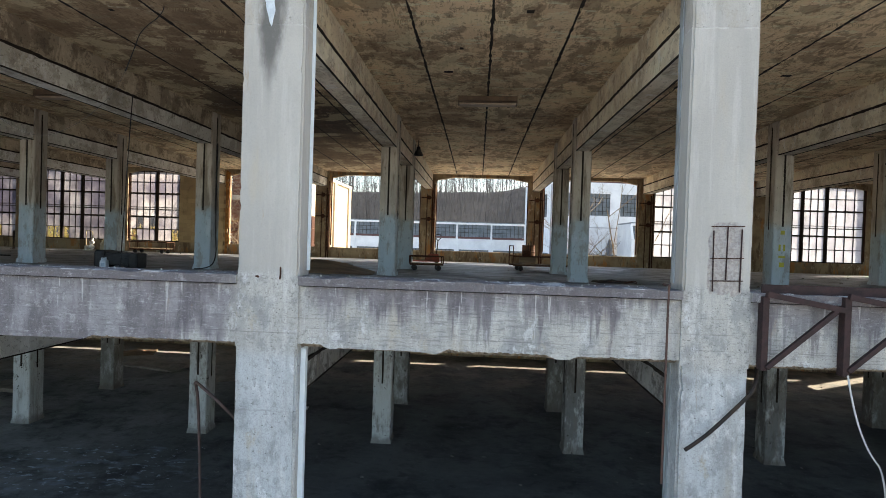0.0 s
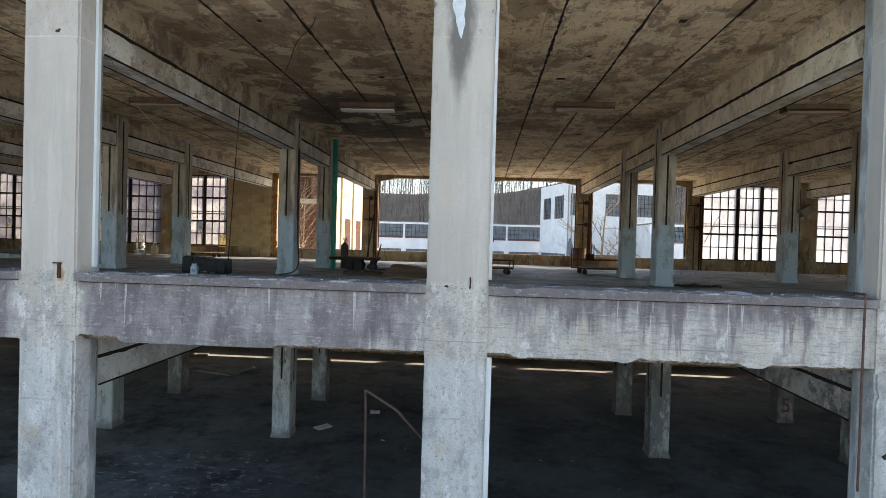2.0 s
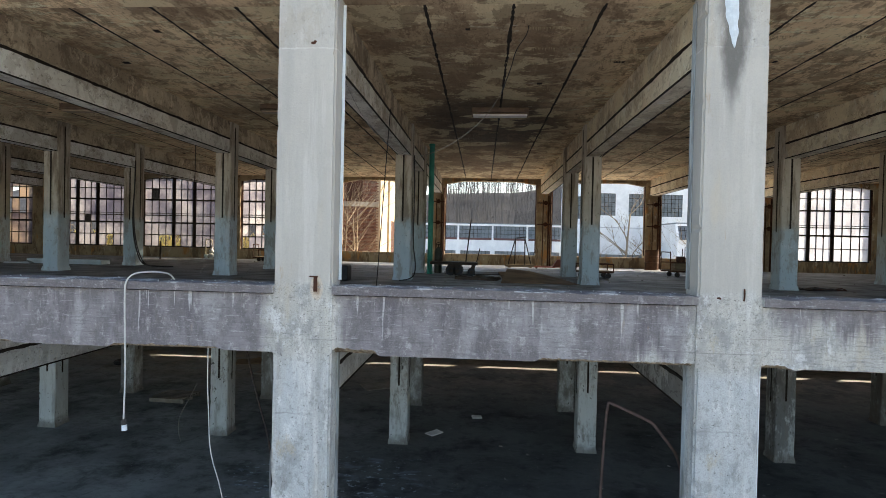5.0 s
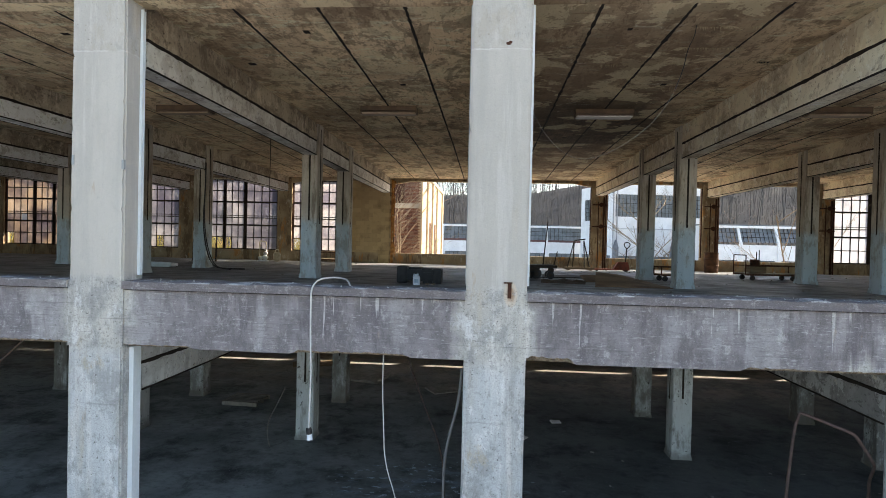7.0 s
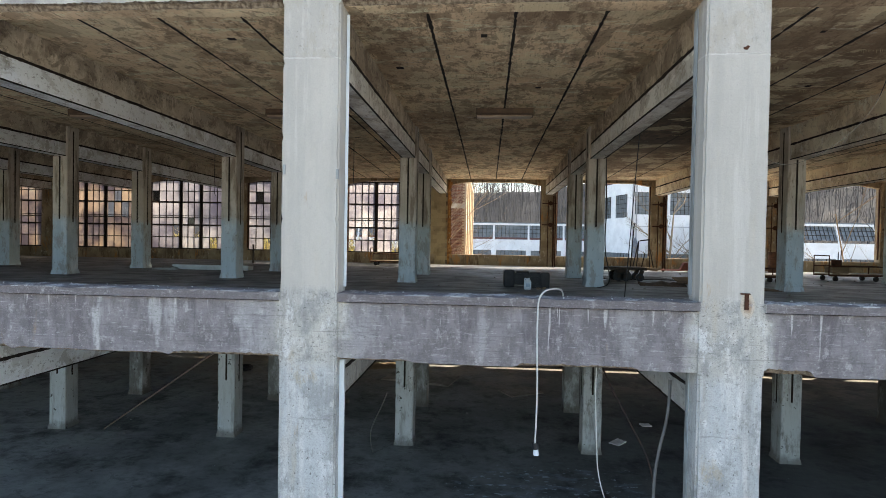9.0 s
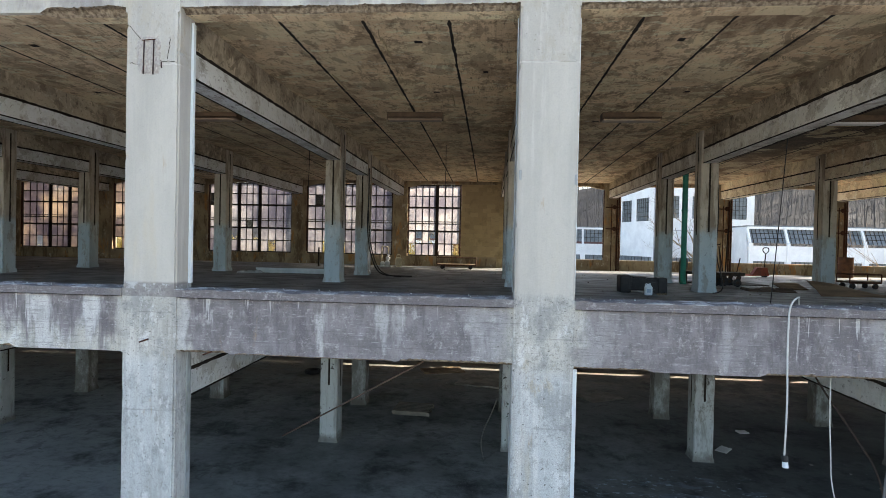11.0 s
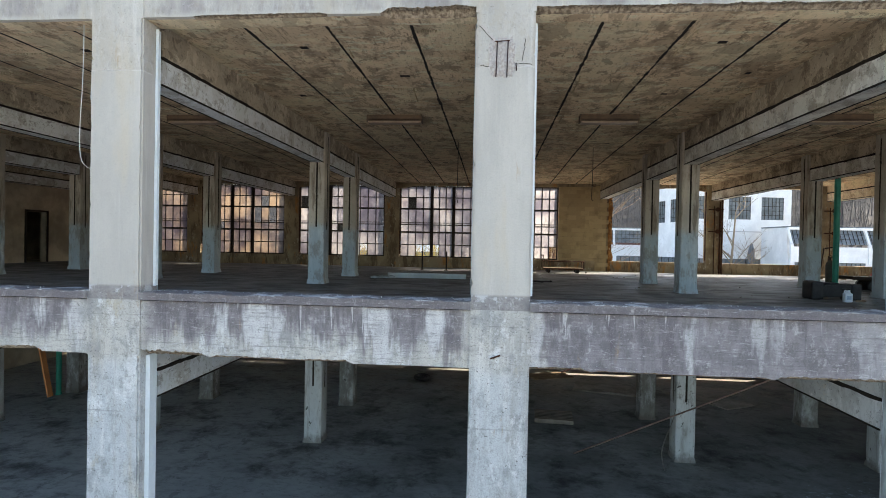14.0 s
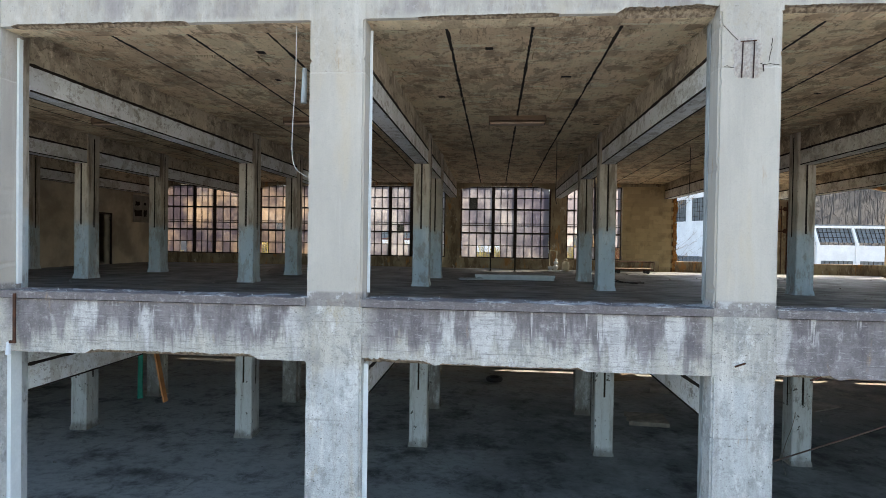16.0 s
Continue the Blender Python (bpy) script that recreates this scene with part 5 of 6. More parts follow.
low_wing(Vector((-41.1, 85.0, 0)), Vector((10.2, 85.0, 0)), 3.8, 0.25, "long low white wing with a ribbon of dark windows", 5.7, True, 2.05, 4.0)
low_wing(Vector((22.2, 66.0, 0)), Vector((68.2, 66.0, 0)), 3.75, 0.9, "long low white wing with sloping wired glazing", 4.6, False, 1.85, 8.0)

# brick building close behind
brick = thing("brick_building", "red brick building with pale sunlit pilasters", "building", "", (0, 0, 0))
BX, BY0, BY1, BTOP = -9.3, 27.0, 43.0, 5.3
g = bmesh.new()
box(g, BX - 3.6, BX - 0.14, BY0 + 0.14, BY1, LOW, BTOP)
part("core", g, plain("mortar", (0.42, 0.37, 0.30), (0.32, 0.27, 0.22), 5.0, 0.95), brick)
verts, faces = [], []


def brick_box(x0, x1, y0, y1, z0, z1):
    n = len(verts)
    verts.extend([(x0, y0, z0), (x1, y0, z0), (x1, y1, z0), (x0, y1, z0), (x0, y0, z1), (x1, y0, z1), (x1, y1, z1), (x0, y1, z1)])
    faces.extend([tuple(n + i for i in f) for f in ((0, 1, 5, 4), (1, 2, 6, 5), (2, 3, 7, 6), (3, 0, 4, 7), (4, 5, 6, 7))])


rb = random.Random(2)
for row in range(int((BTOP - 0.2 + 1.2) / 0.085)):
    z = -1.2 + row * 0.085
    off = 0.0 if row % 2 else 0.12
    for i in range(15):
        x1 = BX - off - i * 0.24
        brick_box(x1 - 0.228, x1, BY0 + rb.uniform(0, 0.012), BY0 + 0.16, z, z + 0.073)
me = bpy.data.meshes.new("bricks")
me.from_pydata(verts, [], faces)
me.materials.append(BRICK)
ob = new("bricks", me)
ob.parent = brick
tagged(ob, "coursed red bricks", kind="stuff")
# The side face and its pilasters are coloured pale for the sun on them.
for y in (BY0 + 0.05, 30.4, 33.8, 37.3, 42.1):
    part("pilaster", boxed(BX - 0.15, BX + 0.12, y, y + 0.85, LOW, BTOP + 0.02), plain("sunlit_pilaster_tone", (0.50, 0.40, 0.27), (0.40, 0.30, 0.2), 2.0), brick, "pale pilaster, sunlight put into its colour")
for y in (31.6, 35.0):
    part("door", boxed(BX + 0.004, BX + 0.05, y, y + 1.6, LOW, 2.4), RUST, brick, "brown boarded door")
part("side_wall", boxed(BX - 0.14, BX, BY0 + 0.9, BY1 - 0.9, LOW, BTOP + 0.01), plain("sunlit_side_tone", (0.62, 0.52, 0.36), (0.50, 0.41, 0.28), 1.2), brick, "pale side wall, sunlight put into its colour")
part("parapet", boxed(BX - 3.7, BX + 0.14, BY0 - 0.05, BY1 + 0.1, BTOP + 0.02, BTOP + 0.25), PLASTER, brick)
part("stone_band", boxed(BX - 3.62, BX + 0.02, BY0 - 0.03, BY0 + 0.1, 3.1, 3.4), PLASTER, brick)
for x in (-11.3,):
    part("blind_window", boxed(x, x + 1.0, BY0 - 0.04, BY0 + 0.1, 3.42, 4.8), RUST, brick)

# ---- front: cables, rods, brackets, scars ----
hose = thing("hanging_cable", "grey-white cable hung over the concrete sill, plug at its end", "cable", "", (0, 0, 0))
cable("lead", [(-6.75, 0.95, 0.012), (-6.82, 0.6, 0.02), (-6.86, 0.46, 0.25), (-6.9, 0.40, 0.5), (-6.96, 0.28, 0.545), (-7.06, 0.1, 0.56), (-7.18, -0.02, 0.54), (-7.245, -0.06, 0.44), (-7.25, -0.06, 0.25), (-7.25, -0.05, -0.1), (-7.23, -0.05, -0.7), (-7.25, -0.05, -1.27)], 0.0105, CABLEW, hose)
hose.location = (0.03, -0.08, 0.05)
g = bmesh.new()
bar(g, (-7.25, -0.05, -1.26), (-7.24, -0.05, -1.33), 0.034, 10)
part("collar", g, BLACKPL, hose)
g = bmesh.new()
bar(g, (-7.24, -0.05, -1.33), (-7.235, -0.05, -1.40), 0.03, 10, 0.034)
part("plug", g, WHITEPL, hose, "white plug")
tagged(cable("hanging_cable", [(-6.42, 0.4, -0.25), (-6.43, 0.4, -0.8), (-6.40, 0.4, -1.3), (-6.38, 0.4, -1.8), (-6.2, 0.4, -2.3), (-6.1, 0.45, -3.2), (-6.0, 0.6, -4.2), (-5.5, 0.8, -4.38), (-5.3, 0.9, -3.4)], 0.008, CABLEW), "thin white cable hanging into the lower floor", "cable")
tagged(cable("hanging_cable", [(-6.3, 1.2, -0.3), (-6.2, 1.1, -0.6), (-5.9, 0.8, -1.2), (-5.62, 0.6, -1.75), (-5.6, 0.6, -2.6), (-5.6, 0.7, -4.41)], 0.013, STEEL), "dark cable hanging into the lower floor", "cable")
tagged(cable("hanging_cable", [(-5.42, 0.7, -0.6), (-5.43, 0.65, -1.0), (-5.60, 0.6, -1.6), (-5.64, 0.6, -2.2), (-5.55, 0.6, -4.41)], 0.02, plain("grey_conduit", (0.2, 0.2, 0.2), (0.14, 0.14, 0.14))), "grey flexible conduit hanging beside the column", "cable")

rail = thing("bent_rail", "bent rusty handrail pipe standing on the lower floor", "rail", "", (-1.21, 0.9, LOW))
cable("pipe", [(0, 0, 0), (0.0, -0.02, 1.6), (0.02, -0.2, 3.2), (0.03, -0.3, 3.44), (0.03, -0.31, 3.46), (0.06, -0.32, 3.46), (0.45, -0.6, 3.34), (0.50, -0.61, 3.31), (0.55, -0.60, 3.25), (0.79, -0.5, 2.96), (0.86, -0.42, 2.86), (1.02, -0.1, 2.6), (1.08, 0.0, 2.45), (1.08, 0.02, 1.2), (1.08, 0.02, 0.0)], 0.019, plain("old_pipe", (0.105, 0.07, 0.062), (0.06, 0.042, 0.038), 9.0, 0.8), rail)

g = bmesh.new()
bar(g, (4.48, -0.06, 0.56), (4.475, -0.06, -1.62), 0.013)
bar(g, (4.48, -0.07, 0.55), (4.48, 0.12, 0.55), 0.014)
tagged(part("hanging_rod", g, plain("rod_rust", (0.12, 0.065, 0.05), (0.06, 0.04, 0.035), 9.0)), "thin rusty rod hanging from the concrete sill", "rod").location.y = -0.06
tagged(cable("bent_bar", [(5.62, 0.3, -0.35), (5.45, -0.1, -0.5), (5.25, -0.13, -0.7), (5.0, -0.14, -0.96), (4.85, -0.14, -1.1), (4.69, -0.14, -1.22)], 0.022, STEEL), "dark bent reinforcing bar across the column", "bar").location.y = -0.04

MAROON = plain("maroon_steel", (0.062, 0.034, 0.032), (0.035, 0.024, 0.022), 12.0, 0.75, 0.2, 0.4)
rack = thing("steel_bracket", "rusty welded steel bracket frame on the beam face", "bracket", "", (0, -0.085, 0))
for x, z0, z1 in ((5.48, -0.32, 0.47), (6.32, -0.35, 0.49), (7.16, -0.35, 0.49)):
    part("upright", boxed(x - 0.034, x + 0.034, -0.10, 0.006, z0, z1, bevel=0.006), MAROON, rack)
for a in (5.5, 6.34):
    g = bmesh.new()
    beamlet(g, (a, -0.10, -0.29), (a + 0.70, -0.10, 0.34), 0.045, 0.05)
    part("brace", g, MAROON, rack)
    g = bmesh.new()
    beamlet(g, (a - 0.02, -0.10, 0.50), (a + 0.78, -0.10, 0.355), 0.05, 0.06)
    part("top_bar", g, MAROON, rack)
g = bmesh.new()
beamlet(g, (5.5, 0.05, 0.525), (8.0, 0.05, 0.525), 0.03, 0.14)
part("rail", g, MAROON, rack)
tagged(cable("hanging_cable", [(6.33, -0.2, -0.33), (6.36, -0.2, -0.5), (6.45, -0.2, -0.85), (6.58, -0.2, -1.15), (6.75, -0.2, -1.35), (6.9, -0.1, -2.4), (6.95, 0.0, -4.40)], 0.010, CABLEW), "grey cable hanging from the steel bracket", "cable")
dp = thing("rusty_post", "orange-rusted square steel post standing by the front", "post", "", (6.86, -0.3, LOW))
part("post_shaft", boxed(-0.09, 0.09, -0.09, 0.09, 0, 3.35, bevel=0.012), plain("orange_rust", (0.34, 0.16, 0.05), (0.20, 0.09, 0.04), 9.0), dp)
part("foot_plate", boxed(-0.16, 0.16, -0.16, 0.16, 0, 0.015), RUST, dp)


def scar(x, z, w, h, bars, ties, seed, spread=(0.64, 0.56)):
    """A shallow spalled window in a column face with its reinforcement bare."""
    s = thing("exposed_rebar", "rusty reinforcing bars bared by spalled concrete", "rebar", "bared rebar", (x, -0.09, z))
    bm = bmesh.new()
    rn = random.Random(seed)
    n, rows = 14, []
    for i in range(n + 1):
        row = []
        for j in range(n + 1):
            u, v = 2 * i / n - 1, 2 * j / n - 1
            q = max(0.0, 1 - (u ** 6 + v ** 6) ** (1 / 6) * (1.05 + 0.22 * noise.noise((u * 3 + seed, v * 3, 0))))
            d = 0.001 - (0.013 + 0.012 * noise.noise((u * 4, v * 6, seed)) + 0.008 * noise.noise((u * 11, v * 14, seed))) * min(1.0, q * 5)
            row.append(bm.verts.new((u * w * spread[0] * (1 + 0.25 * noise.noise((v * 3, seed, 1))), d, v * h * spread[1] * (1 + 0.12 * noise.noise((u * 3, seed, 5))))))
        rows.append(row)
    for i in range(n):
        for j in range(n):
            bm.faces.new((rows[i][j], rows[i + 1][j], rows[i + 1][j + 1], rows[i][j + 1]))
    part("broken_face", bm, plain("spalled_face", (0.62, 0.575, 0.53), (0.42, 0.37, 0.335), 34.0, 0.95, bump=1.0), s)
    for f, a, b in bars:
        g = bmesh.new()
        bar(g, (f * w, -0.018, a * h), (f * w + rn.uniform(-0.01, 0.01), -0.018, b * h), 0.0075, 6)
        part("bar", g, MAROON, s)
    for f in ties:
        g = bmesh.new()
        bar(g, (-w / 2 - 0.02, -0.022, f * h), (w / 2 + 0.03, -0.022, f * h + 0.01), 0.006, 6)
        part("tie", g, RUST, s)


scar(5.08, 0.86, 0.30, 0.72, ((-0.45, -0.5, 0.42), (0.0, -0.32, 0.5), (0.5, -0.5, 0.45)), (0.48, 0.0, -0.34), 1)
scar(-15.045, 3.47, 0.13, 0.40, ((-0.5, -0.6, 0.45), (0.5, -0.62, 0.47), (1.4, -0.42, -0.22)), (0.46,), 2, (1.25, 0.62))
crack_rnd = random.Random(12)
for start, end in (((-14.93, 3.40), (-14.67, 3.38)), ((-15.12, 3.64), (-15.32, 3.86)), ((-15.30, 3.37), (-15.12, 3.36)), ((-14.80, 3.42), (-14.76, 3.70))):
    g = bmesh.new()
    last = Vector((*start, 0))
    for i in range(1, 8):
        p = Vector((*start, 0)).lerp(Vector((*end, 0)), i / 7) + Vector((crack_rnd.uniform(-0.012, 0.012), crack_rnd.uniform(-0.012, 0.012), 0))
        beamlet(g, (last.x, -0.0905, last.y), (p.x, -0.0905, p.y), 0.006, 0.006)
        last = p
    tagged(part("concrete_crack", g, GAP), "thin dark crack in the column head", "crack")
for x, z, a in ((-15.05, -0.17, 25), (-14.2, -0.3, 10)):
    g = bmesh.new()
    bar(g, (-0.06, -0.02, -0.02), (0.06, -0.02, 0.025), 0.011, 6)
    ob = part("stub_bar", g, RUST)
    ob.location = (x, -0.088, z)
    tagged(ob, "short rusty bar stub in the concrete", "bar")
pl = thing("rust_plate", "small rusted anchor plate at the column foot", "plate", "", (-4.845, -0.09, 0.52))
part("plate_face", boxed(-0.022, 0.022, -0.012, 0.004, -0.09, 0.09), RUST, pl)
part("lip", boxed(-0.07, 0.03, -0.03, 0.004, 0.085, 0.10), RUST, pl)
for x, z in ((-9.66, 1.95), (-10.32, 2.0)):
    tagged(part("clip", boxed(x - 0.015, x + 0.015, -0.10, -0.06, z - 0.06, z + 0.06), OLDSTRIP), "pale metal clip on the column face", "clip")

hook = thing("bar_hook", "short rusty bar hook at the column foot", "bar", "", (0.15, -0.09, 0.46))
cable("hook_bar", [(0.0, -0.012, 0.14), (0.005, -0.014, 0.08), (0.0, -0.014, 0.02), (-0.005, -0.014, 0.0)], 0.009, RUST, hook)
for x, z, r in ((-0.12, 0.485, 0.018), (-4.92, 3.42, 0.022), (-4.90, 3.44, 0.015)):
    g = bmesh.new()
    bmesh.ops.create_icosphere(g, subdivisions=2, radius=r, matrix=Matrix.Diagonal((1.5, 0.25, 0.8, 1)))
    for v in g.verts:
        v.co += v.co.normalized() * r * 0.5 * noise.noise(v.co * 60)
    ob = part("rust_spot", g, RUST)
    ob.location = (x, -0.09, z)
    tagged(ob, "small rusty pit in the concrete face", "rust pit")

# lime run at the head of one column
g = bmesh.new()
rn = random.Random(8)
N = 26
left, right = [], []
for i in range(N):
    f = i / (N - 1)
    z = 4.0 - f * 0.66
    w = 0.075 * (1 - f ** 3) + 0.015 * noise.noise((z * 9, 2, 0))
    c = -0.085 + 0.05 * f + 0.02 * noise.noise((z * 5, 7, 0))
    left.append(g.verts.new((c - w, -0.003, z)))
    right.append(g.verts.new((c + w, -0.003, z)))
mids = [g.verts.new(((a.co.x + b.co.x) / 2, -0.014, a.co.z)) for a, b in zip(left, right)]
for i in range(N - 1):
    g.faces.new((left[i], mids[i], mids[i + 1], left[i + 1]))
    g.faces.new((mids[i], right[i], right[i + 1], mids[i + 1]))
tagged(part("lime_run", g, LIME), "white lime crust run down the column head", "lime crust").location.y = -0.088

# small conduit box and wire by the far column
bx = thing("conduit_box", "pale dented sheet-metal conduit sleeve beside the column", "conduit", "", (-20.60, 0.2, 3.05))
g = bmesh.new()
bar(g, (0.07, 0, 0), (0.08, 0, 0.46), 0.04, 10, 0.03)
part("sleeve", g, OLDSTRIP, bx)
tagged(cable("hanging_wire", [(-20.60, 0.1, 4.04), (-20.60, 0.1, 3.4), (-20.64, 0.1, 2.8), (-20.65, 0.1, 2.3), (-20.58, 0.12, 2.12), (-20.42, 0.25, 2.05)], 0.006, CABLEW), "thin pale wire hanging in the open bay", "wire")

strap = thing("rusty_strap", "rusty flat steel strap with a white insulator on the sill", "strap", "", (-24.36, -0.09, 0.0))
part("flat", boxed(-0.02, 0.02, -0.055, -0.036, -0.17, 0.46, bevel=0.004), RUST, strap)
part("hook", boxed(-0.07, 0.02, -0.06, -0.03, -0.21, -0.17, bevel=0.006), RUST, strap)
g = bmesh.new()
bar(g, (-0.085, -0.045, -0.36), (-0.085, -0.045, -0.19), 0.035, 12, 0.022)
part("insulator", g, WHITEPL, strap, "white ceramic insulator")

# loose chips of concrete along the sill
g = bmesh.new()
rn = random.Random(21)
for i in range(260):
    x, y = rn.uniform(-30, 12), rn.uniform(0.02, 0.33)
    if abs((x + 2.5) % 5 - 2.5) < 0.42:
        continue
    s = rn.uniform(0.004, 0.013)
    m = pose(x, y, 0.50, rn.uniform(0, 90), rn.uniform(0, 90), rn.uniform(0, 180))
    bmesh.ops.create_icosphere(g, subdivisions=1, radius=s, matrix=m @ Matrix.Diagonal((1.6, 1, 0.6, 1)))
tagged(part("concrete_chips", g, plain("chip_white", (0.66, 0.66, 0.63), (0.42, 0.42, 0.40), 12.0)), "pale concrete chips lying on the sill", "rubble", kind="stuff")
g = bmesh.new()
for i in range(900):
    x, y, z = rn.uniform(-34, 20), rn.uniform(0.6, 19.2), rn.choice((0.0, 0.0, LOW))
    s = rn.uniform(0.008, 0.03)
    m = pose(x, y, z + s * 0.3, rn.uniform(0, 40), rn.uniform(0, 40), rn.uniform(0, 180))
    bmesh.ops.create_icosphere(g, subdivisions=1, radius=s, matrix=m @ Matrix.Diagonal((2.2, 1.2, 0.5, 1)))
tagged(part("floor_debris", g, plain("debris_grey", (0.34, 0.33, 0.31), (0.16, 0.15, 0.14), 12.0)), "scattered grit and small debris on the floors", "debris", kind="stuff")

# ---- upper floor: things ----
# black tub with a folded lid, and a jug
tub = thing("plastic_box", "black moulded plastic utility box on the floor", "box", "", (-6.83, 7.46, 0))
part("body", boxed(-0.34, 0.36, -0.19, 0.2, 0.07, 0.37, bevel=0.03), BLACKPL, tub)
part("end_panel", boxed(-0.58, -0.30, -0.24, 0.24, 0.0, 0.45, bevel=0.07), BLACKPL, tub)
part("end_panel", boxed(0.34, 0.57, -0.22, 0.22, 0.0, 0.40, bevel=0.05), BLACKPL, tub)
part("lid", boxed(-0.27, 0.05, -0.21, 0.22, 0.36, 0.42, bevel=0.025), BLACKPL, tub)
part("lid", boxed(0.07, 0.33, -0.2, 0.21, 0.355, 0.395, bevel=0.018), BLACKPL, tub)
for x in (0.16, 0.28):
    g = bmesh.new()
    bar(g, (x, -0.23, 0.06), (x, -0.17, 0.06), 0.06, 14)
    part("wheel", g, BLACKPL, tub)
part("grip", boxed(0.10, 0.30, -0.23, -0.19, 0.25, 0.29, bevel=0.01), BLACKPL, tub)

jug = thing("jug", "white plastic jug with a moulded handle", "jug", "", (-6.84, 6.83, 0))
bm = boxed(-0.085, 0.085, -0.06, 0.06, 0, 0.21, bevel=0.022)
part("bottle", bm, WHITEPL, jug)
bm = bmesh.new()
bmesh.ops.create_cone(bm, cap_ends=True, segments=16, radius1=0.085, radius2=0.028, depth=0.07, matrix=pose(0.0, 0, 0.235) @ Matrix.Diagonal((1, 0.7, 1, 1)))
bar(bm, (0.03, 0, 0.25), (0.03, 0, 0.285), 0.024, 12)
part("shoulder", bm, WHITEPL, jug)
cable("handle", [(-0.02, 0, 0.26), (-0.06, 0, 0.275), (-0.078, 0, 0.24), (-0.072, 0, 0.17)], 0.012, WHITEPL, jug)
g = bmesh.new()
bar(g, (0.03, 0, 0.285), (0.03, 0, 0.31), 0.028, 12)
part("cap", g, BLACKPL, jug)
part("label", boxed(-0.05, 0.05, -0.064, -0.058, 0.06, 0.15), plain("label_blue", (0.30, 0.40, 0.52), (0.45, 0.52, 0.6), 20.0), jug, "faded blue paper label")
for x, y in ((-6.58, 6.86), (-6.44, 6.92)):
    g = bmesh.new()
    bmesh.ops.create_icosphere(g, subdivisions=2, radius=0.05, matrix=pose(0, 0, 0.028) @ Matrix.Diagonal((1.3, 0.9, 0.6, 1)))
    for v in g.verts:
        v.co += v.co.normalized() * 0.012 * noise.noise(v.co * 30)
    ob = part("rubble_lump", g, SPALL)
    ob.location = (x, y, 0)
    tagged(ob, "small grey lump of rubble on the floor", "rubble")


def wheel(x, y, r, w, parent, mat=BLACKPL):
    g = bmesh.new()
    bar(g, (x, y - w / 2, r), (x, y + w / 2, r), r, 16)
    wh = part("wheel", g, mat, parent)
    g = bmesh.new()
    bar(g, (x, y - w / 2 - 0.008, r), (x, y + w / 2 + 0.008, r), r * 0.45, 10)
    part("hub", g, STEEL, wh)
    return wh


trolley = thing("platform_trolley", "dark heavy platform trolley with iron wheels", "trolley", "", (-3.72, 10.9, 0))
part("deck", boxed(-0.74, 0.74, -0.4, 0.4, 0.34, 0.43, bevel=0.01), STEEL, trolley)
for x in (-0.1, 0.12, 0.55):
    for y in (-0.28, 0.28):
        wheel(x, y, 0.165 if x < 0.5 else 0.12, 0.08, trolley)
for y in (-0.28, 0.28):
    g = bmesh.new()
    beamlet(g, (0.55, y, 0.13), (0.62, y, 0.34), 0.05, 0.12)
    part("caster_fork", g, STEEL, trolley)
    part("axle_block", boxed(-0.2, 0.22, y - 0.06, y + 0.06, 0.24, 0.34), STEEL, trolley)
g = bmesh.new()
bar(g, (0.36, 0.1, 0.43), (0.50, 0.3, 1.80), 0.020)
part("pole", g, STEEL, trolley)
g = bmesh.new()
bar(g, (0.70, 0.1, 0.42), (0.80, 0.12, 0.86), 0.016)
part("pole", g, STEEL, trolley)
cyl = thing("gas_cylinder", "dark steel gas cylinder with a guard collar", "cylinder", "", (-4.32, 11.9, 0))
g = bmesh.new()
prof = ((0.0, 0.0), (0.12, 0.0), (0.13, 0.03), (0.13, 0.72), (0.11, 0.80), (0.06, 0.86), (0.045, 0.88))
rings = [[g.verts.new((r * math.cos(a), r * math.sin(a), z)) for a in (2 * math.pi * i / 16 for i in range(16))] for r, z in prof[1:]]
for a, b in zip(rings, rings[1:]):
    for i in range(16):
        g.faces.new((a[i], a[(i + 1) % 16], b[(i + 1) % 16], b[i]))
g.faces.new(rings[0][::-1]), g.faces.new(rings[-1])
part("tank", g, plain("dark_green_tank", (0.05, 0.055, 0.045), (0.085, 0.075, 0.055), 6.0, 0.6), cyl)
g = bmesh.new()
bar(g, (0, 0, 0.88), (0, 0, 0.98), 0.025)
bar(g, (-0.05, 0, 0.96), (0.05, 0, 0.96), 0.015)
part("valve", g, STEEL, cyl)
cable("collar", [(0.07, 0, 0.86), (0.08, 0, 1.0), (0.0, 0.02, 1.03), (-0.08, 0, 1.0), (-0.07, 0, 0.86)], 0.012, STEEL, cyl)


def pipe_stand(name, x, y, z0, z1, mat, label):
    t = thing(name, label, "pipe", "green pipes", (x, y, z0))
    g = bmesh.new()
    bar(g, (0, 0, 0), (0, 0, z1 - z0), 0.085, 14)
    part("pipe_run", g, mat, t)
    for z in (0.02, (z1 - z0) * 0.55, z1 - z0 - 0.06):
        g = bmesh.new()
        bar(g, (0, 0, z - 0.02), (0, 0, z + 0.04), 0.10, 14)
        part("coupling", g, mat, t)


pipe_stand("green_pipe", -4.54, 11.25, 0, CEIL, GREEN, "vertical green-painted pipe from floor to ceiling")
pipe_stand("green_pipe", -30.3, 11.3, LOW, -0.22, GREEN, "vertical green-painted pipe in the lower floor")

stand = thing("trestle", "tall dark steel trestle stand on a timber base", "trestle", "", (-1.22, 17.4, 0))
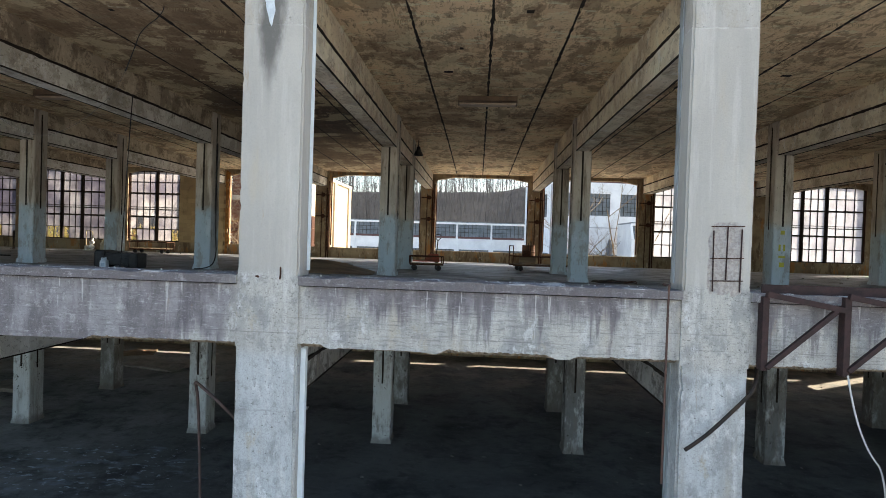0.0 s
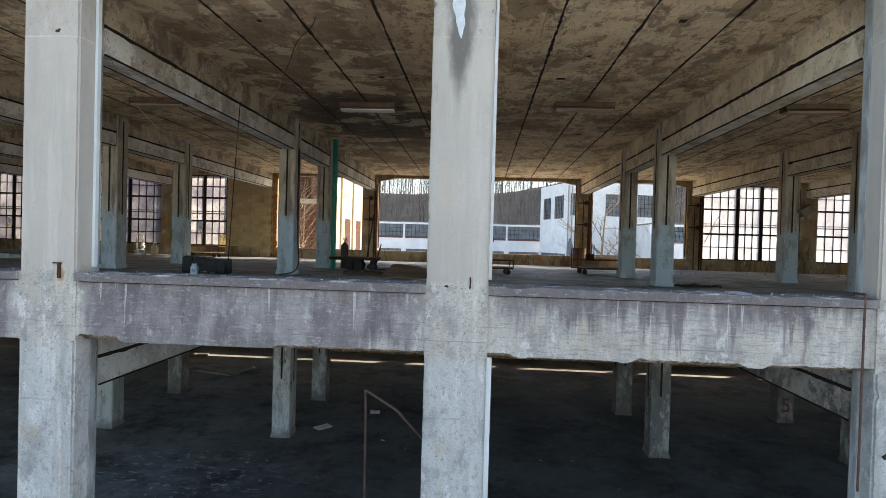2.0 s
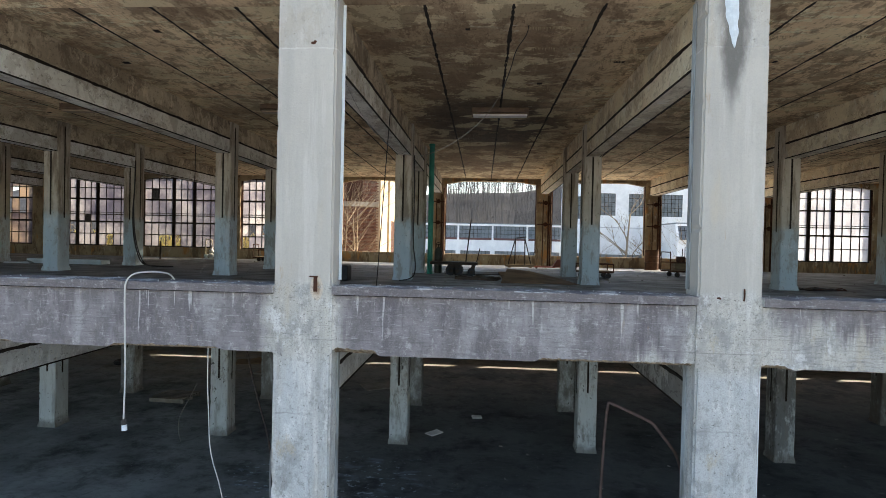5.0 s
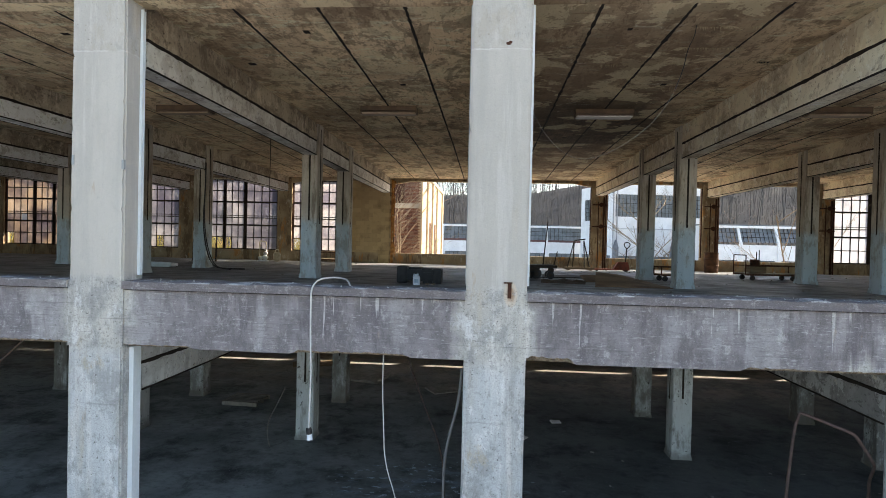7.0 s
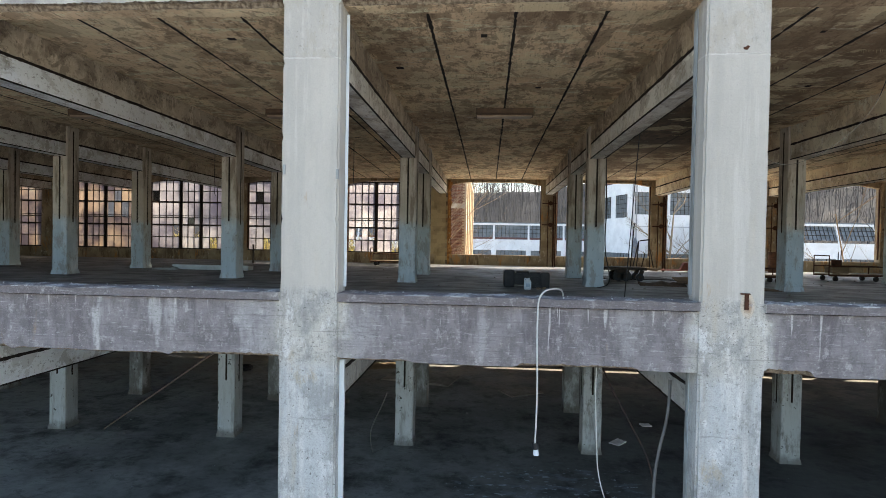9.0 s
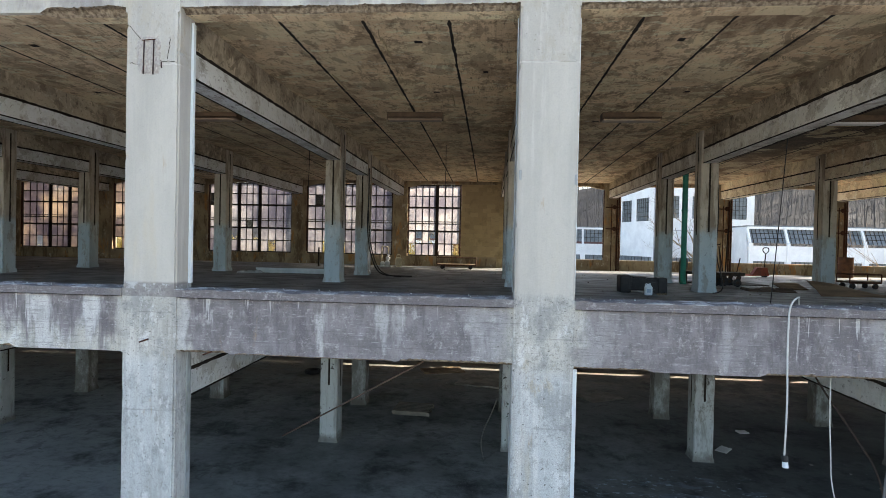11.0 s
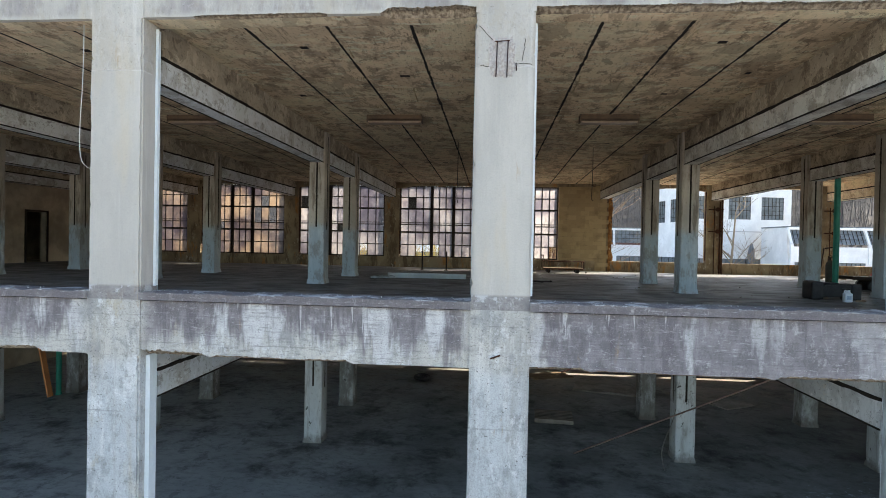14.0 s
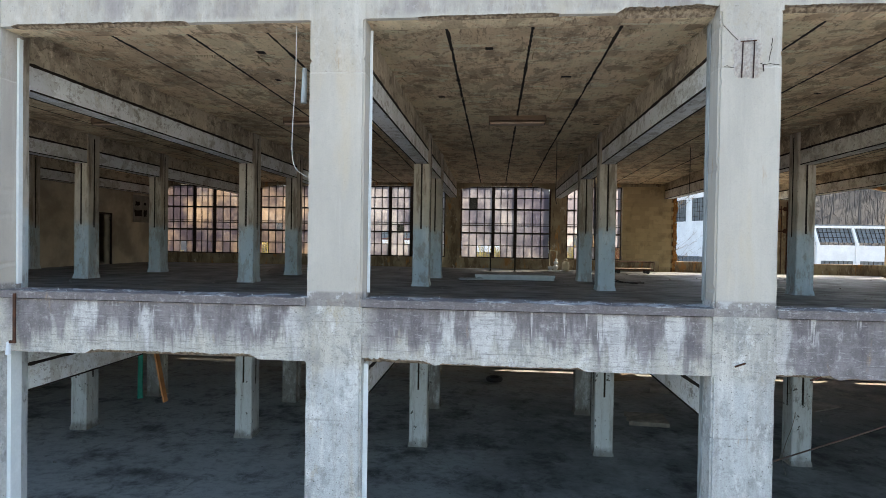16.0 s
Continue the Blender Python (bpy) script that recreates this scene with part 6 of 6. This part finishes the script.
for s in (-1, 1):
    for q in (-1, 1):
        g = bmesh.new()
        bar(g, (s * 0.36 + q * 0.16, q * 0.3, 0.1), (s * 0.20, 0.0, 1.26), 0.024)
        part("leg", g, STEEL, stand)
    part("runner", boxed(-0.62, 0.62, s * 0.3 - 0.04, s * 0.3 + 0.04, 0.04, 0.13, bevel=0.006), WOOD, stand)
for x in (-0.45, 0.45):
    part("foot", boxed(x - 0.05, x + 0.05, -0.36, 0.36, 0.0, 0.04), WOOD, stand)
g = bmesh.new()
beamlet(g, (-0.16, 0, 1.27), (0.26, 0, 1.33), 0.05, 0.05)
part("top_bar", g, STEEL, stand)


def sheet(name, label, cat, x, y, w, d, rot, mat, seed, z=0.0, warp=0.05, thick=0.02, tilt=0.0, lift=0.0):
    g = bmesh.new()
    n = 10
    top = [[g.verts.new((w * (i / n - 0.5) + 0.9 * lift * (1 - i / n) * j / n, d * (j / n - 0.5), thick + lift * (1 - (i / n) ** 1.6) * (j / n) ** 0.8 + warp * abs(noise.noise((i * 0.3 + seed, j * 0.3, seed))))) for j in range(n + 1)] for i in range(n + 1)]
    bot = [[g.verts.new((v.co.x, v.co.y, max(0.0, v.co.z - thick) if lift or (0 < i < n and 0 < j < n) else 0.0)) for j, v in enumerate(r)] for i, r in enumerate(top)]
    for i in range(n):
        for j in range(n):
            g.faces.new((top[i][j], top[i + 1][j], top[i + 1][j + 1], top[i][j + 1]))
            g.faces.new((bot[i][j + 1], bot[i + 1][j + 1], bot[i + 1][j], bot[i][j]))
    for i in range(n):
        for a, b in (((i, 0), (i + 1, 0)), ((i + 1, n), (i, n)), ((0, i + 1), (0, i)), ((n, i), (n, i + 1))):
            g.faces.new((bot[a[0]][a[1]], bot[b[0]][b[1]], top[b[0]][b[1]], top[a[0]][a[1]]))
    ob = part(name, g, mat)
    ob.matrix_basis = pose(x, y, z + 0.5 * d * math.sin(radians(abs(tilt))), tilt, 0, rot)
    return tagged(ob, label, cat)


PLY = plain("brown_plywood", (0.24, 0.165, 0.105), (0.13, 0.09, 0.06), 2.0, 0.85, stretch=(0.6, 2, 4))
sheet("plywood_sheet", "curled brown plywood sheet with one corner lifted off the floor", "sheet", -1.39, 8.37, 2.0, 1.0, 5, PLY, 1.7, warp=0.03, lift=0.32)
sheet("plywood_sheet", "dark weathered board lying on the floor", "sheet", -2.95, 9.2, 1.2, 0.8, -10, plain("dark_board", (0.10, 0.07, 0.05), (0.06, 0.045, 0.035)), 2, warp=0.16)
sheet("plywood_sheet", "brown plywood offcut propped up at one edge", "sheet", -1.9, 10.1, 0.8, 0.5, 12, PLY, 6, warp=0.03, tilt=18)
sheet("floor_mat", "dark rubbery mat lying on the floor", "mat", -3.0, 12.0, 2.2, 1.4, 5, plain("mat_black", (0.03, 0.028, 0.026), (0.05, 0.045, 0.04)), 4, warp=0.03)
sheet("scrap_sheet", "dark scrap sheet with grit beside the column", "sheet", 5.85, 8.4, 0.8, 0.5, 15, STEEL, 5, warp=0.08)


def low_cart(name, label, x, y, L, W, zdeck, hoop, rot, load=False):
    c = thing(name, label, "cart", "", (x, y, 0))
    c.matrix_basis = pose(x, y, 0, 0, 0, rot)
    for q in (-1, 1):
        part("side_rail", boxed(-L / 2, L / 2, q * W / 2 - 0.02, q * W / 2 + 0.02, zdeck - 0.05, zdeck, bevel=0.004), RUST, c)
        for s in (-1, 1):
            wheel(s * L * 0.36, q * (W / 2 - 0.06), 0.085, 0.05, c)
            part("caster_fork", boxed(s * L * 0.36 - 0.03, s * L * 0.36 + 0.03, q * (W / 2 - 0.06) - 0.035, q * (W / 2 - 0.06) + 0.035, 0.14, zdeck - 0.05), STEEL, c)
    for i in range(5):
        xx = -L / 2 + L * (i + 0.5) / 5
        part("slat", boxed(xx - L / 11, xx + L / 11, -W / 2 + 0.02, W / 2 - 0.02, zdeck, zdeck + 0.02), WOOD, c)
    for s, h in zip((-1, 1), hoop):
        if h:
            cable("end_hoop", [(s * L / 2, -W / 2, zdeck), (s * L / 2, -W / 2, h - 0.02), (s * L / 2, -W / 2, h), (s * L / 2, -W / 2 + 0.03, h), (s * L / 2, W / 2 - 0.03, h), (s * L / 2, W / 2, h), (s * L / 2, W / 2, h - 0.03), (s * L / 2, W / 2, zdeck)], 0.018, RUST, c)
    if load:
        g = bmesh.new()
        for q in (-1, 1):
            bar(g, (-L / 2, q * W / 2, hoop[1]), (L / 2, q * W / 2, hoop[1]), 0.018)
        part("guard_rail", g, RUST, c)
    return c


low_cart("small_dolly", "rusty four-wheeled dolly with low end hoops", 0.75, 11.3, 1.05, 0.5, 0.22, (0.45, 0.45), 10, True)
low_cart("rack_cart", "long rusty rack cart with a tall end hoop", 4.55, 13.3, 2.0, 0.7, 0.22, (0.86, 0.50), 8, True)
low_cart("rack_cart", "low dark rack cart with an end hoop", -12.1, 17.4, 1.7, 0.6, 0.2, (0.75, 0.5), 0, True)
mc = thing("motor_crate", "small brown crate with two upright rods on the cart", "crate", "", (4.1, 13.25, 0.262))
part("box_body", boxed(-0.25, 0.3, -0.2, 0.2, 0, 0.22, bevel=0.01), WOOD, mc)
g = bmesh.new()
bar(g, (0.0, 0, 0.22), (0.0, 0, 0.45), 0.15, 14)
part("motor", g, RUST, mc)
g = bmesh.new()
bar(g, (0.05, 0, 0.45), (0.05, 0, 0.72), 0.016)
bar(g, (0.14, 0, 0.22), (0.14, 0, 0.78), 0.016)
part("rods", g, STEEL, mc)


def drum(x, y, mat, label):
    d = thing("steel_drum", label, "drum", "", (x, y, 0))
    g = bmesh.new()
    prof = []
    for i in range(45):
        z = 0.88 * i / 44
        r = 0.285 + (0.012 if abs(z - 0.30) < 0.025 or abs(z - 0.59) < 0.025 else 0) + (0.008 if z < 0.03 or z > 0.85 else 0) + 0.006 * noise.noise((z * 5, x, y))
        prof.append((r, z))
    rings = [[g.verts.new((r * math.cos(a), r * math.sin(a), z)) for a in (2 * math.pi * i / 28 for i in range(28))] for r, z in prof]
    for a, b in zip(rings, rings[1:]):
        for i in range(28):
            g.faces.new((a[i], a[(i + 1) % 28], b[(i + 1) % 28], b[i]))
    g.faces.new(rings[0][::-1])
    part("shell", g, mat, d)
    g = bmesh.new()
    bar(g, (0, 0, 0.84), (0, 0, 0.852), 0.27, 28)
    part("lid", g, mat, d)


drum(4.62, 18.3, plain("drum_rust", (0.155, 0.068, 0.034), (0.075, 0.04, 0.024), 5.0, 0.8, bump=0.3), "rust-red steel drum standing near the back wall")

jack = thing("pallet_jack", "red hand pallet jack with a looped handle", "pallet jack", "", (0.45, 17.0, 0))
bm = bmesh.new()
vs = [bm.verts.new(p) for p in ((-0.34, -0.14, 0.06), (0.34, -0.14, 0.06), (0.34, 0.14, 0.06), (-0.34, 0.14, 0.06), (-0.12, -0.1, 0.40), (0.28, -0.1, 0.40), (0.28, 0.1, 0.40), (-0.12, 0.1, 0.40))]
for f in ((3, 2, 1, 0), (4, 5, 6, 7), (0, 1, 5, 4), (1, 2, 6, 5), (2, 3, 7, 6), (3, 0, 4, 7)):
    bm.faces.new([vs[i] for i in f])
part("pump_body", bm, REDP, jack)
for y in (-0.2, 0.12):
    part("fork", boxed(-1.1, -0.2, y, y + 0.12, 0.05, 0.10), REDP, jack)
for y in (-0.1, 0.1):
    wheel(0.2, y, 0.09, 0.05, jack)
wheel(-1.0, -0.14, 0.05, 0.06, jack)
g = bmesh.new()
bar(g, (0.2, 0, 0.4), (0.24, 0, 0.98), 0.022)
part("handle_bar", g, STEEL, jack)
cable("handle_loop", [(0.24, 0, 0.96), (0.12, 0, 1.06), (0.13, 0, 1.2), (0.25, 0, 1.23), (0.36, 0, 1.2), (0.37, 0, 1.06), (0.24, 0, 0.96)], 0.02, STEEL, jack)

panel = thing("folded_tray", "long white folded metal panel lying on the floor", "panel", "", (-17.2, 11.7, 0))
panel.matrix_basis = pose(-17.2, 11.75, 0, 0, 0, 2)
part("tray", boxed(-1.4, 1.2, -0.25, 0.25, 0, 0.13, bevel=0.008), plain("panel_white", (0.55, 0.62, 0.64), (0.44, 0.50, 0.52), 3.0, 0.6), panel)
part("lip", boxed(-1.42, 1.22, -0.28, -0.25, 0.10, 0.17), plain("panel_lip", (0.62, 0.68, 0.70), (0.5, 0.56, 0.58), 3.0, 0.6), panel)
sheet("metal_offcut", "pale folded metal offcut lying on the floor", "panel", -18.75, 11.3, 0.8, 0.4, 14, plain("offcut", (0.40, 0.44, 0.45), (0.3, 0.33, 0.34)), 7, warp=0.12)

gas = thing("propane_tank", "cream propane tank with a collar", "tank", "", (-14.8, 18.1, 0))
g = bmesh.new()
prof = ((0.10, 0.0), (0.11, 0.03), (0.15, 0.05), (0.16, 0.10), (0.16, 0.34), (0.13, 0.41), (0.06, 0.44))
rings = [[g.verts.new((r * math.cos(a), r * math.sin(a), z)) for a in (2 * math.pi * i / 18 for i in range(18))] for r, z in prof]
for a, b in zip(rings, rings[1:]):
    for i in range(18):
        g.faces.new((a[i], a[(i + 1) % 18], b[(i + 1) % 18], b[i]))
g.faces.new(rings[0][::-1]), g.faces.new(rings[-1])
part("vessel", g, CREAM, gas)
cable("collar", [(0.09, 0, 0.42), (0.09, 0.0, 0.54), (0, 0.06, 0.56), (-0.09, 0, 0.54), (-0.09, 0, 0.42)], 0.014, CREAM, gas)
# The pump's white holds the brightness of sun falling on it.
pump = thing("old_pump", "old pump painted sunlit white, with a bent outlet pipe", "pump", "", (-15.3, 17.9, 0))
part("base_plate", boxed(-0.30, 0.16, -0.14, 0.14, 0.0, 0.05, bevel=0.008), WHITE, pump)
for nm, x, z, rx, rz in (("casing", 0.02, 0.17, 0.13, 0.12), ("casing", -0.2, 0.15, 0.11, 0.10), ("motor", 0.04, 0.38, 0.10, 0.10), ("cap", 0.05, 0.52, 0.06, 0.05)):
    g = bmesh.new()
    bmesh.ops.create_icosphere(g, subdivisions=3, radius=1.0, matrix=pose(x, 0, z) @ Matrix.Diagonal((rx, 0.11, rz, 1)))
    for v in g.verts:
        v.co += v.co.normalized() * 0.012 * noise.noise(v.co * 14)
    part(nm, g, WHITE, pump)
cable("outlet_pipe", [(-0.24, 0, 0.05), (-0.24, 0, 0.5), (-0.24, 0, 0.85), (-0.24, 0, 0.92), (-0.16, 0, 0.93), (0.0, 0, 0.9), (0.07, 0, 0.88), (0.07, 0, 0.8), (0.06, 0, 0.54)], 0.022, CREAM, pump)

# cables and fittings inside
tagged(cable("slack_cable", [(-14.76, 11.5, 3.6), (-14.74, 11.45, 2.6), (-14.78, 11.4, 1.8), (-14.70, 11.35, 1.0), (-14.5, 11.3, 0.35), (-14.25, 11.2, 0.05), (-13.7, 11.1, 0.02), (-13.2, 11.2, 0.02)], 0.022, BLACKPL), "slack black cable down a column onto the floor", "cable")
tagged(cable("slack_cable", [(-14.74, 11.4, 2.2), (-14.70, 11.35, 1.4), (-14.55, 11.3, 0.7), (-14.35, 11.25, 0.25), (-14.0, 11.0, 0.03), (-13.5, 10.8, 0.02)], 0.018, BLACKPL), "slack black cable down a column onto the floor", "cable")
tagged(cable("slack_cable", [(-4.74, 8.3, 3.4), (-4.70, 8.2, 2.2), (-4.74, 8.3, 1.0), (-4.6, 8.1, 0.3), (-4.7, 7.9, 0.02), (-5.0, 7.7, 0.02)], 0.016, BLACKPL), "black cable running down a column", "cable")
tagged(cable("ceiling_wire", [(-4.85, 0.7, 3.45), (-4.62, 0.75, 2.9), (-4.3, 1.0, 2.45), (-3.88, 1.17, 2.22), (-3.35, 1.2, 2.4), (-2.78, 1.2, 2.86), (-2.62, 1.2, 3.2)], 0.003, plain("dim_wire", (0.25, 0.24, 0.22), (0.18, 0.17, 0.16))), "drooping pale wire under the ceiling", "wire")
tagged(cable("ceiling_wire", [(-2.62, 1.2, 3.2), (-2.5, 1.2, 3.5), (-2.44, 1.25, 3.8), (-2.25, 1.47, 4.1), (-2.25, 1.48, 4.22)], 0.006, BLACKPL), "dark rusty wire hanging from the ceiling", "wire")
tagged(cable("drop_cord", [(-4.80, 4.7, 3.78), (-4.84, 4.7, 3.2), (-4.92, 4.72, 1.9), (-5.0, 4.75, 0.6), (-5.04, 4.76, 0.02)], 0.010, BLACKPL), "thin dark cord hanging from the ceiling beam to the floor", "cord")
for x, y, z in ((-12.1, 10.5, 2.6), (-16.2, 9.6, 2.4)):
    tagged(cable("drop_cord", [(x, y, 4.22), (x + 0.01, y, 3.4), (x - 0.02, y, 2.6), (x + 0.02, y, z), (x + 0.03, y, z)], 0.010, BLACKPL), "thin dark cord hanging from the ceiling", "cord")
bell = thing("black_lamp", "black bell-shaped lamp hanging under the ceiling", "lamp", "", (0.36, 11.6, 3.70))
g = bmesh.new()
prof = ((0.02, 0.30), (0.06, 0.28), (0.07, 0.18), (0.12, 0.10), (0.16, 0.0), (0.15, 0.0), (0.10, 0.09))
rings = [[g.verts.new((r * math.cos(a), r * math.sin(a), z)) for a in (2 * math.pi * i / 18 for i in range(18))] for r, z in prof]
for a, b in zip(rings, rings[1:]):
    for i in range(18):
        g.faces.new((a[i], a[(i + 1) % 18], b[(i + 1) % 18], b[i]))
g.faces.new(rings[0]), g.faces.new(rings[-1])
part("shade", g, BLACKPL, bell)
g = bmesh.new()
bar(g, (0, 0, 0.30), (0, 0, 0.55), 0.014)
part("stem", g, STEEL, bell)
flood = thing("floodlight", "tilted brown floodlight box clamped to a column", "lamp", "", (10.36, 11.48, 2.28))
bm = boxed(-0.2, 0.2, -0.1, 0.1, -0.12, 0.12, bevel=0.02)
ob = part("housing", bm, plain("flood_brown", (0.28, 0.22, 0.16), (0.2, 0.15, 0.11)), flood)
ob.rotation_euler = (0, radians(-32), 0)
g = bmesh.new()
bar(g, (-0.16, 0.05, -0.02), (-0.1, 0.03, 0), 0.03)
part("bracket", g, STEEL, flood)

# rusty pipes with valves on the back piers
for k in (-1, 0, 1, 2):
    x = BAY * k
    t = thing("riser_pipes", "rust-orange riser pipes with valves on the back pier", "pipe", "riser pipes", (x, BACK - 0.06, 0))
    for dx, z1, r in ((0.20, 3.3, 0.035), (0.30, 3.6, 0.03), (-0.05, 3.1, 0.02)):
        g = bmesh.new()
        bar(g, (dx, 0, 0), (dx, 0, z1), r, 10)
        part("riser", g, RUST, t)
    for z in (1.95, 2.95):
        g = bmesh.new()
        bar(g, (-0.32, -0.03, z), (0.34, -0.03, z), 0.025)
        vpart = part("valve", g, RUST, t)
        g = bmesh.new()
        bmesh.ops.create_cone(g, cap_ends=True, segments=14, radius1=0.10, radius2=0.10, depth=0.02, matrix=pose(0.05, -0.12, z, 90, 0, 0))
        part("hand_wheel", g, RUST, vpart)

# spray marks on one column, a painted figure on another below
for i, (dx, z, w, h) in enumerate(((0.0, 1.43, 0.10, 0.10), (-0.06, 1.05, 0.05, 0.16), (0.05, 1.05, 0.05, 0.16), (0, 0.82, 0.16, 0.06), (0, 0.62, 0.12, 0.12))):
    tagged(part("spray_mark", boxed(10.0 + dx - w / 2, 10.0 + dx + w / 2, ROW1 - 0.012, ROW1 - 0.007, z - h / 2, z + h / 2), YELLOW), "yellow sprayed bar on the painted column", "paint mark", "spray marks")
fc = bpy.data.curves.new("digit", "FONT")
fc.body, fc.size, fc.extrude, fc.align_x = "5", 0.62, 0.003, "CENTER"
tmp = bpy.data.objects.new("digit", fc)
digit = new("painted_number", bpy.data.meshes.new_from_object(tmp))
bpy.data.objects.remove(tmp)
digit.data.materials.append(plain("number_red", (0.16, 0.06, 0.05), (0.11, 0.05, 0.04)))
digit.matrix_basis = pose(10.0, ROW2 - 0.03, LOW + 0.35, 90, 0, 0)
tagged(digit, "dark red painted figure 5 on a column", "painted number")

fc = bpy.data.curves.new("mark", "FONT")
fc.body, fc.size, fc.extrude, fc.align_x = "B1-4", 0.15, 0.0015, "CENTER"
tmp = bpy.data.objects.new("mark", fc)
mark = new("chalk_mark", bpy.data.meshes.new_from_object(tmp))
bpy.data.objects.remove(tmp)
mark.data.materials.append(plain("faded_white_paint", (0.62, 0.68, 0.72), (0.48, 0.55, 0.60), 30.0, 0.9))
mark.matrix_basis = pose(4.99, ROW1 - 0.004, 1.07, 90, 0, 0)
tagged(mark, "faded white mark B1-4 painted on the column", "painted mark")
fc = tmp = None

# twisted cable heap, scrap by the column foot, stub posts under the window
rn = random.Random(41)
heap = thing("cable_heap", "heap of twisted dark cable lying on the floor", "cable", "", (5.95, 8.35, 0))
for i in range(7):
    x0, y0, r0 = rn.uniform(-0.3, 0.3), rn.uniform(-0.15, 0.15), rn.uniform(0.12, 0.30)
    a0 = rn.uniform(0, 6.3)
    cable("coil", [(x0 + r0 * 1.5 * math.cos(a0 + q * 0.7), y0 + r0 * math.sin(a0 + q * 0.7), max(0.012, 0.03 + 0.07 * noise.noise((q * 0.8, i, 2)))) for q in range(9)], 0.012, BLACKPL if i % 3 else RUST, heap)
for x in (-18.15, -17.1):
    st = thing("stub_post", "short dark steel stub post standing below the window", "post", "stub posts", (x, 16.9, 0))
    part("post_shaft", boxed(-0.03, 0.03, -0.03, 0.03, 0, 0.82, bevel=0.006), STEEL, st)
    part("foot_plate", boxed(-0.08, 0.08, -0.08, 0.08, 0, 0.012), STEEL, st)

# ---- lower floor: things ----
GREYBOARD = plain('grey_board', (0.36, 0.335, 0.29), (0.20, 0.185, 0.16), 2.0)
GREYWOOD = plain('grey_pallet_wood', (0.30, 0.265, 0.22), (0.17, 0.15, 0.125), 3.0)
pal = thing("pallet", "grey weathered timber pallet on the lower floor", "pallet", "", (0, 0, 0))
pal.matrix_basis = pose(-13.05, 11.2, LOW, 0, 0, -4)
for y in (-0.45, 0.0, 0.45):
    part("bearer", boxed(-0.6, 0.6, y - 0.04, y + 0.04, 0.02, 0.11), GREYWOOD, pal)
for i in range(7):
    y = -0.45 + 0.15 * i
    part("board", boxed(-0.6, 0.6, y - 0.055, y + 0.055, 0.11, 0.13), GREYWOOD, pal)
for y in (-0.45, 0, 0.45):
    part("board", boxed(-0.6, 0.6, y - 0.05, y + 0.05, 0.0, 0.02), GREYWOOD, pal)
plank = thing("hanging_plank", "orange-brown timber plank hanging from the lower ceiling", "plank", "", (-26.0, 5.87, LOW))
g = bmesh.new()
beamlet(g, (0.03, 0.0, 1.62), (-0.50, 0.0, 4.18), 0.15, 0.04)
part("plank_board", g, ORANGEW, plank)
sheet("fallen_board", "pale fallen ceiling board lying on the lower floor", "board", -10.4, 15.2, 2.8, 1.5, -14, GREYBOARD, 11, z=LOW, warp=0.2)
sheet("fallen_board", "brown fallen board lying on the lower floor", "board", -12.6, 17.0, 1.8, 1.0, 20, WOOD, 12, z=LOW, warp=0.15)
sheet("fallen_board", "grey board scrap lying on the lower floor", "board", -6.5, 13.8, 1.4, 0.9, 30, GREYBOARD, 13, z=LOW, warp=0.05)
sheet("fallen_board", "grey board scrap lying on the lower floor", "board", -4.1, 9.0, 0.45, 0.3, 50, WHITE, 14, z=LOW, warp=0.05)
sheet("fallen_board", "small pale board scrap lying on the lower floor", "board", -2.9, 10.6, 0.3, 0.25, 10, WHITE, 15, z=LOW, warp=0.04)
g = bmesh.new()
bar(g, (-13.84, 1.57, -1.92), (-11.5, 0.50, -0.42), 0.011)
bar(g, (-11.5, 0.50, -0.42), (-11.42, 0.48, -0.222), 0.011)
tagged(part("hanging_rod", g, plain("dull_rod", (0.10, 0.065, 0.05), (0.055, 0.04, 0.032), 9.0)), "thin rusty rod hanging slantwise from the lower ceiling", "rod")
tagged(cable("loose_strap", [(-10.4, 7.6, -2.9), (-10.5, 7.5, -3.2), (-10.75, 7.4, -3.7), (-10.8, 7.4, -4.1), (-10.7, 7.4, -4.4)], 0.009, plain("strap", (0.26, 0.245, 0.22), (0.18, 0.165, 0.145))), "loose pale strap hanging from the column", "strap")
tyre = thing("tyre", "old black tyre lying on the lower floor", "tyre", "", (-17.9, 15.6, LOW))
g = bmesh.new()
n, m = 24, 8
ring = [[g.verts.new(((0.26 + 0.09 * math.cos(b)) * math.cos(a), (0.26 + 0.09 * math.cos(b)) * math.sin(a), 0.09 + 0.09 * math.sin(b))) for b in (2 * math.pi * j / m for j in range(m))] for a in (2 * math.pi * i / n for i in range(n))]
for i in range(n):
    for j in range(m):
        g.faces.new((ring[i][j], ring[(i + 1) % n][j], ring[(i + 1) % n][(j + 1) % m], ring[i][(j + 1) % m]))
part("casing", g, BLACKPL, tyre)
